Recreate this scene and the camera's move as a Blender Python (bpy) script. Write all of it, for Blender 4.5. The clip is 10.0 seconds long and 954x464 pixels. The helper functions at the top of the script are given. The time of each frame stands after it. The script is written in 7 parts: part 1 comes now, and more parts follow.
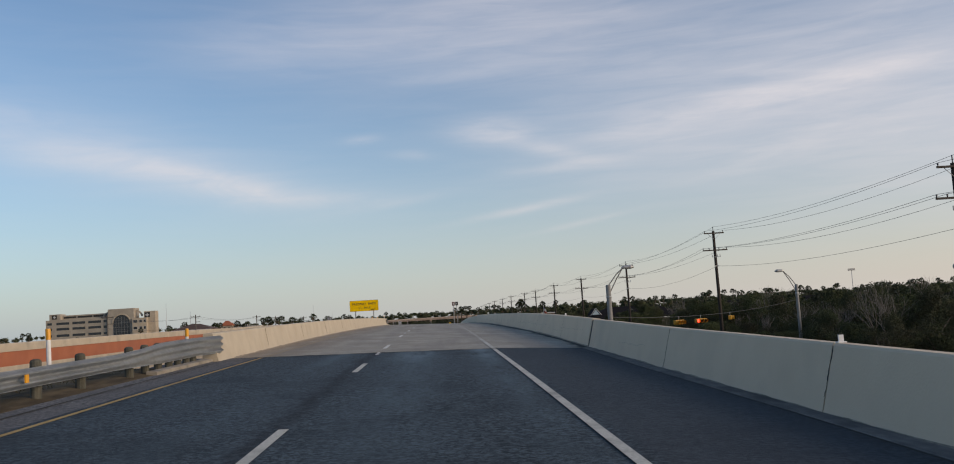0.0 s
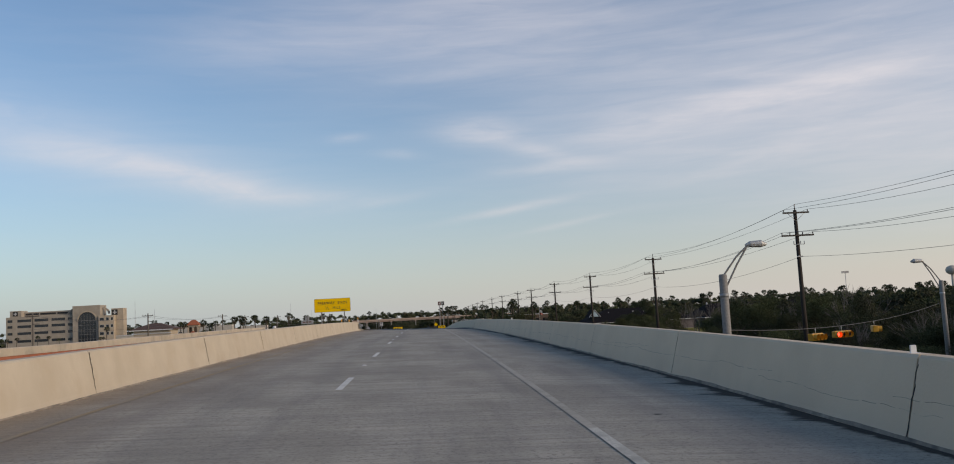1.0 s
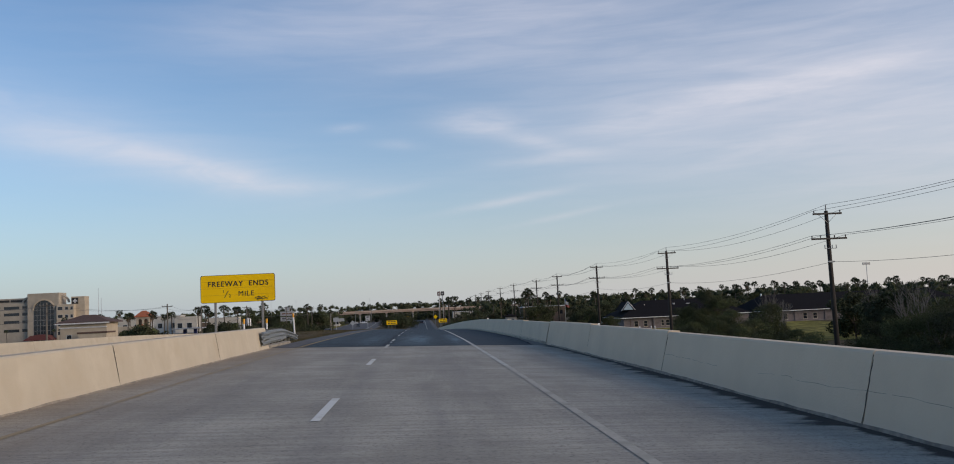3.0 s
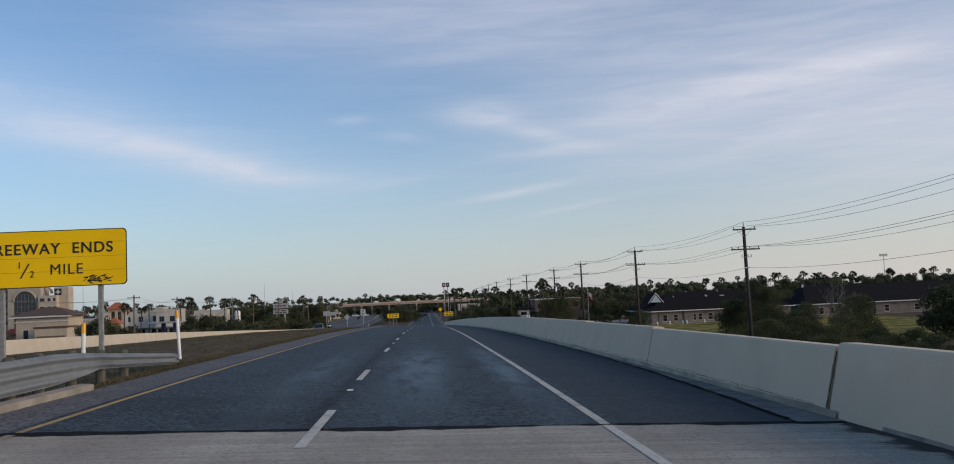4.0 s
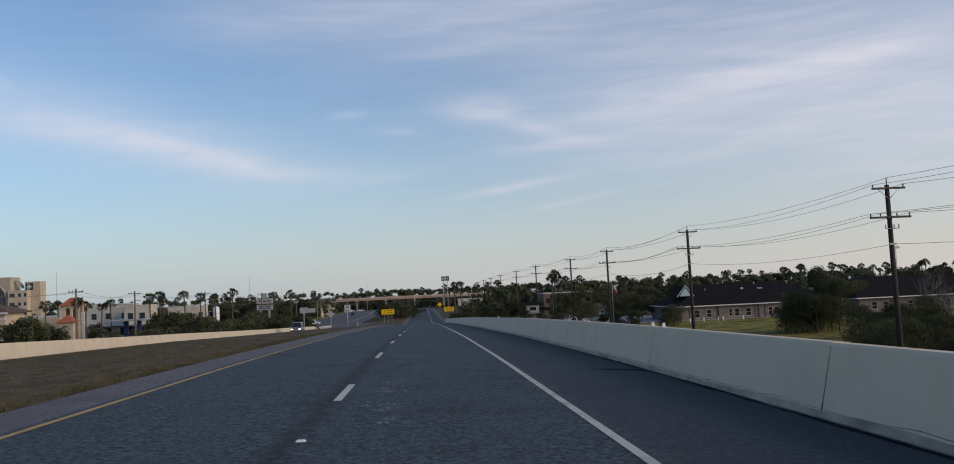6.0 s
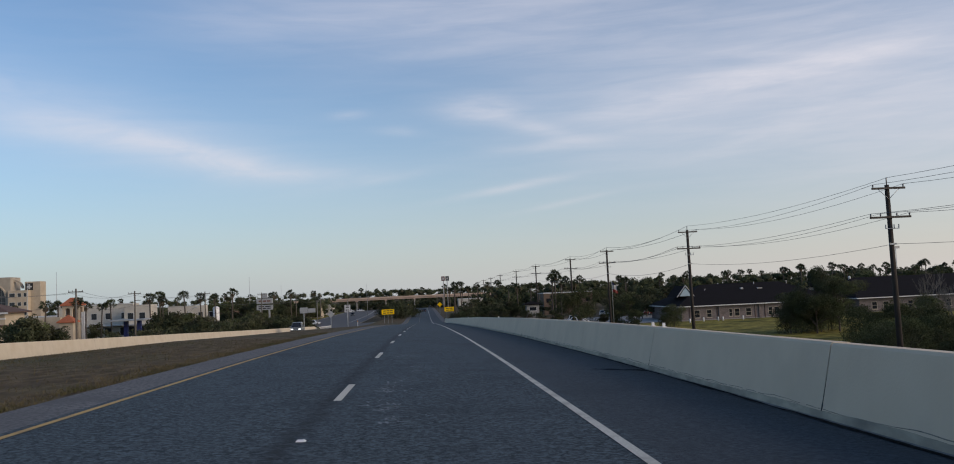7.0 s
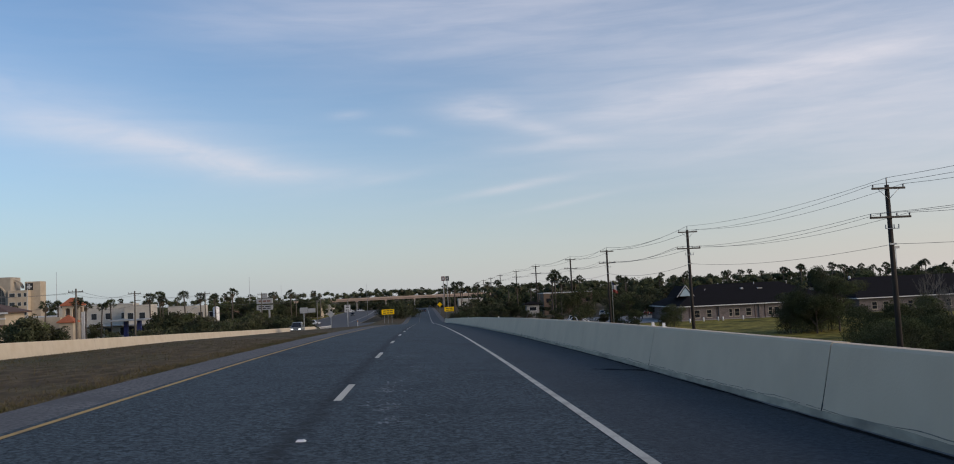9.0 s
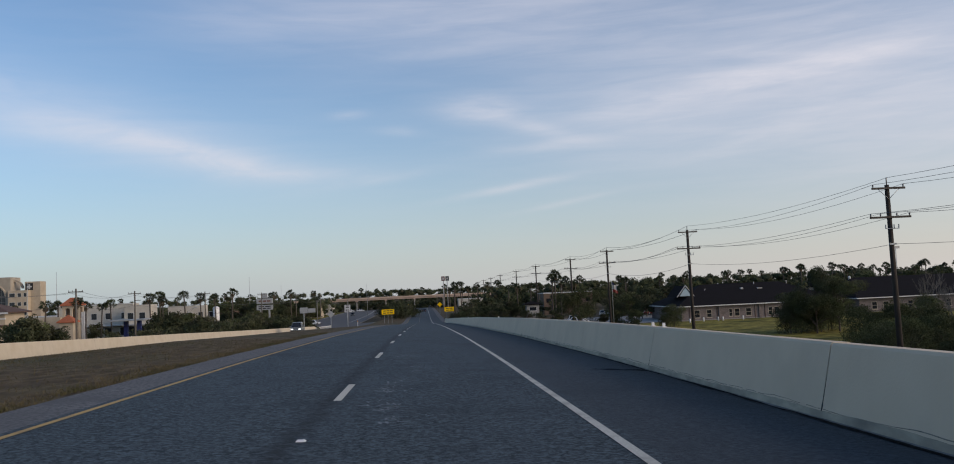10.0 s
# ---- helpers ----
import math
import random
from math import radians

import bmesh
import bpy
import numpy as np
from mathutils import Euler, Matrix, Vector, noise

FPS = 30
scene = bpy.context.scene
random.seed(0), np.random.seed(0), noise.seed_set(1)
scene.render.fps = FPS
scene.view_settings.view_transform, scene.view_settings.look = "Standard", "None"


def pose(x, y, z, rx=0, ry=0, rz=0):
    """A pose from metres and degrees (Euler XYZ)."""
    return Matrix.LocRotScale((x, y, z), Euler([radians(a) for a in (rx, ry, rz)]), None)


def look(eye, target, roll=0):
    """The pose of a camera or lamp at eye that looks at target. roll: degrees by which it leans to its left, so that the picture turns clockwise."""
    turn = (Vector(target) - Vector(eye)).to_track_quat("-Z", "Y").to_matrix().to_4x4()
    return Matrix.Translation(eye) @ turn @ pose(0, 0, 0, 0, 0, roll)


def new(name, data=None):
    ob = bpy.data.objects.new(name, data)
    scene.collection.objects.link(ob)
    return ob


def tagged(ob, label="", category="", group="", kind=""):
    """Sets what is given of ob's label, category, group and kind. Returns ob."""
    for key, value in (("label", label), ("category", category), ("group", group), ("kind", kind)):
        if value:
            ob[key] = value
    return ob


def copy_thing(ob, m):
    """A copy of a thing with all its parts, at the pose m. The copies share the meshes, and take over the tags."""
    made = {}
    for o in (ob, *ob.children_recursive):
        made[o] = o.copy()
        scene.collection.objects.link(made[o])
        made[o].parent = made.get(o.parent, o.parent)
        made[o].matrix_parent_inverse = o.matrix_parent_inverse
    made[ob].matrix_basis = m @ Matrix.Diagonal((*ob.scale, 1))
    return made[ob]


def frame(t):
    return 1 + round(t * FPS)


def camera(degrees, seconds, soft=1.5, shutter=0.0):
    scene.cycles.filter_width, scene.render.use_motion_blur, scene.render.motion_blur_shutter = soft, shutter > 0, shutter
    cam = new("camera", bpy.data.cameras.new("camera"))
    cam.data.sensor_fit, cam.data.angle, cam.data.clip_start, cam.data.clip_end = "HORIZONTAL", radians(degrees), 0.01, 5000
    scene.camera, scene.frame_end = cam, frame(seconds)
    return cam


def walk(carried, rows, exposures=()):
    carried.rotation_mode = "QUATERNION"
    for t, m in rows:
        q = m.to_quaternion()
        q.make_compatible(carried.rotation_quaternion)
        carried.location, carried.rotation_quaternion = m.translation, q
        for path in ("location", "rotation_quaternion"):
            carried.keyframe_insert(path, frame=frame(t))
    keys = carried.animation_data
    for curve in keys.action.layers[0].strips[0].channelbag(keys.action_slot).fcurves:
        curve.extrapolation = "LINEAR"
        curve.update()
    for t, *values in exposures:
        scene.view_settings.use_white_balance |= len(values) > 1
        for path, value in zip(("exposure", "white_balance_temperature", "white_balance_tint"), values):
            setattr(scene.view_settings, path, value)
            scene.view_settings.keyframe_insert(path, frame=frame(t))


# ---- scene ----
# x to the right of the drive, y along it, z up; street level is about z = 0.6

# ---- camera ----
cam = camera(56.74, 10.0, soft=1.0)
PATH = [
    (0.0, 0.358, -6.395, 8.429, 95.421, 3.489, -2.485),
    (0.5, 0.211, 6.935, 8.717, 95.479, 3.274, -2.821),
    (1.0, 0.067, 20.132, 8.910, 95.358, 2.991, -3.471),
    (1.5, -0.011, 33.327, 9.065, 95.069, 2.844, -3.194),
    (2.0, -0.041, 46.768, 9.176, 94.949, 2.606, -2.835),
    (2.5, -0.061, 60.316, 9.259, 94.954, 2.634, -3.634),
    (4.0, -0.171, 100.124, 9.316, 94.279, 2.541, -3.375),
    (4.5, -0.107, 113.094, 9.249, 94.326, 2.452, -3.165),
    (5.0, -0.105, 126.384, 9.144, 93.929, 2.720, -3.584),
    (5.1, -0.111, 128.236, 9.148, 93.935, 2.673, -3.477),
    (5.2, -0.111, 128.236, 9.148, 93.935, 2.673, -3.477),
    (10.0, -0.111, 128.236, 9.148, 93.935, 2.673, -3.477),
]
walk(cam, [(t, pose(*p)) for t, *p in PATH], [(0.0, 0.47, 6900, 12), (1.0, 0.47, 6850, 12), (2.5, 0.47, 6500, 12), (4.5, 0.49, 6400, 12), (5.5, 0.49, 6500, 12), (10.0, 0.49, 6500, 12)])

# ---- world: clear evening sky with thin cirrus, glow low on the right ----
SUN_AZ, SUN_EL = 117.0, 17.0         # degrees clockwise from +y, above the horizon
world = bpy.data.worlds.new("world")
scene.world = world
world.use_nodes = True
wt = world.node_tree


def wnode(kind, **props):
    n = wt.nodes.new(kind)
    for k, v in props.items():
        setattr(n, k, v)
    return n


def wmath(op, a, b=None, c=None):
    n = wnode("ShaderNodeMath", operation=op)
    for i, v in enumerate((a, b, c)):
        if v is None:
            continue
        if isinstance(v, (int, float)):
            n.inputs[i].default_value = v
        else:
            wt.links.new(v, n.inputs[i])
    return n.outputs[0]


sky = wnode("ShaderNodeTexSky")
sky.sky_type, sky.sun_disc = "NISHITA", False
sky.sun_elevation, sky.sun_rotation = radians(SUN_EL), radians(SUN_AZ)
sky.air_density, sky.dust_density, sky.ozone_density = 1.0, 0.4, 3.6
coord = wnode("ShaderNodeTexCoord")
sep = wnode("ShaderNodeSeparateXYZ")
wt.links.new(coord.outputs["Generated"], sep.inputs[0])
az = wmath("ARCTAN2", sep.outputs[0], sep.outputs[1])
el = wmath("ARCSINE", sep.outputs[2])
# cirrus noise, drawn out along one direction
polar = wnode("ShaderNodeCombineXYZ")
wt.links.new(az, polar.inputs[0])
wt.links.new(el, polar.inputs[1])


def cirrus(turn, sx, sy, detail, warp):
    """Noise over azimuth and elevation, drawn out along one direction."""
    m = wnode("ShaderNodeMapping")
    m.inputs["Rotation"].default_value = (0, 0, radians(turn))
    m.inputs["Scale"].default_value = (sx, sy, 1.0)
    wt.links.new(polar.outputs[0], m.inputs[0])
    c = wnode("ShaderNodeTexNoise")
    c.inputs["Scale"].default_value, c.inputs["Detail"].default_value, c.inputs["Roughness"].default_value = 1.0, detail, 0.58
    c.inputs["Distortion"].default_value = warp
    wt.links.new(m.outputs[0], c.inputs["Vector"])
    return c.outputs["Fac"]


def clamp01(v):
    return wmath("MINIMUM", wmath("MAXIMUM", v, 0.0), 1.0)


wisps = clamp01(wmath("MULTIPLY_ADD", cirrus(-9, 11.0, 46.0, 8.0, 0.6), 2.6, -0.85))
wisps_low = clamp01(wmath("MULTIPLY_ADD", cirrus(10, 10.0, 40.0, 8.0, 0.7), 2.6, -0.85))
fibres = clamp01(wmath("MULTIPLY_ADD", cirrus(-12, 7.0, 60.0, 9.0, 0.4), 2.8, -0.95))
# azimuth, elevation, turn, half length, half width (degrees), weight: soft veils, then the sharper streaks
VEILS = ((24, 14.0, 8, 15, 5.5, 0.34), (31, 8.5, 6, 11, 4.5, 0.32), (5, 19.0, -2, 12, 4.0, 0.38), (14, 10.5, 4, 7, 3.0, 0.20), (-9, 17.6, 3, 7, 1.6, 0.20), (-18, 10.4, -11, 11, 2.1, 0.22),
         (60, 13, 8, 24, 9, 0.4), (-60, 14, 0, 20, 3, 0.4), (110, 20, 20, 30, 6, 0.5), (180, 25, 10, 40, 6, 0.5))
FALLING = ((-22, 10.9, -8, 6.5, 1.1, 0.34), (-14.2, 9.5, -13, 5.0, 1.0, 0.36), (-10.5, 8.4, -8, 4.5, 0.7, 0.32), (-6, 8.1, -2, 4.0, 0.5, 0.22), (-25, 13.3, -6, 4, 0.7, 0.16), (7.6, 10.5, -16, 3.2, 0.5, 0.28))
RISING = ((4.3, 11.8, -3, 2.6, 0.8, 0.50), (9, 9.3, 2, 4.2, 0.4, 0.24), (-3, 7.5, 8, 4.5, 0.32, 0.18), (6.0, 6.7, 8, 3.8, 0.26, 0.46), (9.3, 5.5, 9, 2.8, 0.2, 0.36), (-4.3, 11.7, 4, 1.1, 0.3, 0.28), (-1.0, 10.6, -4, 1.6, 0.3, 0.18), (18, 12.0, 9, 6, 0.7, 0.30), (26, 12.6, 9, 6, 0.9, 0.30), (22, 9.0, 10, 6, 0.7, 0.20), (2, 15.6, 4, 5, 0.5, 0.15))


def banks(rows):
    total = None
    for a0, e0, turn, la, lb, wgt in rows:
        ca, sa = math.cos(radians(turn)), math.sin(radians(turn))
        da, de = wmath("SUBTRACT", az, radians(a0)), wmath("SUBTRACT", el, radians(e0))
        u = wmath("MULTIPLY", wmath("ADD", wmath("MULTIPLY", da, ca), wmath("MULTIPLY", de, sa)), 1 / radians(la))
        v = wmath("MULTIPLY", wmath("SUBTRACT", wmath("MULTIPLY", de, ca), wmath("MULTIPLY", da, sa)), 1 / radians(lb))
        r2 = wmath("ADD", wmath("MULTIPLY", u, u), wmath("MULTIPLY", v, v))
        g = wmath("MULTIPLY", wmath("EXPONENT", wmath("MULTIPLY", r2, -1.0)), wgt)
        total = g if total is None else wmath("ADD", total, g)
    return total


veil = wmath("ADD", wmath("MULTIPLY", banks(VEILS), wmath("MULTIPLY_ADD", fibres, 0.38, 0.78)), wmath("ADD", wmath("MULTIPLY", banks(FALLING), wmath("MULTIPLY_ADD", wisps_low, 0.75, 0.4)), wmath("MULTIPLY", banks(RISING), wmath("MULTIPLY_ADD", wisps, 0.8, 0.35))))
veil = wmath("MINIMUM", wmath("ADD", veil, wmath("MULTIPLY", fibres, 0.035)), 0.85)
cloud = wnode("ShaderNodeMix", data_type="RGBA")
wt.links.new(veil, cloud.inputs["Factor"])
wt.links.new(sky.outputs[0], cloud.inputs[6])
cloud.inputs[7].default_value = (5.75, 5.65, 6.05, 1)
# pale haze low over the horizon, warmer towards the right
warm = clamp01(wmath("MULTIPLY_ADD", az, 0.75, 0.38))
hue = wnode("ShaderNodeMix", data_type="RGBA")
wt.links.new(warm, hue.inputs["Factor"])
hue.inputs[6].default_value, hue.inputs[7].default_value = (2.75, 3.32, 3.78, 1), (4.9, 4.46, 4.07, 1)
low = wmath("MULTIPLY", wmath("EXPONENT", wmath("MULTIPLY", wmath("MAXIMUM", el, 0.0), -1 / radians(6.5))), 0.93)
haze = wnode("ShaderNodeMix", data_type="RGBA")
wt.links.new(low, haze.inputs["Factor"])
wt.links.new(cloud.outputs[2], haze.inputs[6])
wt.links.new(hue.outputs[2], haze.inputs[7])
wt.links.new(haze.outputs[2], wt.nodes["Background"].inputs[0])
wt.nodes["Background"].inputs[1].default_value = 0.10

sun = new("sun", bpy.data.lights.new("sun", "SUN"))
sun.data.energy, sun.data.angle, sun.data.color = 1.6, radians(38), (1.0, 0.79, 0.57)
sun.matrix_world = look((0, 0, 0), (-math.sin(radians(SUN_AZ)), -math.cos(radians(SUN_AZ)), -math.tan(radians(SUN_EL))))


# ---- materials ----
def material(name, dark, light, scale=4.0, rough=0.85, metal=0.0, bump=0.0, bump_scale=60.0, stretch=(1, 1, 1), stain=None, stain_scale=0.35, spread=0.22, random_tint=0.0, spec=0.5, streak=None, streak_stretch=(1.3, 0.1, 1), streak_from=0.56):
    """Two colours mixed by a grain noise, with larger stains over them and a fine relief; metres, object space."""
    m = bpy.data.materials.new(name)
    m.use_nodes = True
    nt = m.node_tree
    b = nt.nodes["Principled BSDF"]
    co = nt.nodes.new("ShaderNodeNewGeometry").outputs["Position"]
    mp = nt.nodes.new("ShaderNodeMapping")
    mp.inputs["Scale"].default_value = stretch
    nt.links.new(co, mp.inputs[0])
    n1 = nt.nodes.new("ShaderNodeTexNoise")
    n1.inputs["Scale"].default_value, n1.inputs["Detail"].default_value = scale, 6
    nt.links.new(mp.outputs[0], n1.inputs["Vector"])
    r1 = nt.nodes.new("ShaderNodeMapRange")
    r1.inputs["From Min"].default_value, r1.inputs["From Max"].default_value = 0.5 - spread, 0.5 + spread
    nt.links.new(n1.outputs["Fac"], r1.inputs["Value"])
    mx = nt.nodes.new("ShaderNodeMix")
    mx.data_type = "RGBA"
    mx.inputs[6].default_value, mx.inputs[7].default_value = (*dark, 1), (*light, 1)
    nt.links.new(r1.outputs[0], mx.inputs["Factor"])
    out = mx.outputs[2]
    if stain:
        n2 = nt.nodes.new("ShaderNodeTexNoise")
        n2.inputs["Scale"].default_value, n2.inputs["Detail"].default_value = stain_scale, 5
        nt.links.new(mp.outputs[0], n2.inputs["Vector"])
        r2 = nt.nodes.new("ShaderNodeMapRange")
        r2.inputs["From Min"].default_value, r2.inputs["From Max"].default_value = 0.48, 0.72
        nt.links.new(n2.outputs["Fac"], r2.inputs["Value"])
        m2 = nt.nodes.new("ShaderNodeMix")
        m2.data_type = "RGBA"
        m2.inputs[7].default_value = (*stain, 1)
        nt.links.new(out, m2.inputs[6])
        nt.links.new(r2.outputs[0], m2.inputs["Factor"])
        out = m2.outputs[2]
    if streak:
        mp2 = nt.nodes.new("ShaderNodeMapping")
        mp2.inputs["Scale"].default_value = streak_stretch
        nt.links.new(co, mp2.inputs[0])
        n4 = nt.nodes.new("ShaderNodeTexNoise")
        n4.inputs["Scale"].default_value, n4.inputs["Detail"].default_value, n4.inputs["Roughness"].default_value = 1.0, 8, 0.65
        nt.links.new(mp2.outputs[0], n4.inputs["Vector"])
        r4 = nt.nodes.new("ShaderNodeMapRange")
        r4.inputs["From Min"].default_value, r4.inputs["From Max"].default_value = streak_from, streak_from + 0.22
        nt.links.new(n4.outputs["Fac"], r4.inputs["Value"])
        m4 = nt.nodes.new("ShaderNodeMix")
        m4.data_type = "RGBA"
        m4.inputs[7].default_value = (*streak, 1)
        nt.links.new(out, m4.inputs[6])
        nt.links.new(r4.outputs[0], m4.inputs["Factor"])
        out = m4.outputs[2]
    if random_tint:
        oi = nt.nodes.new("ShaderNodeObjectInfo")
        rr = nt.nodes.new("ShaderNodeMapRange")
        rr.inputs["To Min"].default_value, rr.inputs["To Max"].default_value = 1 - random_tint, 1 + random_tint
        nt.links.new(oi.outputs["Random"], rr.inputs["Value"])
        hs = nt.nodes.new("ShaderNodeHueSaturation")
        nt.links.new(rr.outputs[0], hs.inputs["Value"])
        nt.links.new(out, hs.inputs["Color"])
        out = hs.outputs[0]
    nt.links.new(out, b.inputs["Base Color"])
    b.inputs["Roughness"].default_value, b.inputs["Metallic"].default_value = rough, metal
    b.inputs["Specular IOR Level"].default_value = spec
    if bump:
        n3 = nt.nodes.new("ShaderNodeTexNoise")
        n3.inputs["Scale"].default_value, n3.inputs["Detail"].default_value = bump_scale, 3
        nt.links.new(co, n3.inputs["Vector"])
        bp = nt.nodes.new("ShaderNodeBump")
        bp.inputs["Strength"].default_value, bp.inputs["Distance"].default_value = bump, 0.02
        nt.links.new(n3.outputs["Fac"], bp.inputs["Height"])
        nt.links.new(bp.outputs[0], b.inputs["Normal"])
    return m


class Nodes:
    """A short way of writing node materials in metres."""

    def __init__(self, name, rough=0.9):
        self.m = bpy.data.materials.new(name)
        self.m.use_nodes = True
        self.nt = self.m.node_tree
        self.b = self.nt.nodes["Principled BSDF"]
        self.b.inputs["Roughness"].default_value = rough
        self.pos = self.nt.nodes.new("ShaderNodeNewGeometry").outputs["Position"]
        s = self.nt.nodes.new("ShaderNodeSeparateXYZ")
        self.nt.links.new(self.pos, s.inputs[0])
        self.x, self.y, self.z = s.outputs

    def put(self, socket, v):
        if isinstance(v, (int, float, tuple)):
            socket.default_value = v
        else:
            self.nt.links.new(v, socket)

    def op(self, kind, a, b=None, c=None):
        n = self.nt.nodes.new("ShaderNodeMath")
        n.operation = kind
        for s, v in zip(n.inputs, (a, b, c)):
            if v is not None:
                self.put(s, v)
        return n.outputs[0]

    def noise(self, scale, stretch=(1, 1, 1), detail=5, rough=0.55, off=0.0):
        mp = self.nt.nodes.new("ShaderNodeMapping")
        mp.inputs["Scale"].default_value, mp.inputs["Location"].default_value = stretch, (off, off * 0.7, off * 1.3)
        self.nt.links.new(self.pos, mp.inputs[0])
        n = self.nt.nodes.new("ShaderNodeTexNoise")
        n.inputs["Scale"].default_value, n.inputs["Detail"].default_value, n.inputs["Roughness"].default_value = scale, detail, rough
        self.nt.links.new(mp.outputs[0], n.inputs["Vector"])
        return n.outputs["Fac"]

    def step(self, v, a, b, lo=0.0, hi=1.0):
        n = self.nt.nodes.new("ShaderNodeMapRange")
        n.interpolation_type = "SMOOTHSTEP"
        self.put(n.inputs["Value"], v)
        for k, w in zip(("From Min", "From Max", "To Min", "To Max"), (a, b, lo, hi)):
            n.inputs[k].default_value = w
        return n.outputs[0]

    def bell(self, v, centre, width):
        d = self.op("MULTIPLY", self.op("SUBTRACT", v, centre), 1 / width)
        return self.op("EXPONENT", self.op("MULTIPLY", self.op("MULTIPLY", d, d), -1.0))

    def mix(self, f, a, b):
        n = self.nt.nodes.new("ShaderNodeMix")
        n.data_type = "RGBA"
        self.put(n.inputs["Factor"], f)
        self.put(n.inputs[6], (*a, 1) if isinstance(a, tuple) else a)
        self.put(n.inputs[7], (*b, 1) if isinstance(b, tuple) else b)
        return n.outputs[2]

    def done(self, colour, height=None, strength=0.5):
        self.nt.links.new(colour, self.b.inputs["Base Color"])
        if height is not None:
            bp = self.nt.nodes.new("ShaderNodeBump")
            bp.inputs["Strength"].default_value, bp.inputs["Distance"].default_value = strength, 0.02
            self.nt.links.new(height, bp.inputs["Height"])
            self.nt.links.new(bp.outputs[0], self.b.inputs["Normal"])
        return self.m


def asphalt_material():
    """Coarse dark asphalt with chalky wheel tracks by the bridge ends and a tarred seam along the lane line."""
    n = Nodes("asphalt", 0.76)
    grain = n.noise(14, detail=5, rough=0.82)
    col = n.mix(n.step(grain, 0.42, 0.60), (0.005, 0.008, 0.010), (0.090, 0.120, 0.138))
    clots = n.noise(5.5, (1, 0.8, 1), 6, 0.85, 13.0)
    col = n.mix(n.op("MULTIPLY", n.step(clots, 0.53, 0.60), 0.5), col, (0.006, 0.009, 0.011))
    col = n.mix(n.op("MULTIPLY", n.step(clots, 0.45, 0.38), 0.45), col, (0.105, 0.135, 0.152))
    tracks = n.noise(1.0, (1.3, 0.1, 1), 7, 0.65)
    col = n.mix(n.op("MULTIPLY", n.step(tracks, 0.42, 0.70), 0.30), col, (0.066, 0.088, 0.104))
    col = n.mix(n.op("MULTIPLY", n.step(n.noise(0.45, off=9.0), 0.5, 0.68), 0.45), col, (0.013, 0.017, 0.020))
    # the smoother shoulder beyond the edge line
    col = n.mix(n.step(n.x, 2.1, 2.4, 0.0, 0.6), col, (0.037, 0.042, 0.049))
    # chalk in the wheel tracks
    lanes = n.op("ADD", n.op("ADD", n.bell(n.x, -0.35, 0.62), n.bell(n.x, 1.6, 0.34)), n.op("MULTIPLY", n.bell(n.x, -2.7, 0.4), 0.5))
    ends = n.op("ADD", n.op("ADD", n.bell(n.y, 20.5, 4.0), n.op("MULTIPLY", n.bell(n.y, 10.0, 9.0), 0.35)), n.op("MULTIPLY", n.bell(n.y, 123.0, 8.0), 1.35))
    worn = n.step(n.op("ADD", n.noise(1.2, (1.6, 0.3, 1), 8, 0.68, 3.0), n.op("MULTIPLY", n.noise(13, detail=3), 0.3)), 0.44, 0.74)
    col = n.mix(n.op("MULTIPLY", n.op("MULTIPLY", n.op("MINIMUM", n.op("MULTIPLY", lanes, ends), 1.0), worn), 0.95), col, (0.135, 0.19, 0.215))
    # tarred seam
    ragged = n.op("ADD", n.x, n.op("MULTIPLY_ADD", n.noise(1.6, (1, 0.6, 1), 6, 0.7, 5.0), 0.5, -0.25))
    col = n.mix(n.op("MULTIPLY", n.bell(ragged, -1.72, 0.17), n.step(n.noise(6, detail=5, off=2.0), 0.35, 0.6, 0.3, 0.95)), col, (0.012, 0.012, 0.014))
    n.b.inputs["Specular IOR Level"].default_value = 0.3
    return n.done(col, grain, 1.0)


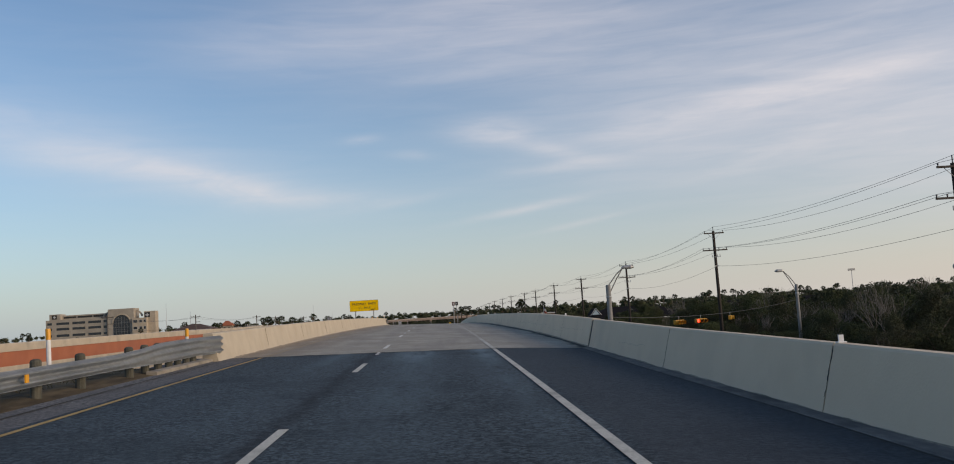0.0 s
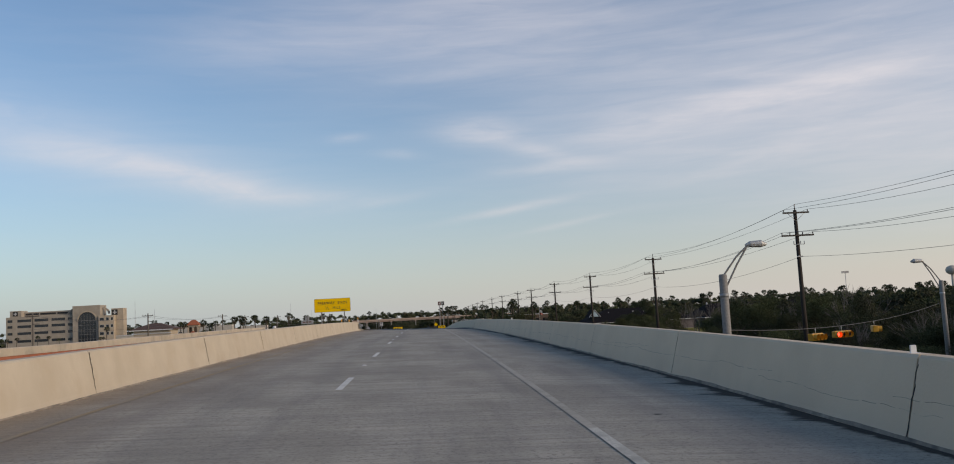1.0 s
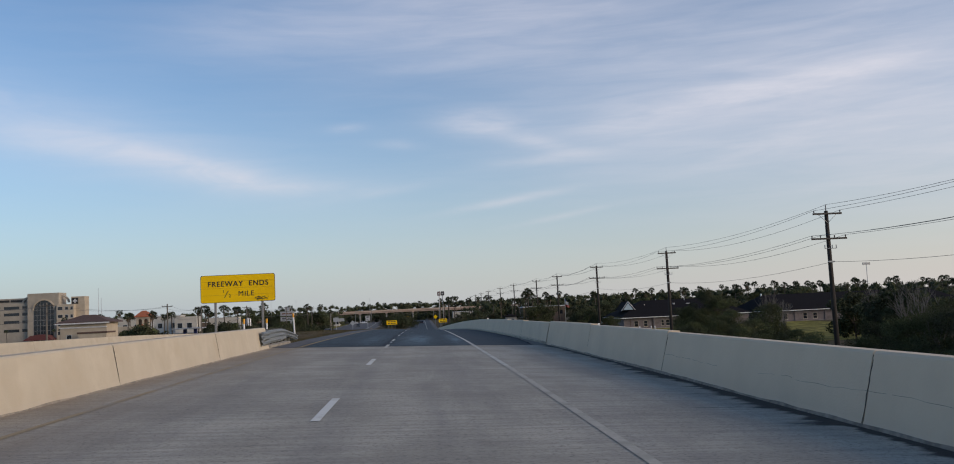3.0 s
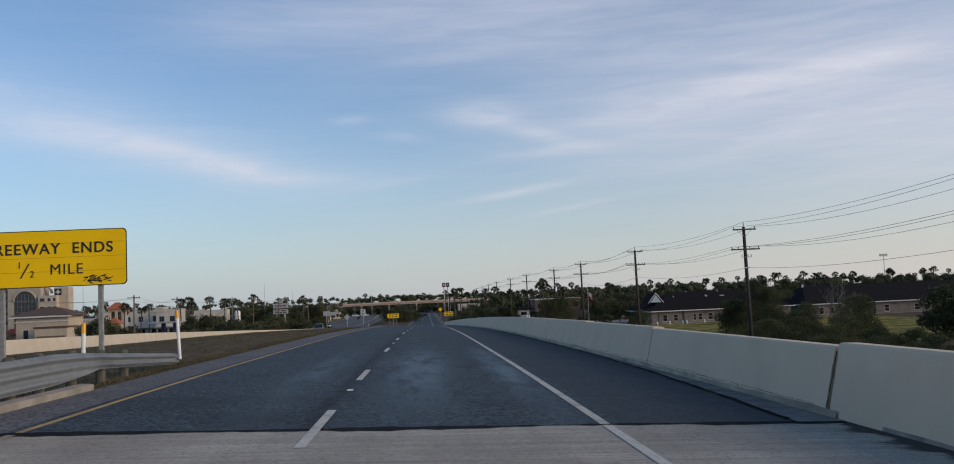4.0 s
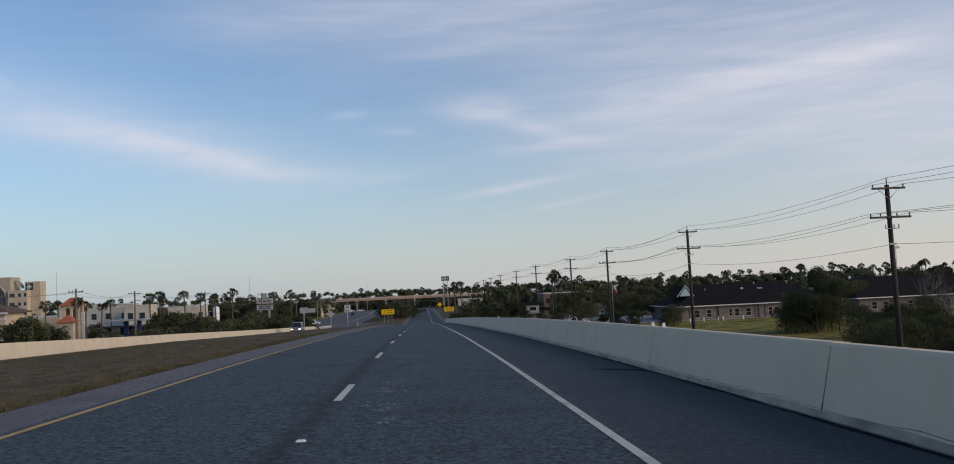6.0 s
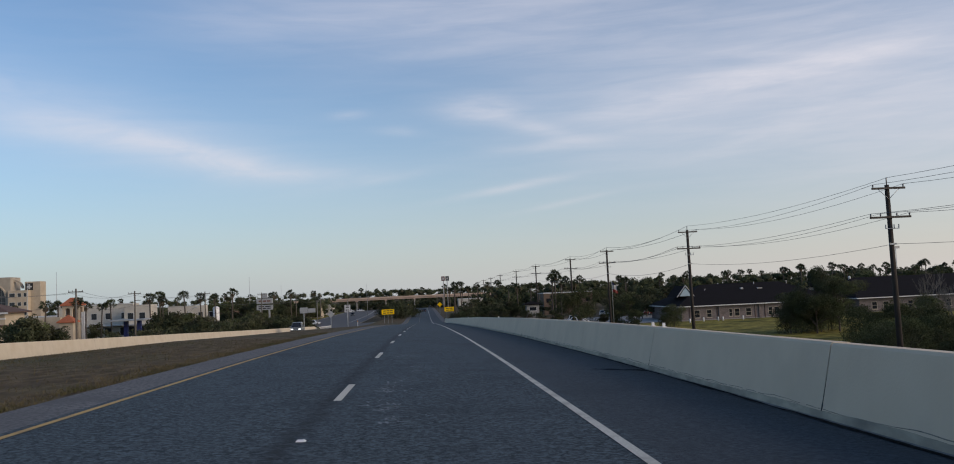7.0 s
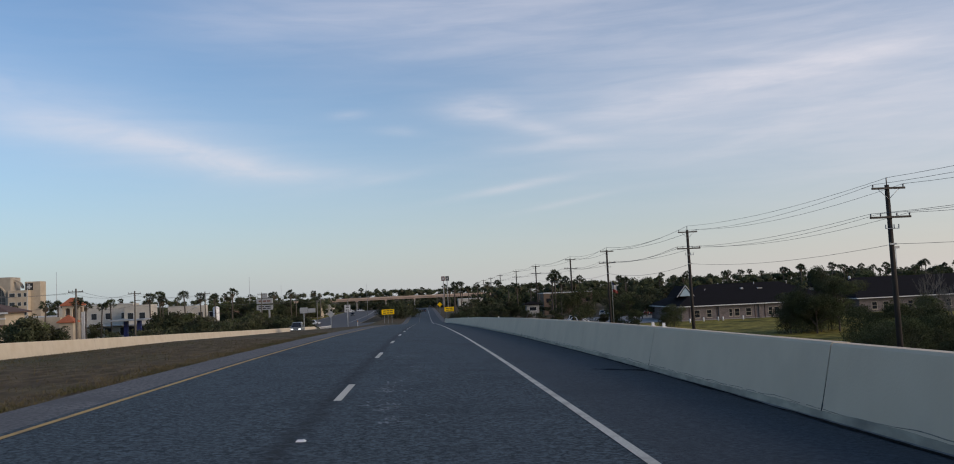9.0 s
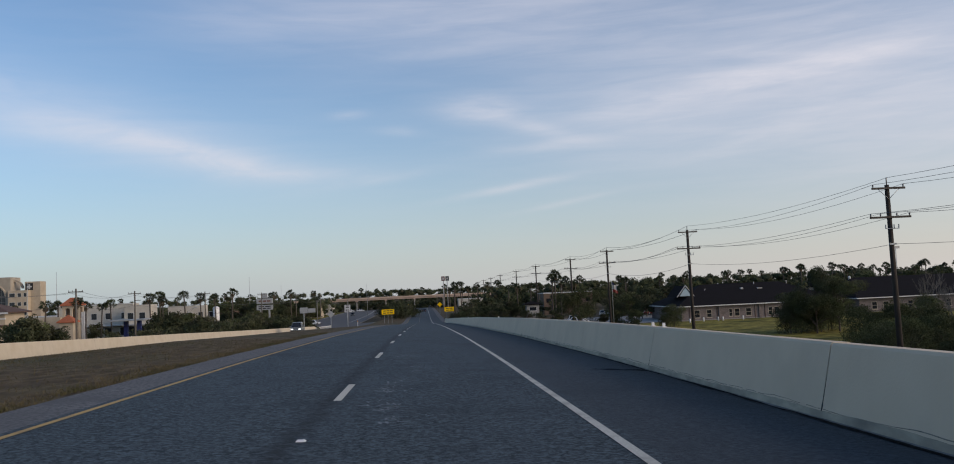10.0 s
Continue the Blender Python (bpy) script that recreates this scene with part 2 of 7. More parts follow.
def deck_material():
    """Grooved bridge concrete: lines across the road, pits, tyre grey, seepage along the feet of the barriers."""
    n = Nodes("deck_concrete", 0.86)
    n.b.inputs["Specular IOR Level"].default_value = 0.3
    grooves = n.noise(1.0, (0.22, 7.5, 1), 8, 0.72)
    fine = n.noise(1.0, (4.0, 34.0, 1), 4, 0.6)
    patches = n.noise(0.55, (1, 0.5, 1), 6, 0.6, 8.0)
    col = n.mix(n.step(patches, 0.36, 0.64), (0.365, 0.328, 0.258), (0.505, 0.458, 0.366))
    col = n.mix(n.op("MULTIPLY", n.step(grooves, 0.62, 0.34), 0.62), col, (0.265, 0.242, 0.203))
    speck = n.noise(17, (1, 1.3, 1), 4, 0.78, 11.0)
    col = n.mix(n.op("MULTIPLY", n.step(speck, 0.52, 0.63), 0.7), col, (0.175, 0.161, 0.138))
    col = n.mix(n.op("MULTIPLY", n.step(speck, 0.44, 0.32), 0.35), col, (0.50, 0.47, 0.41))
    col = n.mix(n.op("MULTIPLY", n.step(fine, 0.54, 0.74), 0.28), col, (0.17, 0.158, 0.138))
    dashes = n.step(n.noise(1.0, (0.55, 4.2, 1), 7, 0.68, 4.0), 0.585, 0.66)
    col = n.mix(n.op("MULTIPLY", dashes, 0.30), col, (0.14, 0.128, 0.115))
    tyre = n.step(n.noise(1.0, (0.9, 0.045, 1), 6, 0.6, 7.0), 0.44, 0.66)
    col = n.mix(n.op("MULTIPLY", tyre, 0.32), col, (0.185, 0.172, 0.158))
    pits = n.step(n.noise(11, (1, 1.6, 1), 3, 0.6, 1.0), 0.665, 0.70)
    col = n.mix(n.op("MULTIPLY", pits, 0.75), col, (0.09, 0.083, 0.075))
    # brown dust under the left parapet
    dust = n.op("MULTIPLY", n.step(n.op("MULTIPLY", n.x, -1.0), 2.8, 6.2), n.step(n.noise(0.8, (1, 0.25, 1), 6), 0.3, 0.7, 0.35, 0.9))
    col = n.mix(n.op("MULTIPLY", dust, 0.6), col, (0.27, 0.19, 0.115))
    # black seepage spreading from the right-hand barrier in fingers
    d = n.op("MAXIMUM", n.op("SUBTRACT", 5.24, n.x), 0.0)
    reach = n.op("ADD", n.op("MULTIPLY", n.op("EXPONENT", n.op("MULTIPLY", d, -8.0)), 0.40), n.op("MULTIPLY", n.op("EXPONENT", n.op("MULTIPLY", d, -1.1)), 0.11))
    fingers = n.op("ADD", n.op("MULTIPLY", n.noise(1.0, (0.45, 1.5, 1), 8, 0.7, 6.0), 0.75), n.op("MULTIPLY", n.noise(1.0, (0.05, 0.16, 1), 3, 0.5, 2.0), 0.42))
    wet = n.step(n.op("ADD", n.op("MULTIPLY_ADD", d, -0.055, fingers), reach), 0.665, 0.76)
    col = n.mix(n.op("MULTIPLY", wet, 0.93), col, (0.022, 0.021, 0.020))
    return n.done(col, n.op("ADD", n.op("MULTIPLY", fine, 0.6), grooves), 0.55)


ASPHALT, DECK = asphalt_material(), deck_material()
ASPHALT_OLD = material("worn_asphalt", (0.06, 0.06, 0.062), (0.11, 0.11, 0.11), 10, 0.92, bump=0.4, stain=(0.085, 0.085, 0.085))
SHOULDER = material("chip_seal", (0.055, 0.056, 0.060), (0.175, 0.172, 0.170), 15, 0.95, bump=0.8, bump_scale=24, stain=(0.085, 0.085, 0.086), spread=0.12)
GUTTER = material("gutter_concrete", (0.10, 0.094, 0.088), (0.20, 0.188, 0.172), 7, 0.95, bump=0.6, bump_scale=25, stain=(0.06, 0.057, 0.054), stain_scale=1.6, stretch=(1, 0.35, 1))
# Same paint twice, light evened out in colour: shaded side raised, sunlit side lowered.
BARRIER_SHADE = material("barrier_paint_shade_side", (0.632, 0.505, 0.358), (0.672, 0.545, 0.392), 1.2, 0.8, bump=0.2, bump_scale=30, stain=(0.59, 0.476, 0.342), stain_scale=0.7, streak=(0.60, 0.48, 0.345), streak_stretch=(0.2, 0.9, 0.6), streak_from=0.57)
BARRIER_SUN = material("barrier_paint_sun_side", (0.47, 0.405, 0.305), (0.54, 0.47, 0.36), 1.2, 0.8, bump=0.2, bump_scale=30, stain=(0.46, 0.385, 0.28), stain_scale=1.1, streak=(0.445, 0.385, 0.29), streak_stretch=(0.2, 0.9, 0.6), streak_from=0.55)
CAP = material("barrier_cap_paint", (0.46, 0.39, 0.295), (0.54, 0.46, 0.35), 2.2, 0.8, bump=0.15, stain=(0.37, 0.32, 0.25), stain_scale=1.4)
# Curb concrete with the shade on it mixed into a darker base tone.
CURB = material("shade_toned_curb", (0.27, 0.235, 0.185), (0.37, 0.325, 0.26), 3.0, 0.9, bump=0.3, stain=(0.20, 0.178, 0.145), stain_scale=1.6)
SALMON = material("salmon_paint", (0.36, 0.115, 0.055), (0.43, 0.15, 0.075), 1.5, 0.8, bump=0.1, stain=(0.33, 0.12, 0.07))
CONCRETE = material("grey_concrete", (0.24, 0.235, 0.22), (0.36, 0.35, 0.33), 3, 0.9, bump=0.3, stain=(0.2, 0.195, 0.18))
WHITE_LINE = material("white_road_paint", (0.46, 0.445, 0.375), (0.68, 0.655, 0.56), 30, 0.85, bump=0.3, stain=(0.36, 0.345, 0.29), stain_scale=2.2)
DASH_PAINT = material("bright_white_paint", (0.62, 0.605, 0.54), (0.80, 0.785, 0.71), 20, 0.85, bump=0.2, stain=(0.55, 0.53, 0.46), stain_scale=2.0)
DECK_LINE = material("faded_white_paint", (0.39, 0.358, 0.288), (0.51, 0.468, 0.382), 16, 0.85, bump=0.3, stain=(0.31, 0.285, 0.23), stain_scale=1.5)
YELLOW_LINE = material("yellow_road_paint", (0.38, 0.245, 0.075), (0.56, 0.37, 0.12), 25, 0.8, bump=0.3, stain=(0.30, 0.2, 0.08), stain_scale=2.0)
YELLOW_FADED = material("faded_yellow_paint", (0.30, 0.225, 0.125), (0.39, 0.30, 0.175), 25, 0.85, stain=(0.31, 0.275, 0.22), stain_scale=0.8)
TAR = material("fresh_tar", (0.003, 0.003, 0.004), (0.010, 0.010, 0.011), 9, 0.95, spec=0.15, bump=0.6, bump_scale=30)
DIRT = material("tar_and_dirt", (0.018, 0.017, 0.016), (0.06, 0.056, 0.05), 9, 0.95, bump=0.8, bump_scale=40)
GRASS = material("dry_grass", (0.064, 0.047, 0.027), (0.152, 0.114, 0.066), 3.0, 1.0, bump=0.6, bump_scale=9, stain=(0.078, 0.078, 0.042), stain_scale=0.3, stretch=(1, 0.35, 1), spread=0.16, spec=0.1, streak=(0.058, 0.045, 0.030), streak_stretch=(1.5, 0.25, 1), streak_from=0.52)
STRAW = material("dry_grass_blades", (0.066, 0.055, 0.032), (0.135, 0.112, 0.066), 1.2, 1.0, stain=(0.06, 0.064, 0.026), stain_scale=0.5, spec=0.1)
LAWN = material("green_lawn", (0.115, 0.10, 0.022), (0.31, 0.26, 0.06), 0.7, 1.0, bump=0.8, bump_scale=6, stain=(0.055, 0.062, 0.018), stain_scale=0.16, spread=0.14, spec=0.1)
MAST_GREY = material("weathered_steel", (0.17, 0.17, 0.165), (0.28, 0.28, 0.272), 14, 0.75, bump=0.1, stain=(0.2, 0.2, 0.19), stain_scale=2.0)
GALVANISED = material("galvanised_steel", (0.36, 0.375, 0.37), (0.47, 0.485, 0.48), 6, 0.5, metal=0.3, bump=0.05, stain=(0.27, 0.29, 0.30))
WOOD_POST = material("weathered_post", (0.05, 0.048, 0.036), (0.125, 0.118, 0.09), 12, 0.95, stretch=(1, 1, 0.15), bump=0.5, stain=(0.065, 0.065, 0.05), stain_scale=2)
POLE_WOOD = material("creosoted_pole", (0.018, 0.014, 0.011), (0.045, 0.036, 0.028), 8, 0.9, stretch=(1, 1, 0.12), bump=0.4)
POLE_GREY = material("grey_pole_wood", (0.09, 0.08, 0.065), (0.16, 0.14, 0.115), 8, 0.9, stretch=(1, 1, 0.12), bump=0.4)
ARM_WOOD = material("crossarm_wood", (0.045, 0.038, 0.032), (0.095, 0.083, 0.07), 9, 0.9, bump=0.3)
CABLE = material("cable", (0.06, 0.06, 0.062), (0.11, 0.11, 0.112), 3, 0.6)
PORCELAIN = material("insulator", (0.12, 0.11, 0.11), (0.2, 0.19, 0.19), 5, 0.35)
SIGN_YELLOW = material("sign_yellow", (0.93, 0.57, 0.004), (0.97, 0.61, 0.006), 1.2, 0.7, stain=(0.89, 0.54, 0.005), stain_scale=0.7, spec=0.12)
SIGN_BLACK = material("sign_black", (0.012, 0.011, 0.010), (0.03, 0.028, 0.025), 8, 0.6)
SIGN_WHITE = material("sign_white", (0.42, 0.43, 0.43), (0.52, 0.52, 0.52), 2, 0.5)
SIGN_BACK = material("sign_back", (0.32, 0.33, 0.33), (0.42, 0.42, 0.42), 3, 0.55, metal=0.4)
WHITE_PLASTIC = material("white_plastic", (0.66, 0.66, 0.65), (0.76, 0.76, 0.75), 6, 0.5, stain=(0.58, 0.57, 0.55), stain_scale=3)
AMBER = material("amber_reflector", (0.70, 0.30, 0.01), (0.80, 0.38, 0.02), 4, 0.35)
SIGNAL_YELLOW = material("signal_housing", (0.55, 0.27, 0.02), (0.66, 0.34, 0.03), 3, 0.5)
BLACK = material("black_rubber", (0.012, 0.012, 0.013), (0.03, 0.03, 0.03), 8, 0.8)
GLASS_DARK = material("dark_window_glass", (0.010, 0.012, 0.016), (0.022, 0.026, 0.032), 0.5, 0.08, spec=0.6)
BEIGE_WALL = material("beige_stucco", (0.33, 0.29, 0.235), (0.40, 0.352, 0.285), 0.6, 0.9, bump=0.2, stain=(0.31, 0.275, 0.225), stain_scale=0.2)
TAN_WALL = material("tan_stucco", (0.40, 0.335, 0.25), (0.48, 0.405, 0.31), 0.7, 0.9, bump=0.2, stain=(0.38, 0.32, 0.24), stain_scale=0.25)
WHITE_WALL = material("white_stucco", (0.44, 0.41, 0.355), (0.53, 0.495, 0.43), 0.7, 0.9, bump=0.2, stain=(0.40, 0.375, 0.33), stain_scale=0.25)
PINK_BRICK = material("pink_brick", (0.105, 0.088, 0.085), (0.235, 0.198, 0.188), 3.5, 0.9, stretch=(1, 1, 2.5), bump=0.5, bump_scale=12, stain=(0.11, 0.095, 0.092), stain_scale=0.6)
BROWN_BRICK = material("brown_brick", (0.10, 0.07, 0.05), (0.16, 0.115, 0.085), 6, 0.9, stretch=(1, 1, 2.5), bump=0.4)
SHINGLE = material("dark_shingle", (0.007, 0.006, 0.007), (0.019, 0.017, 0.018), 5, 1.0, spec=0.1, stretch=(1, 1, 4), bump=0.5, bump_scale=10, stain=(0.012, 0.011, 0.011))
BROWN_ROOF = material("brown_roof_tile", (0.075, 0.045, 0.035), (0.13, 0.08, 0.06), 5, 0.9, bump=0.5, bump_scale=8)
RED_ROOF = material("terracotta_tile", (0.30, 0.085, 0.04), (0.42, 0.14, 0.065), 5, 0.85, bump=0.5, bump_scale=8)
BLUE_PAINT = material("blue_paint", (0.02, 0.03, 0.14), (0.035, 0.05, 0.2), 3, 0.5)
TRIM_PAINT = material("white_trim", (0.5, 0.5, 0.49), (0.62, 0.62, 0.6), 3, 0.6)
BRIDGE_PINK = material("bridge_tan_paint", (0.46, 0.335, 0.26), (0.56, 0.42, 0.33), 0.3, 0.85, stain=(0.42, 0.31, 0.245), stain_scale=0.1)
BARK = material("bark", (0.045, 0.036, 0.028), (0.11, 0.09, 0.07), 6, 0.95, stretch=(1, 1, 0.2), bump=0.6, bump_scale=14)
BARE_TWIG = material("bare_twigs", (0.11, 0.098, 0.083), (0.20, 0.18, 0.155), 6, 0.95)
PALM_BARK = material("palm_bark", (0.045, 0.037, 0.03), (0.10, 0.083, 0.066), 4, 0.95, stretch=(1, 1, 3), bump=0.6, bump_scale=10)
LEAF = material("brush_leaves", (0.028, 0.037, 0.020), (0.080, 0.092, 0.048), 0.6, 0.95, random_tint=0.3, stain=(0.080, 0.074, 0.050), stain_scale=0.25, spec=0.1)
LEAF_OLIVE = material("olive_leaves", (0.036, 0.046, 0.021), (0.098, 0.112, 0.052), 0.7, 0.95, random_tint=0.3, stain=(0.085, 0.082, 0.050), stain_scale=0.3, spec=0.1)
PALM_LEAF = material("palm_fronds", (0.022, 0.030, 0.016), (0.058, 0.070, 0.036), 1.5, 0.85, random_tint=0.3, spec=0.15)
PALM_DEAD = material("dead_fronds", (0.08, 0.06, 0.038), (0.14, 0.11, 0.07), 2.5, 0.95)
SILVER = material("silver_car_paint", (0.40, 0.41, 0.42), (0.46, 0.47, 0.48), 2, 0.3, metal=0.3)
CAR_WHITE = material("white_car_paint", (0.60, 0.61, 0.61), (0.68, 0.68, 0.68), 2, 0.3)
CAR_DARK = material("dark_car_paint", (0.012, 0.013, 0.016), (0.025, 0.026, 0.03), 2, 0.3)
CAR_GREY = material("grey_car_paint", (0.16, 0.172, 0.172), (0.20, 0.212, 0.212), 2, 0.3, metal=0.3)
CAR_RED = material("red_car_paint", (0.22, 0.02, 0.015), (0.28, 0.03, 0.02), 2, 0.3)
CHROME = material("chrome", (0.5, 0.5, 0.5), (0.6, 0.6, 0.6), 4, 0.2, metal=1.0)


def glowing(name, colour, strength):
    m = bpy.data.materials.new(name)
    m.use_nodes = True
    b = m.node_tree.nodes["Principled BSDF"]
    b.inputs["Base Color"].default_value = (*colour, 1)
    b.inputs["Emission Color"].default_value = (*colour, 1)
    b.inputs["Emission Strength"].default_value = strength
    return m


RED_LIGHT = glowing("red_signal_light", (1.0, 0.06, 0.03), 3.0)
HEADLIGHT = glowing("headlight_glow", (1.0, 0.97, 0.9), 0.8)


# ---- building blocks ----
def finish(name, bm, mat, parent=None, label="", smooth=False):
    bmesh.ops.recalc_face_normals(bm, faces=bm.faces[:])
    me = bpy.data.meshes.new(name)
    bm.to_mesh(me)
    bm.free()
    me.materials.append(mat)
    if smooth:
        me.polygons.foreach_set("use_smooth", [True] * len(me.polygons))
    ob = new(name, me)
    if parent:
        ob.parent = parent
    if label:
        ob["label"] = label
    return ob


part = finish


def thing(name, label, category, at=(0, 0, 0), group="", kind=""):
    ob = new(name)
    ob.location = at
    ob.empty_display_size = 0.2
    return tagged(ob, label, category, group, kind)


def add_box(bm, x0, x1, y0, y1, z0, z1, bevel=0.0):
    r = bmesh.ops.create_cube(bm, size=1, matrix=Matrix.Translation(((x0 + x1) / 2, (y0 + y1) / 2, (z0 + z1) / 2)) @ Matrix.Diagonal((x1 - x0, y1 - y0, z1 - z0, 1)))
    if bevel:
        es = list({e for v in r["verts"] for e in v.link_edges})
        bmesh.ops.bevel(bm, geom=es, offset=bevel, segments=2, affect="EDGES", profile=0.5)


def box(name, x0, x1, y0, y1, z0, z1, mat, parent=None, bevel=0.0, label=""):
    bm = bmesh.new()
    add_box(bm, x0, x1, y0, y1, z0, z1, bevel)
    return finish(name, bm, mat, parent, label)


def tube(bm, points, radii, sides=8, cap=True):
    """A round tube through points, with a radius at each."""
    pts = [Vector(p) for p in points]
    rings = []
    for i, p in enumerate(pts):
        d = (pts[min(i + 1, len(pts) - 1)] - pts[max(i - 1, 0)]).normalized()
        a = d.orthogonal().normalized() if abs(d.z) > 0.9 else d.cross(Vector((0, 0, 1))).normalized()
        if i and (rings and abs(d.z) > 0.9):
            a = (prev_a - d * prev_a.dot(d)).normalized()
        prev_a = a
        b = d.cross(a)
        r = radii[i] if isinstance(radii, (list, tuple)) else radii
        rings.append([bm.verts.new(p + a * (r * math.cos(2 * math.pi * k / sides)) + b * (r * math.sin(2 * math.pi * k / sides))) for k in range(sides)])
    for r0, r1 in zip(rings, rings[1:]):
        for k in range(sides):
            bm.faces.new((r0[k], r0[(k + 1) % sides], r1[(k + 1) % sides], r1[k]))
    if cap:
        bm.faces.new(rings[0][::-1])
        bm.faces.new(rings[-1])


def rod(name, points, radii, mat, parent=None, sides=8, label="", smooth=True):
    bm = bmesh.new()
    tube(bm, points, radii, sides)
    return finish(name, bm, mat, parent, label, smooth)


def prism(bm, outline, y0, y1):
    """An outline in x, z drawn out along y."""
    a = [bm.verts.new((x, y0, z)) for x, z in outline]
    b = [bm.verts.new((x, y1, z)) for x, z in outline]
    bm.faces.new(a)
    bm.faces.new(b[::-1])
    n = len(a)
    for i in range(n):
        bm.faces.new((a[i], b[i], b[(i + 1) % n], a[(i + 1) % n]))


# ---- the road's line ----
GRADE = ((-80, 5.75), (-40, 6.42), (-5, 7.0), (10, 7.25), (25, 7.44), (40, 7.62), (55, 7.71), (75, 7.79), (95, 7.79), (108, 7.73), (120, 7.67), (135, 7.51),
         (155, 7.27), (180, 6.81), (220, 5.87), (260, 4.78), (300, 3.62), (340, 2.35), (365, 1.75), (400, 1.2), (460, 0.95), (2500, 0.95))


def ramp(keys, y):
    for (a, za), (b, zb) in zip(keys, keys[1:]):
        if y <= b:
            return za + (zb - za) * (y - a) / (b - a)
    return keys[-1][1]


def grade(y):
    return sum(ramp(GRADE, y + d) for d in (-5, -2.5, 0, 2.5, 5)) / 5


def bank_at(y):
    """The cross fall: the road leans to the right."""
    e = -0.0202 - 0.0197 * max(-40, min(y, 200)) / 140
    return e * (1 - max(0.0, min(1.0, (y - 240) / 130)))


SHOULDER_FALL = ((-80, 0.05), (14, 0.05), (32, 0.016), (50, 0.007), (105, 0.006), (125, 0.003), (240, 0.003), (330, 0.0), (2500, 0.0))


def surf(x, y):
    """The road's height; the right-hand shoulder falls off a little more."""
    return grade(y) + bank_at(y) * x - max(0.0, x - 2.1) * ramp(SHOULDER_FALL, y)


def strip(name, section, y0, y1, mat, parent=None, step=4.0, label="", shift=None, closed=False, height=surf):
    """A cross section of (x, z over the road) drawn along the road from y0 to y1."""
    bm = bmesh.new()
    n = max(1, int(round((y1 - y0) / step)))
    rings = []
    for i in range(n + 1):
        y = y0 + (y1 - y0) * i / n
        dx = shift(y) if shift else 0.0
        rings.append([bm.verts.new((x + dx, y, height(x + dx, y) + z)) for x, z in section])
    m = len(section)
    for a, b in zip(rings, rings[1:]):
        for k in range(m if closed else m - 1):
            bm.faces.new((a[k], b[k], b[(k + 1) % m], a[(k + 1) % m]))
    if closed:
        bm.faces.new(rings[0])
        bm.faces.new(rings[-1][::-1])
    return finish(name, bm, mat, parent, label)

# ---- ground: one sheet to the horizon, with the embankments ----
JOINT_A, JOINT_B = 22.25, 111.4        # the ends of the bridge deck
STREET = 0.6


DIP = ((-500, 0.0), (20, 0.0), (55, 0.14), (75, 0.12), (95, 0.04), (150, 0.0), (182, 0.07), (209, 0.22), (253, 0.34), (272, 0.35), (315, 0.22), (360, 0.1), (420, 0.0), (2500, 0.0))


def opposite(y):
    return grade(y) - 0.2 - ramp(DIP, y)


def on_bank(y):
    """1 on the embankment, 0 under the bridge."""
    if y < 50:
        return 1 - max(0.0, min(1.0, (y - 17.0) / 7.0))
    return max(0.0, min(1.0, (y - 108.0) / 7.0))


def ground_z(x, y):
    far = STREET + 0.35 * noise.noise((x / 60, y / 60, 0)) * min(1.0, max(0.0, (abs(x) - 40) / 40))
    if y > 900:
        return far
    if -6.5 <= x <= 6.3:
        z = surf(x, y) - 0.3
    elif -15.0 <= x < -6.5:
        z = surf(x, y) - 0.05 + 0.04 * noise.noise((x * 0.8, y * 0.5, 3))
        if y < 30:
            z = surf(-6.6, y) + 0.02 - min(0.10, (-6.56 - x) * 0.2) * -1.0 - max(0.0, -8.0 - x) * 0.05 + 0.03 * noise.noise((x, y * 0.7, 5))
        elif y > 128:
            f = min(1.0, (y - 128) / 22) * max(0.0, min(1.0, (-7.2 - x) / 7.6))
            z += (opposite(y) + 0.62 - z) * f
    elif -25.6 <= x < -15.0:
        z = opposite(y) - 0.3
    else:
        d = x - 6.3 if x > 6.3 else -25.6 - x
        z0 = (surf(6.3, y) if x > 6.3 else opposite(y)) - 0.4
        z = max(far, z0 - max(0.0, d - 0.6) * 0.62)
    return far + (max(z, far) - far) * on_bank(y)


XS = [-4000, -2200, -1200, -700, -400, -260, -200, -160, -130, -100, -80, -64, -52, -44, -38, -34, -31, -28, -26.2, -25.7, -25.5, -20, -15.2, -15.0, -14.9,
      -13.5, -12, -10.5, -9, -8, -7.2, -6.56, -6.44, -3, 2, 6.2, 6.4, 7, 9, 11.5, 14, 17, 20, 25, 30, 38, 48, 60, 80, 100, 130, 170, 220, 300, 420, 700, 1200, 2200, 4000]
YS = [-400, -200, -120] + [-80 + 8 * i for i in range(12)] + [14, 17, 19, 21, 24, 30, 50, 80, 100, 107, 108, 110, 112, 115, 118] + [122 + 4 * i for i in range(60)] + [370 + 20 * i for i in range(22)] + [860, 1000, 1300, 1800, 2600, 4600]
bm = bmesh.new()
grid = [[bm.verts.new((x, y, ground_z(x, y))) for x in XS] for y in YS]
for ra, rb in zip(grid, grid[1:]):
    for i in range(len(XS) - 1):
        bm.faces.new((ra[i], ra[i + 1], rb[i + 1], rb[i]))
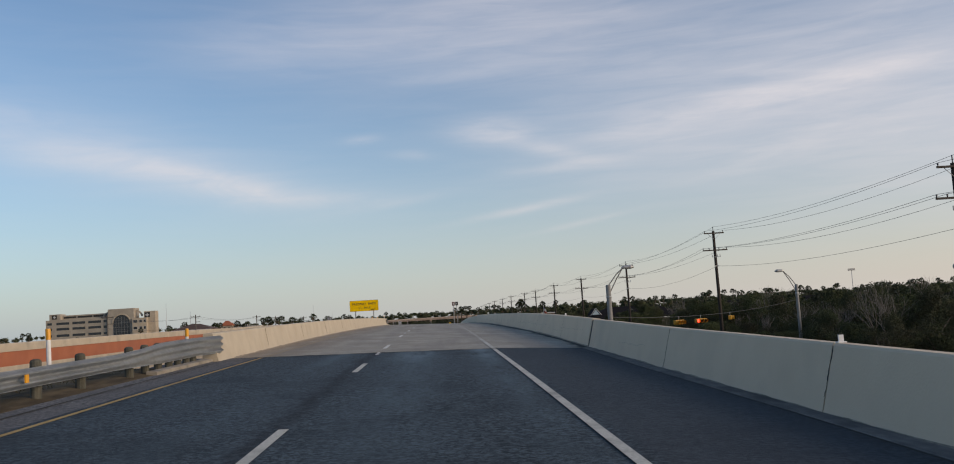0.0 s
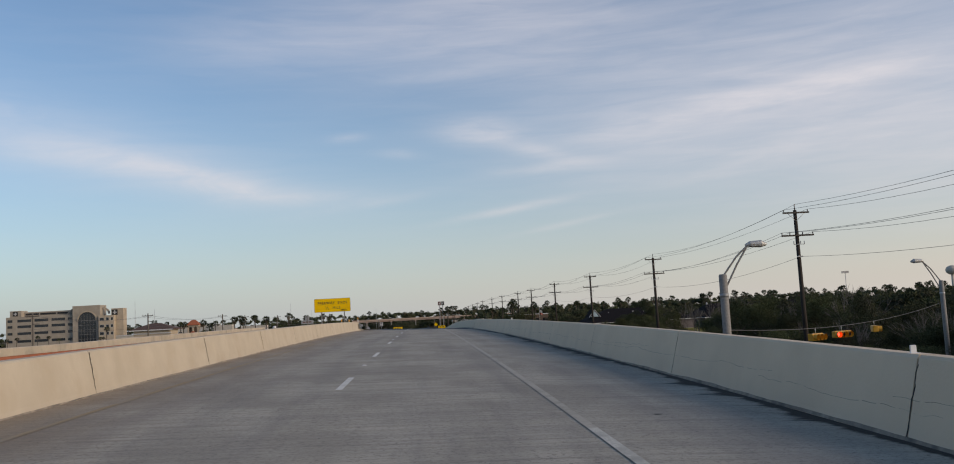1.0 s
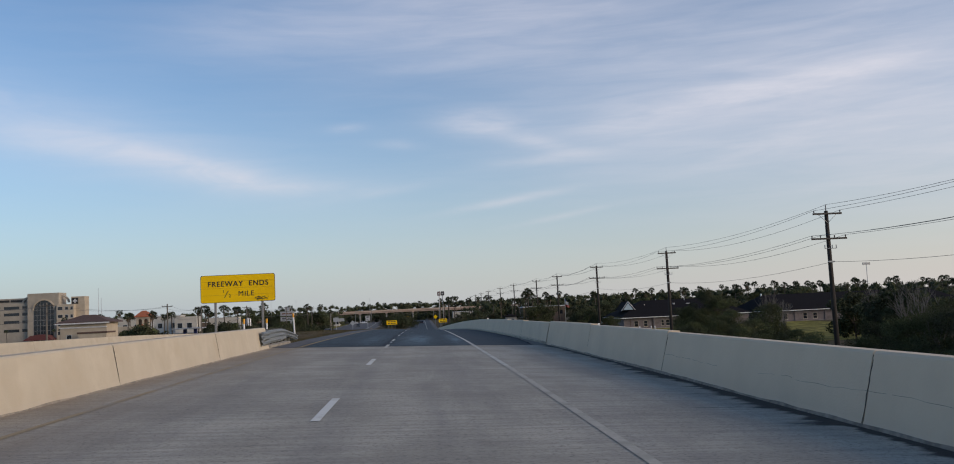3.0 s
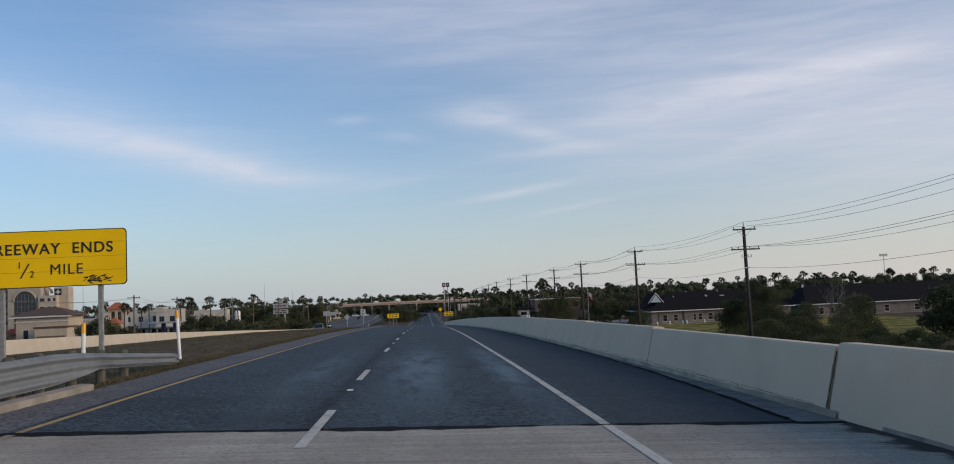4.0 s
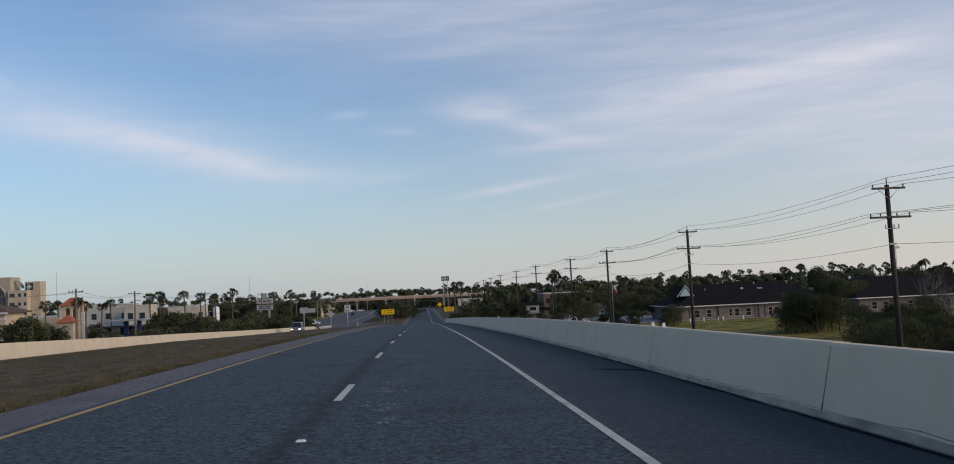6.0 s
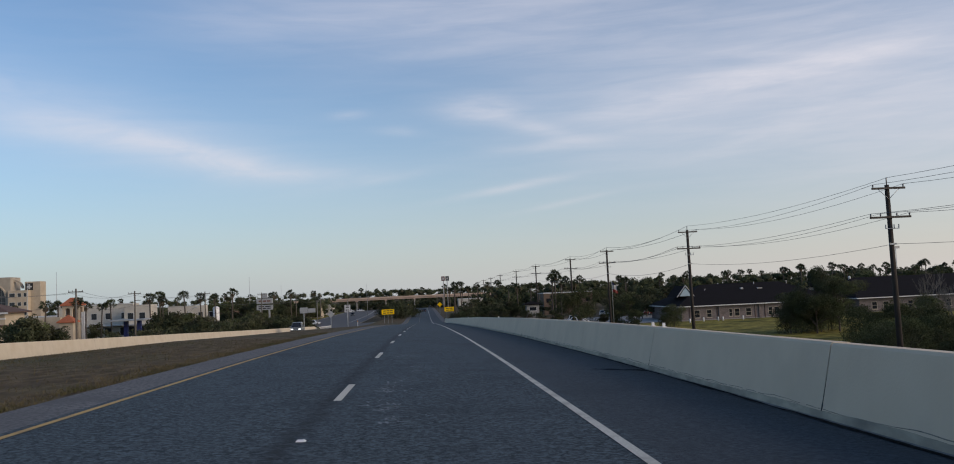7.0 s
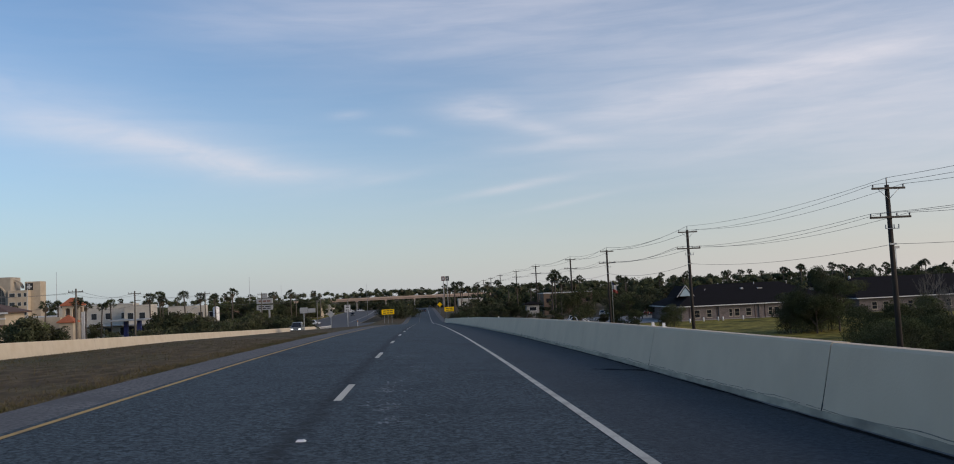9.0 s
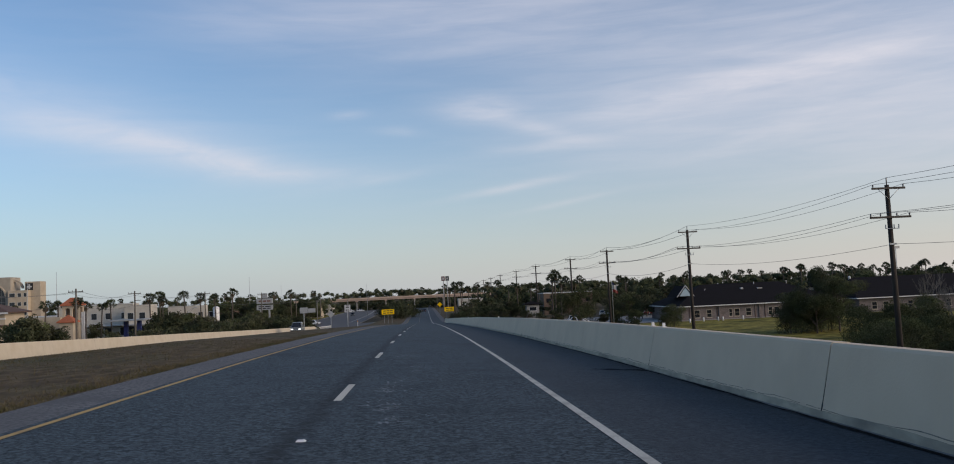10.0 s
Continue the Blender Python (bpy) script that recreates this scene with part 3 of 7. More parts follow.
ground = tagged(finish("ground", bm, GRASS), "brown dry grass and earth, embankments beside the road", "ground", kind="structure")

# ---- the carriageway ----
X_DASH, X_RIGHT, X_YELLOW = -1.595, 2.065, -5.255
LANES = [(-5.45, 0), (-3.4, 0), (-1.6, 0), (0.3, 0), (2.3, 0), (4.92, 0)]
road = tagged(strip("road", LANES, -80, JOINT_A, ASPHALT), "dark blue-grey asphalt carriageway of two lanes", "road", kind="structure")
road_b = tagged(strip("road", LANES, JOINT_B, 900, ASPHALT), "dark asphalt carriageway running downhill", "road", kind="structure")
for r, a, b in ((road, -80, JOINT_A), (road_b, JOINT_B, 372)):
    strip("paved_shoulder", [(-6.6, -0.10), (-6.5, -0.01), (-5.45, 0.0)] if a > 0 else [(-7.9, -0.12), (-7.5, 0.05), (-6.5, 0.01), (-5.45, 0.0)], a, b, SHOULDER, r, label="grey chip-sealed shoulder")
    if a < 0:
        strip("gutter", [(4.92, 0.0), (4.93, 0.012), (5.2, 0.03)], a, b, GUTTER, r, label="concrete gutter strip, dark with dirt")
    else:
        strip("gutter", [(4.92, 0.0), (5.2, 0.004)], a, b, ASPHALT, r)
strip("paved_shoulder", [(-6.6, -0.08), (-5.45, 0.0)], 372, 700, SHOULDER, road_b)
strip("paved_shoulder", [(4.92, 0.0), (6.6, -0.08)], 372, 700, SHOULDER, road_b)

deck = thing("bridge", "concrete bridge deck with transverse grooving, grey and stained", "bridge", kind="structure")
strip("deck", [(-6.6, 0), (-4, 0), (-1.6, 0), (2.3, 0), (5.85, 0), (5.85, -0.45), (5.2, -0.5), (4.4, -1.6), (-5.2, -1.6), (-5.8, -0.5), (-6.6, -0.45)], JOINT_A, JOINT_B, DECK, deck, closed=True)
for y in (45, 68, 90):
    for x in (-4.0, 0.0, 4.0):
        rod("column", [(x, y, STREET - 0.5), (x, y, grade(y) - 2.4)], 0.5, CONCRETE, deck, 16)
    box("pier_cap", -5.6, 5.0, y - 0.6, y + 0.6, grade(y) - 2.5, grade(y) - 1.75, CONCRETE, deck, 0.05)
# sealed expansion joints, a little ragged
for y, g in ((JOINT_A, "start"), (JOINT_B, "end")):
    bm = bmesh.new()
    n = 60
    rows = []
    for i in range(n + 1):
        x = -6.5 + 11.7 * i / n
        w = (0.10 if g == "start" else 0.13) + 0.14 * noise.noise((x * 1.3, y, 0)) + 0.10 * noise.noise((x * 5, y, 2))
        c = y + 0.06 * noise.noise((x * 0.5, y, 7))
        rows.append((bm.verts.new((x, c - w, surf(x, c) + 0.006)), bm.verts.new((x, c + w * 0.6, surf(x, c) + 0.006))))
    for a, b in zip(rows, rows[1:]):
        bm.faces.new((a[0], b[0], b[1], a[1]))
    part("expansion_joint", bm, TAR, deck, "dark tar-filled expansion joint")

# painted lines
marks = thing("lane_markings", "painted white and yellow lane lines, worn", "road marking", kind="structure")
for a, b, w, yl in ((-80, JOINT_A - 0.3, WHITE_LINE, YELLOW_LINE), (JOINT_A + 0.2, 31.0, WHITE_LINE, YELLOW_FADED), (31.0, 97.0, DECK_LINE, YELLOW_FADED), (97.0, JOINT_B - 0.06, WHITE_LINE, YELLOW_FADED), (JOINT_B + 0.06, 700, WHITE_LINE, YELLOW_LINE)):
    strip("edge_line", [(X_RIGHT - 0.065, 0.006), (X_RIGHT + 0.065, 0.006)], a, b, w, marks)
    strip("yellow_line", [(X_YELLOW - 0.055, 0.006), (X_YELLOW + 0.055, 0.006)], a, b, yl, marks, label="yellow edge line")
DASHES = [0.642 + 0.927 + 12.192 * k for k in range(-6, 2)] + [0.642 + 12.192 * k for k in range(2, 10)] + [0.642 - 3.905 + 12.192 * k for k in range(10, 46)]
for i, y in enumerate(DASHES):
    strip("lane_dash", [(X_DASH - 0.065, 0.007), (X_DASH + 0.065, 0.007)], y - (0.4 if 109 < y < 112 else 0.0), y + 3.05, DASH_PAINT if JOINT_A < y < JOINT_B - 3 else WHITE_LINE, marks)
BUTTON_Y = [21.3, 22.0, 44.7, 68.0, 116.5, 138.7, 158.3, 182.7, 207.0]
for y in BUTTON_Y:
    bm = bmesh.new()
    z = surf(X_DASH, y)
    vs = [bm.verts.new((X_DASH + sx * a, y + sy * b, z + h)) for h, a, b in ((0.0, 0.06, 0.05), (0.02, 0.04, 0.025)) for sx, sy in ((-1, -1), (1, -1), (1, 1), (-1, 1))]
    bm.faces.new(vs[4:])
    for k in range(4):
        bm.faces.new((vs[k], vs[(k + 1) % 4], vs[4 + (k + 1) % 4], vs[4 + k]))
    part("lane_button", bm, WHITE_PLASTIC, marks, "raised white lane button")

# scuffs of pale dust and dark patches on the road
SCUFF = material("pale_scuffs", (0.15, 0.165, 0.18), (0.24, 0.26, 0.28), 3, 0.95, stain=(0.06, 0.064, 0.07), stain_scale=1.5)
rng = random.Random(5)


def blot(name, x, y, rx, ry, mat, parent, lift=0.004, ragged=0.5, n=22):
    """A flat stain with a ragged edge that lies on the road."""
    bm = bmesh.new()
    seed = rng.random() * 50
    vs = []
    for k in range(n):
        a = 2 * math.pi * k / n
        f = 1 + ragged * noise.noise((math.cos(a) * 1.7 + seed, math.sin(a) * 1.7, seed)) + ragged * 0.5 * noise.noise((math.cos(a) * 5 + seed, math.sin(a) * 5, 3))
        px, py = x + rx * f * math.cos(a), y + ry * f * math.sin(a)
        vs.append(bm.verts.new((px, py, surf(px, py) + lift)))
    c = bm.verts.new((x, y, surf(x, y) + lift))
    for k in range(n):
        bm.faces.new((c, vs[k], vs[(k + 1) % n]))
    return part(name, bm, mat, parent)


def scratches(name, x, y, w, l, n, mat, parent, across=0.3, thin=0.017):
    """Loose thin scrapes within a patch w wide and l long."""
    bm = bmesh.new()
    for _ in range(n):
        px, py = x + rng.gauss(0, w / 2), y + rng.gauss(0, l / 2)
        a = rng.gauss(0, 0.35) + (math.pi / 2 if rng.random() < across else 0.0)
        ln, th = rng.uniform(0.1, 0.5) * min(1.0, l), thin * rng.uniform(0.5, 1.6)
        rows = []
        for k in range(5):
            t = k / 4 - 0.5
            cx = px + math.sin(a) * ln * t + 0.06 * ln * noise.noise((px * 9, py * 9, k))
            cy = py + math.cos(a) * ln * t
            h = th * (1 - 1.7 * abs(t)) + 0.002
            ux, uy = math.cos(a) * h, -math.sin(a) * h
            rows.append([bm.verts.new((cx + s * ux, cy + s * uy, surf(cx + s * ux, cy + s * uy) + 0.004)) for s in (-1, 1)])
        for p, q in zip(rows, rows[1:]):
            bm.faces.new((p[0], q[0], q[1], p[1]))
    return part(name, bm, mat, parent)


for x, y, w, l, n in ((-0.72, 156.2, 0.35, 1.6, 26), (-0.78, 145.6, 0.3, 1.6, 30), (-0.75, 142.1, 0.3, 0.9, 26), (-0.6, 140.5, 0.25, 0.6, 14), (-0.4, 150.5, 0.3, 1.5, 10)):
    scratches("road_scuff", x, y, w, l, n, SCUFF, road_b)
scratches("road_scuff", 0.07, 141.0, 0.28, 0.1, 12, SCUFF, road_b, 1.0, 0.015)
scratches("road_scuff", -2.9, 122.5, 0.2, 0.08, 10, SCUFF, road_b, 1.0, 0.015)
scratches("road_scuff", -1.0, 124.0, 0.9, 2.4, 60, SCUFF, road_b, 0.5)
scratches("road_scuff", -0.2, 127.5, 0.8, 0.7, 40, SCUFF, road_b, 0.8)
scratches("tar_scrape", -3.0, 7.0, 0.4, 0.4, 4, DIRT, road, 0.9, 0.03)


def crack(name, p0, p1, width, mat, parent, onto, wander=0.05, seed=0.0, n=26, broken=0.0):
    """A thin wandering dark line between two places on a surface given by onto(u, v)."""
    bm = bmesh.new()
    rows = []
    for k in range(n + 1):
        t = k / n
        u, v = p0[0] + (p1[0] - p0[0]) * t, p0[1] + (p1[1] - p0[1]) * t
        off = wander * (noise.noise((t * 5 + seed, seed, 0)) + 0.5 * noise.noise((t * 17 + seed, 4, seed)))
        du, dv = p1[0] - p0[0], p1[1] - p0[1]
        ln = math.hypot(du, dv)
        nu, nv = -dv / ln, du / ln
        h = width / 2 * max(0.15, 1 + 0.9 * noise.noise((t * 9 + seed, 8, seed)))
        rows.append([bm.verts.new(onto(u + nu * (off + s * h), v + nv * (off + s * h))) for s in (-1, 1)])
    for k, (p, q) in enumerate(zip(rows, rows[1:])):
        if noise.noise((k * 0.4 + seed, 2, 9)) > broken - 1.0:
            bm.faces.new((p[0], q[0], q[1], p[1]))
    return part(name, bm, mat, parent)


def on_road(u, v):
    return (u, v, surf(u, v) + 0.004)


def on_road_high(u, v):
    return (u, v, surf(u, v) + 0.016)


for k, (a, b) in enumerate((((3.3, 16.3), (3.72, 16.75)), ((3.45, 17.9), (3.8, 17.2)), ((3.0, 20.3), (3.25, 20.1)), ((3.6, 18.4), (3.75, 17.7)), ((3.05, 16.1), (3.4, 16.2)), ((2.9, 13.0), (3.9, 13.6)), ((4.85, -20), (4.9, 21)), ((3.4, 19.2), (3.3, 18.7)))):
    crack("road_crack", a, b, 0.055 if k != 6 else 0.03, DIRT, road, on_road, 0.08 if k != 6 else 0.04, k * 3.7, 60 if k == 6 else 20, 0.7)
for k in range(11):
    crack("shoulder_seam", (-6.15, -68 + 8 * k), (-6.15, -60.02 + 8 * k), 0.05, DIRT, road, on_road_high, 0.03, k * 2.1, 40)


def gutter_width(y):
    return 0.10 + 0.55 * math.exp(-(y - JOINT_B) / 8.0)


bm = bmesh.new()
rows = []
for i in range(90):
    y = JOINT_B + 0.02 + 0.5 * i
    w = gutter_width(y) + 0.03 * noise.noise((y * 1.3, 2, 6))
    rows.append([bm.verts.new((x, y, surf(x, y) + 0.009)) for x in (5.21 - w, 5.21)])
for a, b in zip(rows, rows[1:]):
    bm.faces.new((a[0], b[0], b[1], a[1]))
part("gutter_edge", bm, material("pale_gutter", (0.13, 0.13, 0.125), (0.24, 0.235, 0.22), 7, 0.95, bump=0.5, bump_scale=25, stain=(0.08, 0.078, 0.074), stain_scale=1.8), road_b, "pale concrete gutter along the barrier")
for k in range(12):
    crack("asphalt_edge", (5.2 - gutter_width(JOINT_B + 0.3 + 9 * k), JOINT_B + 0.3 + 9 * k), (5.2 - gutter_width(JOINT_B + 9.3 + 9 * k), JOINT_B + 9.3 + 9 * k), 0.07, TAR, road_b, on_road_high, 0.04, k * 2.9, 60)
crack("road_crack", (3.9, 149.7), (5.17, 149.1), 0.34, TAR, road_b, on_road, 0.09, 4.4, 24)
crack("road_crack", (5.12, 141.0), (5.15, 149.0), 0.12, TAR, road_b, on_road, 0.05, 1.4, 24)
for x, y, rx, ry in ((3.2, 162, 0.05, 0.06), (2.9, 141.5, 0.02, 0.02)):
    blot("tar_patch", x, y, rx, ry, DIRT, road_b, 0.005, 0.6)
for x, y, rx, ry in ((3.2, 32.2, 0.10, 0.07), (3.9, 47.0, 0.05, 0.05), (0.9, 28.6, 0.05, 0.12), (0.18, 24.7, 0.10, 0.035), (0.42, 24.75, 0.06, 0.03), (0.05, 24.9, 0.05, 0.03), (-1.5, 68.5, 0.05, 0.03), (-1.0, 67.2, 0.06, 0.03), (-1.7, 66.6, 0.06, 0.025), (0.6, 72.5, 0.10, 0.06), (0.85, 74.0, 0.06, 0.05),
                     (-2.6, 66.0, 0.05, 0.05), (-4.4, 70.5, 0.04, 0.06), (1.5, 64.2, 0.05, 0.04), (-3.6, 61.0, 0.04, 0.04), (2.6, 106.0, 0.08, 0.05), (-3.0, 104.0, 0.06, 0.04)):
    blot("dark_spot", x, y, rx * 0.55, ry * 0.45, DIRT, deck, 0.005, 0.6)
# ---- barriers ----
barrier_r = thing("barrier_right", "painted concrete traffic barrier in long segments, pale cream, weathered", "barrier", kind="structure")
SEC_R = [(5.20, 0.0), (5.23, 0.09), (5.43, 0.88), (5.46, 0.915), (5.70, 0.915), (5.73, 0.88), (5.82, -0.45), (5.20, -0.45)]
cuts = [-68.2 + 9.14 * k for k in range(9)] + [13.0, 21.9, JOINT_A + 0.3]
cuts += [29.6 + 9.14 * k for k in range(9)] + [JOINT_B + 0.6, 121.8, 130.9] + [140.1 + 9.3 * k for k in range(25)]
cuts = sorted(c for c in cuts if c < 368)
for a, b in zip(cuts, cuts[1:]):
    gap = 0.42 if abs(a - JOINT_A - 0.3) < 0.1 else 0.05 if abs(a - JOINT_B) < 1.0 else 0.018
    sec = SEC_R if a < JOINT_A else [(x, z * min(1.12, 1.03 + 0.0042 * (a - JOINT_B)) if z > 0.5 else z) for x, z in SEC_R] if a > JOINT_B - 1 else [(x + 0.03, z * (1.015 + 0.03 * (a > 90) + 0.04 * (a > 100)) if z > 0 else z) for x, z in SEC_R]
    strip("barrier_segment", sec, a + gap, b - 0.012, BARRIER_SHADE, barrier_r, closed=True)
strip("joint_filler", [(x + 0.045, z * 0.97) for x, z in SEC_R], JOINT_A + 0.32, JOINT_A + 0.70, GUTTER, barrier_r, closed=True, step=0.4, label="rough dark joint filler")
strip("backing", [(5.5, -0.3), (5.5, 0.80), (5.66, 0.80), (5.66, -0.3)], cuts[0], cuts[-1] - 0.1, GUTTER, barrier_r, closed=True, label="dark joint filler")

GRIME = material("barrier_grime", (0.20, 0.17, 0.14), (0.36, 0.31, 0.25), 7, 0.95, stain=(0.12, 0.105, 0.09), stain_scale=2.5)
TOE_DIRT = material("barrier_toe_dirt", (0.30, 0.265, 0.20), (0.50, 0.435, 0.32), 6, 0.95, stain=(0.22, 0.195, 0.155), stain_scale=2.0, stretch=(1, 0.4, 1))
for a0, b0 in ((-60, JOINT_A - 0.3), (JOINT_A + 0.4, JOINT_B - 0.3), (JOINT_B + 0.3, 330)):
    bm = bmesh.new()
    rows = []
    for i in range(int((b0 - a0) / 0.3)):
        y = a0 + 0.3 * i
        top = max(0.012, 0.045 + 0.02 * noise.noise((y * 0.25, 1.5, 0)) + 0.02 * noise.noise((y * 1.7, 5.5, 0)))
        if a0 > 100:
            top = 0.10 + 0.025 * noise.noise((y * 0.4, 1.5, 0)) + 0.02 * noise.noise((y * 2.3, 5.5, 0))
        off = 0.03 if JOINT_A < y < JOINT_B else 0.0
        x1 = 5.20 + off + (top / 0.09 * 0.03 if top < 0.09 else 0.03 + (top - 0.09) * 0.253)
        rows.append((bm.verts.new((5.196 + off, y, surf(5.2, y) + 0.0)), bm.verts.new((x1 - 0.004, y, surf(x1, y) + top))))
    for a, b in zip(rows, rows[1:]):
        bm.faces.new((a[0], b[0], b[1], a[1]))
    part("grime", bm, TOE_DIRT if a0 > 100 else GRIME, barrier_r, "ragged band of grime at the foot")



def on_barrier(u, v):
    """u along the road, v up the right-hand barrier's inner face."""
    off = 0.03 if JOINT_A < u < JOINT_B else 0.0
    x = 5.20 + off + (v / 0.09 * 0.03 if v < 0.09 else 0.03 + (v - 0.09) * 0.253)
    return (x - 0.003, u, surf(x, u) + v)


for k, c in enumerate(cuts[4:40]):
    if abs(c - JOINT_A) > 1:
        crack("joint_line", (c + 0.01, 0.22 if k % 3 == 1 else 0.02), (c - 0.01, 0.88), 0.022 if c < JOINT_B else 0.034, DIRT, barrier_r, on_barrier, 0.03, k * 1.9, 24)
HAIR = ((15.0, 0.42, 18.2, 0.36), (24.5, 0.50, 30.0, 0.44), (29.0, 0.30, 34.0, 0.34), (33.5, 0.46, 40.5, 0.40), (40.0, 0.44, 48.0, 0.36), (41.0, 0.52, 46.5, 0.45), (47.5, 0.38, 55.5, 0.44), (57.0, 0.42, 64.5, 0.36),
        (66.0, 0.45, 74.0, 0.40), (73.0, 0.30, 79.5, 0.34), (80.0, 0.46, 88.0, 0.40), (90.0, 0.4, 97.0, 0.44))
for k, (a, va, b, vb) in enumerate(HAIR):
    crack("hairline_crack", (a, va), (b, vb), 0.0045, GRIME, barrier_r, on_barrier, 0.05, k * 2.3, 60, 0.75)
for k in range(16):
    a = JOINT_B + 1.0 + 7.1 * k
    for v, w in ((0.13, 0.012), (0.075, 0.009), (0.105, 0.007)):
        crack("foot_crack", (a, v + 0.02 * noise.noise((k, v * 9, 1))), (a + 6.9, v + 0.02 * noise.noise((k, v * 9, 5))), w * 0.8, GRIME, barrier_r, on_barrier, 0.03, k * 1.7 + v * 40, 90, 0.7)
crack("joint_line", (JOINT_A + 0.66, 0.0), (JOINT_A + 0.66, 0.90), 0.06, DIRT, barrier_r, lambda u, v: tuple(a + b for a, b in zip(on_barrier(u, v), (0.012, 0, 0))), 0.04, 2.0, 20)

barrier_l = thing("barrier_left", "painted concrete bridge parapet, warm cream, lit by the low sun", "barrier", kind="structure")
SEC_L = [(-6.30, 0.0), (-6.33, 0.10), (-6.46, 0.82), (-6.49, 0.855), (-6.72, 0.855), (-6.75, 0.82), (-6.80, -0.45), (-6.30, -0.45)]
cl = [20.7] + [28.8 + 9.1 * k for k in range(9)] + [110.4]
for a, b in zip(cl, cl[1:]):
    strip("barrier_segment", SEC_L[::-1], a + 0.015, b - 0.01, BARRIER_SUN, barrier_l, closed=True)
strip("backing", [(-6.52, -0.3), (-6.52, 0.74), (-6.68, 0.74), (-6.68, -0.3)][::-1], cl[0] + 0.1, cl[-1] - 0.1, GUTTER, barrier_l, closed=True)



def on_parapet(u, v):
    """u along the road, v up the left-hand parapet's inner face."""
    x = -6.30 - (v * 0.3 if v < 0.1 else 0.03 + (v - 0.1) * 0.18)
    return (x + 0.004, u, surf(x, u) + v)


for k, c in enumerate(cl[1:-1]):
    crack("joint_line", (c, 0.10), (c + 0.02, 0.82), 0.028, DIRT, barrier_l, on_parapet, 0.03, k * 2.7, 24)
for k in range(11):
    a = JOINT_A + 0.5 + 8.0 * k
    crack("foot_grime", (a, 0.012), (a + 7.98, 0.012), 0.03, GRIME, barrier_l, on_parapet, 0.012, k * 3.1, 90)
# reflector tabs on the barrier tops
for y in (5.0, 29.9, 75.4, 102.0, 149.1, 150.1, 196.0, 243.0):
    tab = thing("barrier_reflector", "small white reflector plate standing on the barrier top", "reflector", (5.58, y, surf(5.58, y) + (0.92 if y < JOINT_B else 1.025)), group="barrier reflectors")
    box("plate", -0.035, 0.035, -0.012, 0.012, 0.0, 0.10, WHITE_PLASTIC, tab, 0.004)
    box("foot", -0.06, 0.06, -0.04, 0.04, -0.005, 0.012, WHITE_PLASTIC, tab, 0.003)

# ---- opposite carriageway, its parapet with the salmon band, and its outer wall ----
LEVEL = lambda x, y: opposite(y)
opp = tagged(strip("road", [(-24.6, 0), (-20, 0.14), (-15.2, 0.28)], -80, 420, ASPHALT_OLD, height=LEVEL), "grey asphalt carriageway of the opposite direction", "road", kind="structure")
strip("edge_line", [(-24.0, 0.025), (-23.87, 0.028)], -80, 420, WHITE_LINE, opp, height=LEVEL)
strip("edge_line", [(-16.2, 0.262), (-16.07, 0.265)], -80, 420, YELLOW_LINE, opp, height=LEVEL)
strip("deck_slab", [(-25.0, -0.02), (-14.2, -0.02), (-14.2, -1.3), (-25.0, -1.3)], JOINT_A, JOINT_B, CONCRETE, opp, closed=True, height=LEVEL)
parapet = thing("parapet", "cream parapet of the parallel bridge with a salmon painted band", "barrier", kind="structure")
strip("coping", [(-13.96, 0.98), (-13.96, 1.23), (-13.99, 1.26), (-14.27, 1.26), (-14.30, 1.23), (-14.30, 0.98)][::-1], -80, 100, CAP, parapet, closed=True, height=LEVEL, label="cream coping")
strip("band", [(-13.99, 0.50), (-13.99, 0.98), (-14.27, 0.98), (-14.27, 0.50)][::-1], -80, 99.9, SALMON, parapet, closed=True, height=LEVEL, label="salmon painted band")
strip("base", [(-13.96, -1.2), (-13.96, 0.50), (-14.30, 0.50), (-14.30, -1.2)][::-1], -80, 100, CAP, parapet, closed=True, height=LEVEL, label="cream base")
wall_l = thing("outer_wall", "low cream concrete wall beyond the grass median", "barrier", kind="structure")
wc = [96 + 9.2 * k for k in range(27)]
for a, b in zip(wc, wc[1:]):
    strip("wall_segment", [(-24.95, -0.6), (-24.95, 0.08), (-25.1, 0.95), (-25.12, 1.0), (-25.38, 1.0), (-25.4, 0.95), (-25.55, -0.6)][::-1], a + 0.01, b - 0.01, BARRIER_SUN, wall_l, closed=True, height=LEVEL)


# ---- guard rails ----
def rail_mesh(name, stations, mat, parent):
    """A corrugated rail through stations of (x, y, z of its top, height, third wave 0 to 1)."""
    bm = bmesh.new()
    rings = []
    for x, y, z, hgt, w3 in stations:
        ring = []
        k = 24
        waves = 2 + w3
        for i in range(k + 1):
            u = i / k
            ring.append(bm.verts.new((x + 0.042 * (1 - math.cos(2 * math.pi * waves * u)) - 0.042, y, z - hgt * u)))
        rings.append(ring)
    for a, b in zip(rings, rings[1:]):
        for i in range(len(a) - 1):
            bm.faces.new((a[i], b[i], b[i + 1], a[i + 1]))
    bmesh.ops.solidify(bm, geom=bm.faces[:], thickness=0.006)
    return finish(name, bm, mat, parent, smooth=True)


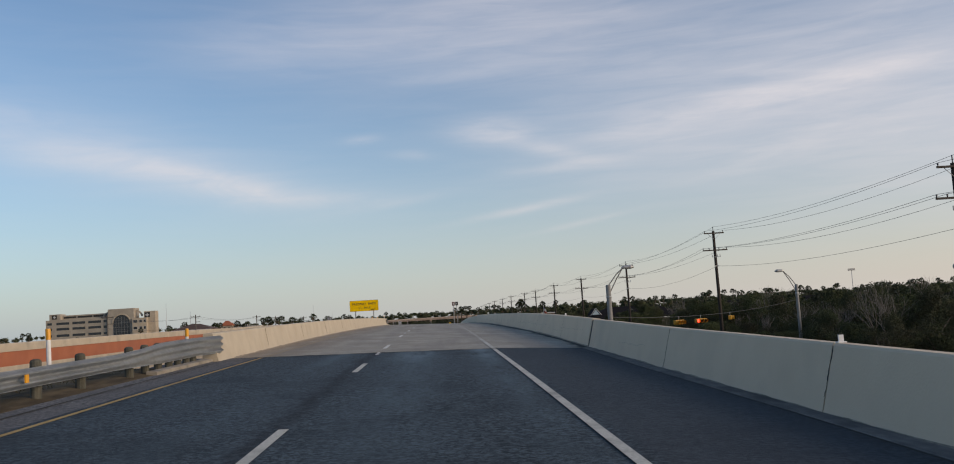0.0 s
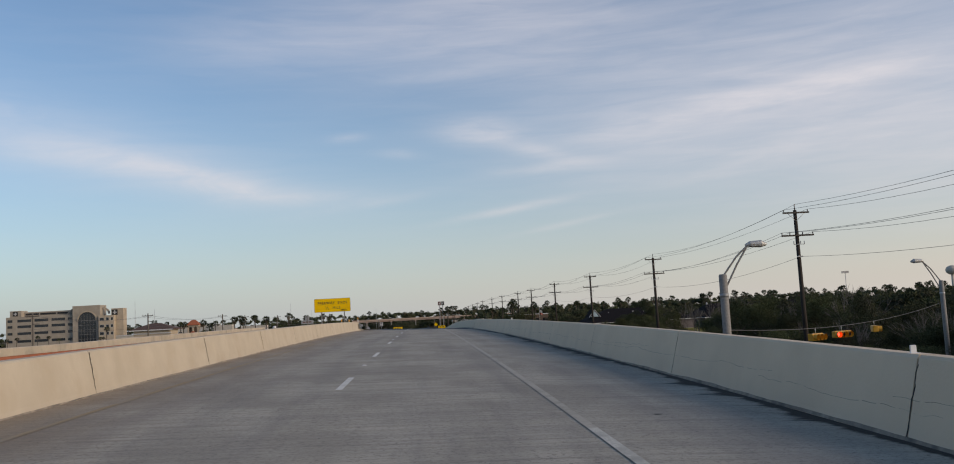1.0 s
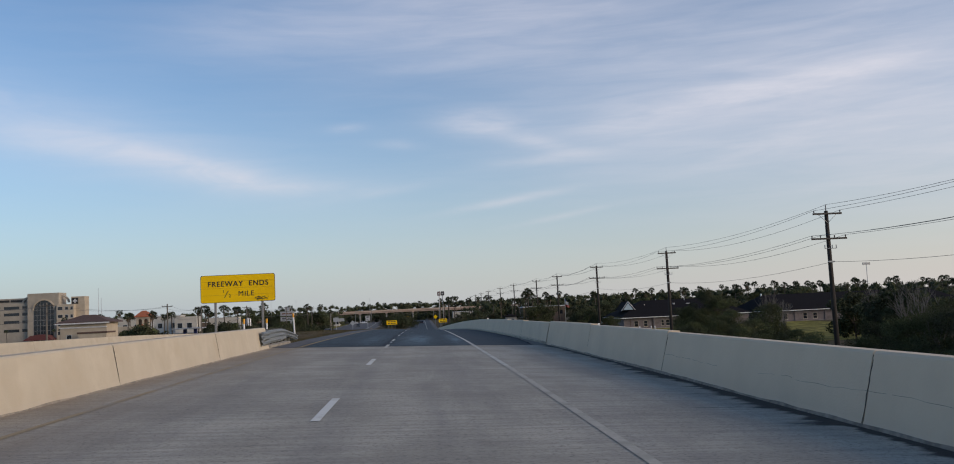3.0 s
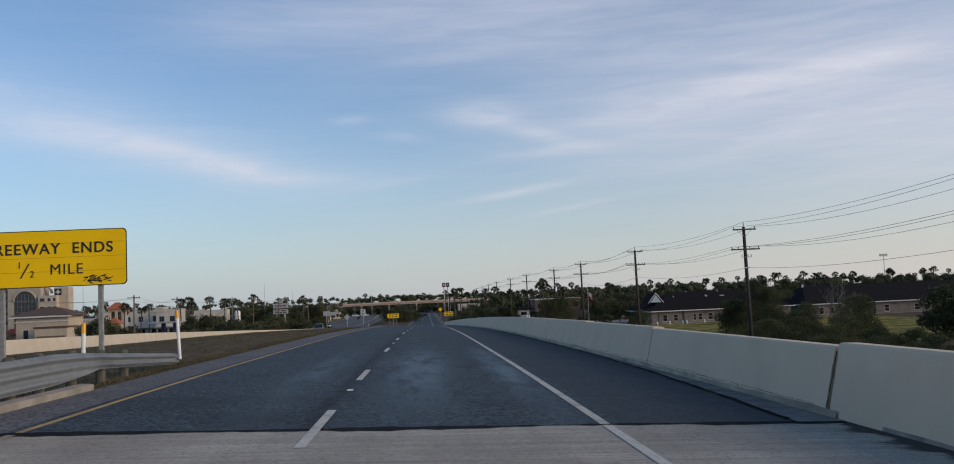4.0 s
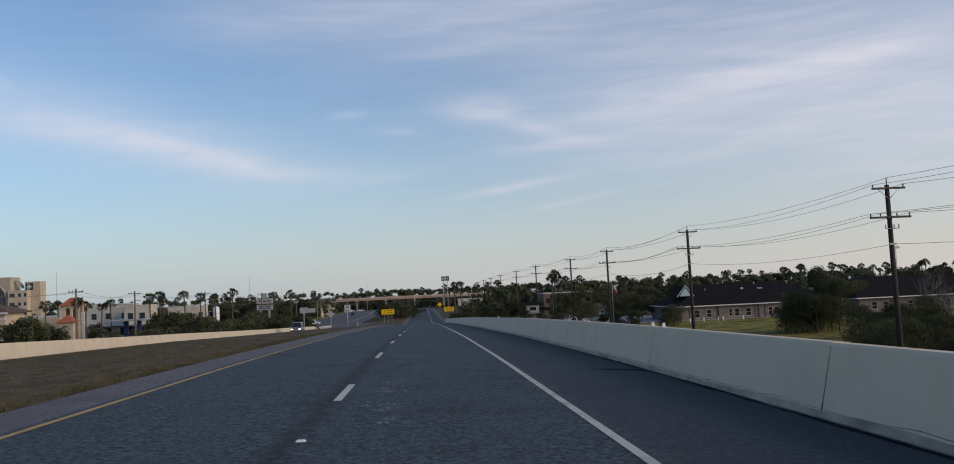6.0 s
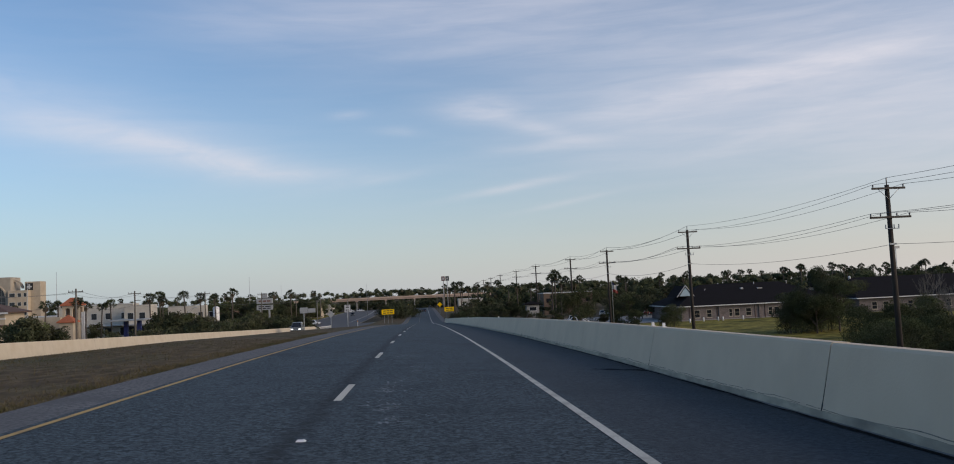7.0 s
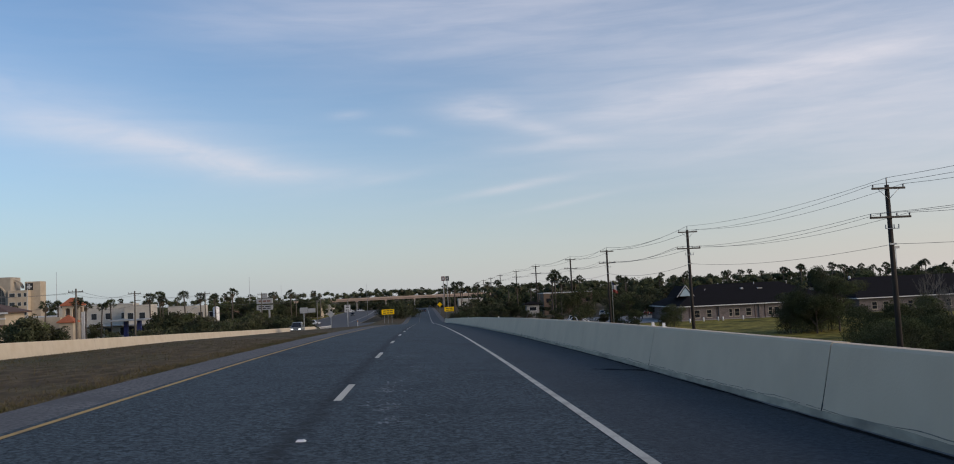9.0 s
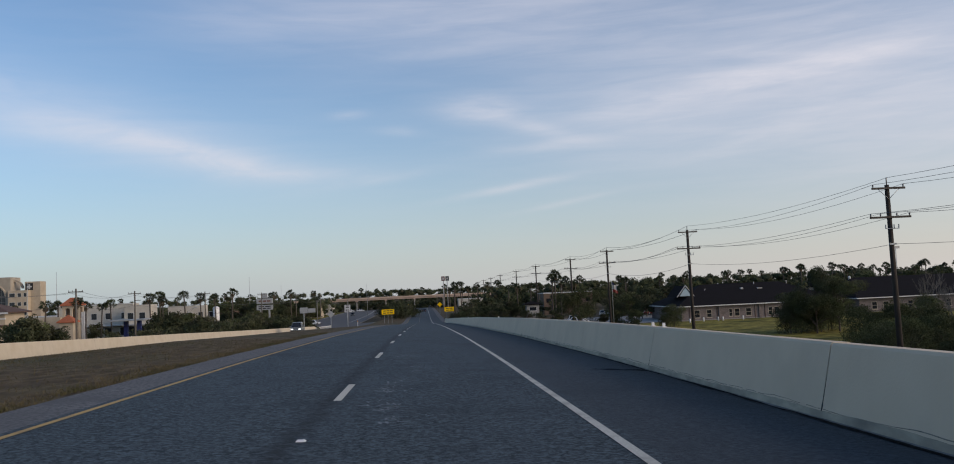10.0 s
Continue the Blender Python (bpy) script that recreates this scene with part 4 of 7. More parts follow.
def wood_post(x, y, z0, z1, parent, r=0.1):
    bm = bmesh.new()
    tube(bm, [(x, y, z0 - 0.4), (x, y, z1 - 0.05), (x, y, z1 - 0.015), (x, y, z1)], [r, r, r * 0.8, r * 0.35], 12)
    return part("post", bm, WOOD_POST, parent)


guard_a = thing("guard_rail", "galvanised steel guard rail on round wooden posts, leading to the parapet", "guard rail")
st = []
for i in range(60):
    y = -70 + i * 1.57
    if y > 22.3:
        break
    w3 = max(0.0, min(1.0, (y - 14.0) / 2.6))
    x = -6.62 - 0.3 * max(0, min(1, (14 - y) / 20))
    st.append((x if y < 20 else -6.27, y, surf(-6.6, y) + 0.63 + 0.14 * w3, 0.34 + 0.19 * w3, w3))
rail_mesh("rail", st, GALVANISED, guard_a)
yy = [-68 + 1.9 * k for k in range(43)] + [14.5, 15.6, 16.6, 17.5, 18.3, 19.1, 19.8]
for y in yy:
    x = -6.62 - 0.3 * max(0, min(1, (14 - y) / 20)) - 0.2
    wood_post(x, y, surf(x, y), surf(x, y) + 0.75, guard_a)
for y in (8.9, 20.3):
    bm = bmesh.new()
    add_box(bm, -6.60, -6.57, y - 0.06, y + 0.06, surf(-6.6, y) + 0.40, surf(-6.6, y) + 0.54, 0.006)
    part("reflector", bm, AMBER, guard_a, "amber reflector tab")
guard_b = thing("guard_rail", "galvanised steel guard rail with a turned-down end after the parapet", "guard rail")
st = []
for i in range(22):
    y = 108.6 + i * 0.85
    w3 = max(0.0, min(1.0, (119.0 - y) / 2.6))
    drop = max(0.0, min(1.0, (y - 118.5) / 8.0))
    x = -6.27 if y < 110.4 else -6.62 - 0.9 * max(0, (y - 113) / 15) ** 1.5
    st.append((x, y, surf(x, y) + 0.72 - 0.10 * (1 - w3) - 0.40 * drop, 0.31 + 0.24 * w3, w3))
rail_mesh("rail", st, GALVANISED, guard_b)
for y in (111.2, 112.0, 112.9, 113.8, 114.8, 116.0, 117.6, 119.4, 121.2):
    x = -6.62 - 0.9 * max(0, (y - 113) / 15) ** 1.5 - 0.2
    wood_post(x, y, surf(x, y), surf(x, y) + 0.76 - 0.3 * max(0, (y - 117) / 7), guard_b)
for y in (110.2, 117.8):
    bm = bmesh.new()
    add_box(bm, -6.56 - 0.35 * (y > 115), -6.52 - 0.35 * (y > 115), y - 0.06, y + 0.06, surf(-6.6, y) + 0.38, surf(-6.6, y) + 0.52, 0.006)
    part("reflector", bm, AMBER, guard_b, "amber reflector tab")
for a, b in ((15.4, 20.7), (110.4, 117.4)):
    curb = tagged(strip("curb", [(-6.5, -0.2), (-6.47, 0.08), (-6.5, 0.10), (-6.72, 0.11), (-6.75, -0.2)][::-1], a, b, CURB, closed=True, step=1.5), "cream concrete curb under the guard rail", "curb", kind="structure")


def delineator(x, y, h, lean=0.0):
    z = (ground_z(x, y) if y > 150 else max(surf(x, y), ground_z(x, y))) - 0.03
    d = thing("delineator_post", "white plastic delineator post with an amber top", "marker post", (x, y, z), group="delineators")
    d.rotation_euler = (0, radians(lean), 0)
    bm = bmesh.new()
    tube(bm, [(0, 0, 0), (0, 0, h * 0.8), (0, 0, h)], [0.05, 0.05, 0.05], 10)
    part("post", bm, WHITE_PLASTIC, d)
    bm = bmesh.new()
    tube(bm, [(0, 0, h - 0.24), (0, 0, h - 0.005), (0, 0, h + 0.004)], [0.055, 0.055, 0.04], 10)
    part("reflective_sleeve", bm, AMBER, d, "amber reflective sleeve")
    return d


for x, y, h, lean in ((-8.1, 13.3, 1.2, -1), (-7.3, 21.0, 1.05, 0), (-7.75, 128.0, 1.5, -3), (-8.4, 122.0, 1.2, 1), (-8.9, 118.5, 1.2, 0), (-12.9, 300, 1.1, 0)):
    delineator(x, y, h, lean)


# ---- signs ----
def words(name, text, size, at, mat, parent, align="CENTER", spacing=1.0):
    cu = bpy.data.curves.new(name, "FONT")
    cu.body, cu.size, cu.align_x, cu.extrude, cu.offset, cu.space_character = text, size, align, 0.004, 0.014 * size if len(text) > 6 else 0.0, spacing
    tmp = bpy.data.objects.new(name, cu)
    scene.collection.objects.link(tmp)
    bpy.context.view_layer.update()
    me = bpy.data.meshes.new_from_object(tmp.evaluated_get(bpy.context.evaluated_depsgraph_get()))
    bpy.data.objects.remove(tmp)
    # one object a letter
    bm = bmesh.new()
    bm.from_mesh(me)
    bmesh.ops.remove_doubles(bm, verts=bm.verts[:], dist=1e-5)
    bm.verts.index_update()
    left = set(bm.verts)
    while left:
        todo, piece = [left.pop()], set()
        while todo:
            v = todo.pop()
            piece.add(v)
            for e in v.link_edges:
                w = e.other_vert(v)
                if w in left:
                    left.remove(w)
                    todo.append(w)
        vs = sorted(piece, key=lambda v: v.index)
        at_index = {v: k for k, v in enumerate(vs)}
        fs = {f for v in vs for f in v.link_faces}
        lm = bpy.data.meshes.new(name)
        lm.from_pydata([v.co[:] for v in vs], [], [[at_index[v] for v in f.verts] for f in sorted(fs, key=lambda f: f.index)])
        lm.materials.append(mat)
        ob = new(name, lm)
        ob.parent = parent
        ob.matrix_basis = pose(*at, 90, 0, 0)
    bm.free()


def rounded(bm, w, h, r, y, x0=0.0, z0=0.0, depth=0.02):
    """A rounded plate, w by h, in the x, z plane, centred on x0, z0."""
    pts = []
    for cx, cz, a0 in ((w / 2 - r, h / 2 - r, 0), (-w / 2 + r, h / 2 - r, 90), (-w / 2 + r, -h / 2 + r, 180), (w / 2 - r, -h / 2 + r, 270)):
        for k in range(6):
            a = radians(a0 + 18 * k)
            pts.append((x0 + cx + r * math.cos(a), z0 + cz + r * math.sin(a)))
    prism(bm, pts, y, y + depth)


def panel_sign(name, label, at, w, h, zc, posts, face=SIGN_YELLOW, edge=SIGN_BLACK, post_mat=MAST_GREY, turn=0.0, deep=0.0):
    """A sign plate on posts; the plate's centre is zc over the foot."""
    s = thing(name, label, "road sign", at)
    s.rotation_euler = (0, 0, radians(turn))
    bm = bmesh.new()
    rounded(bm, w, h, min(0.12, h * 0.12), 0.0, 0, zc)
    part("edge", bm, edge, s, "dark rounded rim")
    bm = bmesh.new()
    rounded(bm, w - 0.05, h - 0.05, min(0.11, h * 0.12), -0.006, 0, zc, 0.02)
    part("panel", bm, face, s)
    for x in posts:
        bm = bmesh.new()
        add_box(bm, x - 0.06, x + 0.06, 0.03, 0.15, -deep - 0.5, zc + h * 0.42, 0.01)
        part("post", bm, post_mat, s)
    return s


base = surf(-10.5, 125.4) - 0.1
sign = panel_sign("road_sign", "large yellow freeway ends sign on two steel posts, sprayed below", (-10.53, 125.3, base), 4.22, 1.58, 10.93 - base, (1.36, -1.3))
zc = 10.93 - base
words("letter", "FREEWAY  ENDS", 0.42, (0.02, -0.012, zc + 0.14), SIGN_BLACK, sign, spacing=1.13)
words("letter", "MILE", 0.415, (0.47, -0.012, zc - 0.44), SIGN_BLACK, sign, spacing=1.13)
words("letter", "1", 0.26, (-0.80, -0.012, zc - 0.24), SIGN_BLACK, sign)
words("letter", "2", 0.26, (-0.46, -0.012, zc - 0.50), SIGN_BLACK, sign)
bm = bmesh.new()
prism(bm, [(-0.79, zc - 0.52), (-0.75, zc - 0.52), (-0.52, zc - 0.12), (-0.56, zc - 0.12)], -0.016, -0.008)
part("fraction_bar", bm, SIGN_BLACK, sign)
for k, dz in enumerate((-0.36, 0.03, 0.42)):
    box("panel_seam", -2.05, 2.05, -0.009, -0.0055, zc + dz - 0.006, zc + dz + 0.006, material("seam%d" % k, (0.5, 0.3, 0.01), (0.55, 0.33, 0.015)), sign)
bm = bmesh.new()
for k in range(26):
    a = rng.uniform(-0.4, 0.4)
    x, z = 1.25 + a, zc - 0.60 + rng.uniform(-0.06, 0.08) - abs(a) * 0.08
    t, l = rng.uniform(-0.9, 0.9), rng.uniform(0.05, 0.16)
    dx, dz = math.cos(t) * l, math.sin(t) * l * 0.7
    prism(bm, [(x, z), (x + dx, z + dz), (x + dx + 0.02, z + dz + 0.022), (x - 0.01, z + 0.03)], -0.017, -0.0085 + k * 1e-5)
part("paint_smudge", bm, SIGN_BLACK, sign, "black sprayed scribble")


def bars(parent, rows, w, zc, mat, y=-0.012):
    for z, n, hgt in rows:
        for k in range(n):
            a = -w / 2 + w * (k + 0.08) / n
            box("text_bar", a, a + w / n * 0.84, y, y + 0.008, zc + z - hgt / 2, zc + z + hgt / 2, mat, parent)


g = ground_z(-10.5, 384)
s2 = panel_sign("road_sign", "yellow warning sign with two lines of lettering, standing in the median", (-10.45, 384.6, g), 3.65, 1.45, 4.85 - g, (-1.1, 0, 1.1))
bars(s2, ((0.3, 3, 0.28), (-0.3, 3, 0.28)), 2.9, 4.85 - g, SIGN_BLACK)
g = ground_z(8.2, 420)
s3 = panel_sign("road_sign", "yellow warning sign with lettering beside the verge", (8.2, 420, g), 3.2, 1.5, 4.2 - g, (-1.0, 1.0))
bars(s3, ((0.3, 2, 0.25), (-0.3, 2, 0.25)), 2.4, 4.2 - g, SIGN_BLACK)
g = ground_z(5.8, 520)
s4 = thing("road_sign", "yellow diamond warning sign at the far verge", "road sign", (7.0, 520, g))
bm = bmesh.new()
prism(bm, [(0, 3.0), (1.1, 4.1), (0, 5.2), (-1.1, 4.1)], 0, 0.02)
part("panel", bm, SIGN_YELLOW, s4)
box("post", -0.06, 0.06, 0.02, 0.1, -0.4, 4.6, GALVANISED, s4)
s5 = panel_sign("road_sign", "small yellow sign before the far overpass", (-9.5, 640, STREET), 2.6, 1.4, 3.4, (-0.7, 0.7))


def pole_sign(name, label, x, y, shape, w, zc, face, turn=0.0):
    z = ground_z(x, y)
    s = thing(name, label, "road sign", (x, y, z))
    s.rotation_euler = (0, 0, radians(turn))
    bm = bmesh.new()
    if shape == "diamond":
        prism(bm, [(0, zc - z - w), (w, zc - z), (0, zc - z + w), (-w, zc - z)], 0, 0.015)
    else:
        rounded(bm, w, shape, 0.04, 0, 0, zc - z, 0.015)
    part("panel", bm, face, s)
    rod("post", [(0, 0.05, -0.4), (0, 0.05, zc - z + 0.3)], 0.045, GALVANISED, s)
    return s, zc - z


pole_sign("road_sign", "grey back of a diamond sign on a post in the median", -16.2, 283, "diamond", 0.62, 6.6, SIGN_BACK)
sp, zz = pole_sign("speed_sign", "white speed limit sign with black numerals", -11.1, 257, 1.05, 0.85, 7.75, SIGN_WHITE)
words("letter", "45", 0.58, (0, -0.012, zz - 0.48), SIGN_BLACK, sp)
bars(sp, ((0.38, 1, 0.11), (0.18, 1, 0.11)), 0.55, zz, SIGN_BLACK)
sb, zz = pole_sign("road_sign", "two grey sign backs side by side on one post", -18.0, 262, 0.85, 1.15, 7.72, SIGN_BACK)
bm = bmesh.new()
rounded(bm, 1.1, 0.62, 0.04, 0, 1.18, zz - 0.05, 0.015)
part("panel", bm, SIGN_BACK, sb)


# ---- utility poles and their cables, right side ----
def utility_pole(label, x, y, ztop, foot, mat=POLE_WOOD, small=False):
    p = thing("utility_pole", label, "utility pole", (x, y, foot), group="utility poles")
    h = ztop - foot
    rod("shaft", [(0.12, 0, -0.8), (0.05, 0, h * 0.5), (0, 0, h + 0.25)], [0.23, 0.19, 0.15], mat, p, 12)
    rod("top_pin", [(0, 0, h + 0.2), (0, 0, h + 0.72), (0, 0, h + 0.78)], [0.035, 0.045, 0.02], PORCELAIN, p, 6)
    box("crossarm", -1.18, 1.18, -0.26, -0.13, h - 0.07, h + 0.07, ARM_WOOD, p, 0.01)
    box("crossarm", -1.45, 1.45, -0.26, -0.13, h - 2.07, h - 1.93, ARM_WOOD, p, 0.01)
    for a, z in ((-1.1, 0), (1.05, 0), (-1.4, -2), (-0.7, -2), (0.45, -2), (1.35, -2)):
        rod("insulator", [(a, -0.2, h + z + 0.06), (a, -0.2, h + z + 0.14), (a, -0.2, h + z + 0.17), (a, -0.2, h + z + 0.27)], [0.03, 0.04, 0.065, 0.05], PORCELAIN, p, 8)
    for a in (-1, 1):
        rod("brace", [(a * 0.75, -0.2, h - 0.05), (0, -0.17, h - 0.75)], 0.02, GALVANISED, p, 6)
    bm = bmesh.new()
    tube(bm, [(-0.42, -0.2, h - 2.78), (0.55, -0.2, h - 2.78)], 0.03, 6)
    for a in (-0.4, 0.2, 0.53):
        tube(bm, [(a, -0.2, h - 2.78), (a, -0.2, h - 2.5)], 0.04, 6)
    part("cutout_bracket", bm, GALVANISED, p)
    box("cable_clamp", -0.2, 0.3, -0.22, -0.1, h - 3.9, h - 3.78, GALVANISED, p)
    return p


POLES = [(33.2, 1.0, 16.8), (33.5, 47.7, 16.0), (33.0, 95.3, 16.35), (32.6, 142.3, 15.35), (32.1, 187.0, 15.0), (32.2, 233.6, 15.3), (32.4, 282.0, 15.3), (32.8, 323.0, 15.5),
         (32.7, 383.0, 15.9), (32.8, 438.0, 16.0), (33.0, 505.0, 16.0), (33.2, 560.0, 15.8), (33.4, 615.0, 15.6), (33.6, 670.0, 15.4)]
for x, y, z in POLES:
    utility_pole("tall dark creosoted wooden pole with two crossarms", x, y, z, max(ground_z(x, y) - 0.1, 0.3))
lines = [(0, 0.74, 0), (-1.1, 0.27, 0), (1.05, 0.27, 0), (-1.4, -1.73, 0), (-0.7, -1.73, 0), (1.35, -1.73, 0), (0.15, -3.85, 1)]
for k, (dx, dz, low) in enumerate(lines):
    run = thing("power_cable", "thin dark overhead cable sagging from pole to pole", "cable", group="overhead cables")
    for (x0, y0, z0), (x1, y1, z1) in zip(POLES, POLES[1:]):
        sag = 0.72 + 0.14 * math.sin(k * 2.1 + y0)
        pts = [(x0 + (x1 - x0) * i / 14 + dx, y0 + (y1 - y0) * i / 14 - 0.2, z0 + (z1 - z0) * i / 14 + dz - 4 * sag * i / 14 * (1 - i / 14)) for i in range(15)]
        bm = bmesh.new()
        tube(bm, pts, 0.013 if y0 < 200 else 0.02, 4, cap=False)
        part("cable_span", bm, CABLE, run)


# ---- street lamps, hanging traffic signals ----
def street_lamp(label, x, y, foot, ztop, reach, rise, thick, side=1):
    s = thing("street_lamp", label, "street lamp", (x, y, foot), group="street lamps")
    h = ztop - foot
    rod("mast", [(0, 0, -0.4), (0, 0, h - 0.05), (0, 0, h)], [thick * 1.15, thick, thick * 0.8], MAST_GREY, s, 14)
    rod("collar", [(0, 0, h - 0.95), (0, 0, h - 0.8)], thick * 1.12, GALVANISED, s, 14)
    for dz in (-0.1, -0.75):
        bm = bmesh.new()
        tube(bm, [(0, 0, h + dz), (side * reach * 0.55, 0, h + rise * 0.65 + dz * 0.5), (side * reach, 0, h + rise)], 0.04, 8)
        part("arm", bm, MAST_GREY, s)
    bm = bmesh.new()
    tube(bm, [(side * (reach - 0.1), 0, h + rise), (side * (reach + 0.1), 0, h + rise + 0.04), (side * (reach + 0.55), 0, h + rise + 0.04), (side * (reach + 0.8), 0, h + rise)], [0.05, 0.13, 0.16, 0.05], 10)
    part("lamp_head", bm, GALVANISED, s, "grey cobra-head lamp")
    return s


street_lamp("thick galvanised street lamp mast with a twin-braced arm beside the bridge", 12.5, 56.0, STREET, 10.05, 1.15, 1.15, 0.17)
street_lamp("galvanised street lamp with a short arm at the crossing street", 35.15, 78.0, STREET, 9.6, 1.2, 1.35, 0.15, -1)
span = bmesh.new()
P0, P1 = Vector((12.5, 56.0, 7.75)), Vector((35.0, 78.0, 8.1))
pts = [tuple(P0.lerp(P1, i / 20) - Vector((0, 0, 4 * 0.55 * (i / 20) * (1 - i / 20)))) for i in range(21)]
tube(span, pts, 0.016, 5, cap=False)
tagged(finish("span_wire", span, CABLE), "steel span wire carrying the traffic signals", "cable")


def signal(label, t, lit=False, turn=0):
    p = P0.lerp(P1, t)
    s = thing("traffic_signal", label, "traffic signal", (p.x, p.y, p.z - 4 * 0.55 * t * (1 - t)), group="traffic signals")
    s.rotation_euler = (0, 0, radians(turn))
    rod("hanger", [(0, 0, 0.02), (0, 0, -0.25)], 0.02, GALVANISED, s, 6)
    box("housing", -0.5, 0.5, -0.14, 0.14, -0.6, -0.25, SIGNAL_YELLOW, s, 0.04)
    for k, x in enumerate((-0.33, 0, 0.33)):
        bm = bmesh.new()
        tube(bm, [(x, -0.14, -0.42), (x, -0.34, -0.43)], [0.14, 0.15], 14, cap=False)
        part("visor", bm, SIGNAL_YELLOW, s)
        bm = bmesh.new()
        tube(bm, [(x, -0.135, -0.42), (x, -0.16, -0.42)], [0.125, 0.11], 14)
        part("lens", bm, RED_LIGHT if lit and k == 0 else BLACK, s, "lit red lens" if lit and k == 0 else "")
    return s


signal("yellow traffic signal hung on a wire", 0.295, False, 35)
signal("yellow traffic signal hung on a wire, showing red", 0.405, True, 10)
signal("yellow traffic signal hung on a wire", 0.565, False, 70)


# ---- vegetation ----
def leaf_mesh(name, clumps, per, size, seed, mat, flat=0.6):
    """Small leaf blades scattered through clumps of (x, y, z, rx, rz)."""
    r = np.random.RandomState(seed)
    cl = np.array(clumps, float)
    w = cl[:, 3] ** 2
    pick = r.choice(len(cl), per, p=w / w.sum())
    d = r.normal(size=(per, 3))
    d /= np.linalg.norm(d, axis=1)[:, None]
    rad = r.uniform(0.45, 1.0, per) ** 0.6
    rad *= 1 + 0.25 * np.sin(d[:, 0] * 7 + pick) * np.cos(d[:, 2] * 6 + pick * 2)
    c = cl[pick]
    p = c[:, :3] + d * rad[:, None] * np.stack([c[:, 3], c[:, 3], c[:, 4]], 1)
    u = r.normal(size=(per, 3)) + d * 0.3
    u /= np.linalg.norm(u, axis=1)[:, None]
    v = np.cross(u, r.normal(size=(per, 3)))
    v /= np.linalg.norm(v, axis=1)[:, None]
    s = size * r.uniform(0.5, 1.3, per)[:, None]
    a, b = u * s, v * s * flat
    verts = np.stack([p - a - b * 0.4, p + b, p + a - b * 0.2], 1).reshape(-1, 3)
    faces = np.arange(per * 3).reshape(-1, 3)
    me = bpy.data.meshes.new(name)
    me.from_pydata(verts.tolist(), [], faces.tolist())
    me.materials.append(mat)
    return me


def broad_tree(label, h, spread, seed, leaf, count, size, low=0.25, category="tree", trunk_r=0.16):
    r = random.Random(seed)
    t = thing("tree" if category == "tree" else "shrub", label, category)
    bm = bmesh.new()
    clumps = []
    lean = (r.uniform(-0.4, 0.4), r.uniform(-0.4, 0.4))
    top = (lean[0], lean[1], h * 0.62)
    tube(bm, [(0, 0, -0.3), (lean[0] * 0.3, lean[1] * 0.3, h * 0.3), top], [trunk_r, trunk_r * 0.75, trunk_r * 0.4], 7)
    limbs = 9
    for k in range(limbs):
        a = 2 * math.pi * (k + r.uniform(-0.3, 0.3)) / limbs
        z0 = h * r.uniform(0.15, 0.5)
        reach = spread * r.uniform(0.45, 0.95)
        z1 = h * r.uniform(low + 0.12, 0.86)
        e = (reach * math.cos(a), reach * math.sin(a), z1)
        m = (e[0] * 0.5, e[1] * 0.5, z0 + (z1 - z0) * 0.65)
        tube(bm, [(lean[0] * 0.3, lean[1] * 0.3, z0), m, e], [trunk_r * 0.5, trunk_r * 0.3, trunk_r * 0.1], 5)
        rr = spread * r.uniform(0.26, 0.42)
        clumps.append((*e, rr, rr * r.uniform(0.6, 0.85)))
        clumps.append((m[0] * 1.2, m[1] * 1.2, m[2] + h * 0.1, rr * 0.9, rr * 0.75))
    for k in range(4):
        clumps.append((r.uniform(-0.3, 0.3) * spread, r.uniform(-0.3, 0.3) * spread, h * r.uniform(0.78, 0.9), spread * r.uniform(0.24, 0.36), h * 0.11))
    part("trunk", bm, BARK, t)
    me = leaf_mesh("crown", clumps, count, size, seed, leaf)
    c = new("crown", me)
    c.parent = t
    return t


def bare_tree(label, h, seed):
    r = random.Random(seed)
    t = thing("bare_tree", label, "tree")
    bm = bmesh.new()

    def grow(p, d, l, rad, depth):
        e = p + d * l
        m = p + d * l * 0.5 + Vector((r.uniform(-1, 1), r.uniform(-1, 1), 0)) * l * 0.06
        tube(bm, [p, m, e], [rad, rad * 0.85, rad * 0.65], 4 if depth else 6, cap=False)
        if depth < 4:
            for _ in range(r.choice((2, 3))):
                nd = (d + Vector((r.uniform(-1, 1), r.uniform(-1, 1), r.uniform(-0.1, 0.6))) * 0.5).normalized()
                grow(e, nd, l * r.uniform(0.6, 0.85), rad * 0.6, depth + 1)

    for k in range(3):
        grow(Vector((r.uniform(-0.5, 0.5), r.uniform(-0.5, 0.5), -0.2)), Vector((r.uniform(-0.3, 0.3), r.uniform(-0.3, 0.3), 1)).normalized(), h * 0.3, 0.08, 0)
    part("bare_crown", bm, BARE_TWIG, t)
    return t


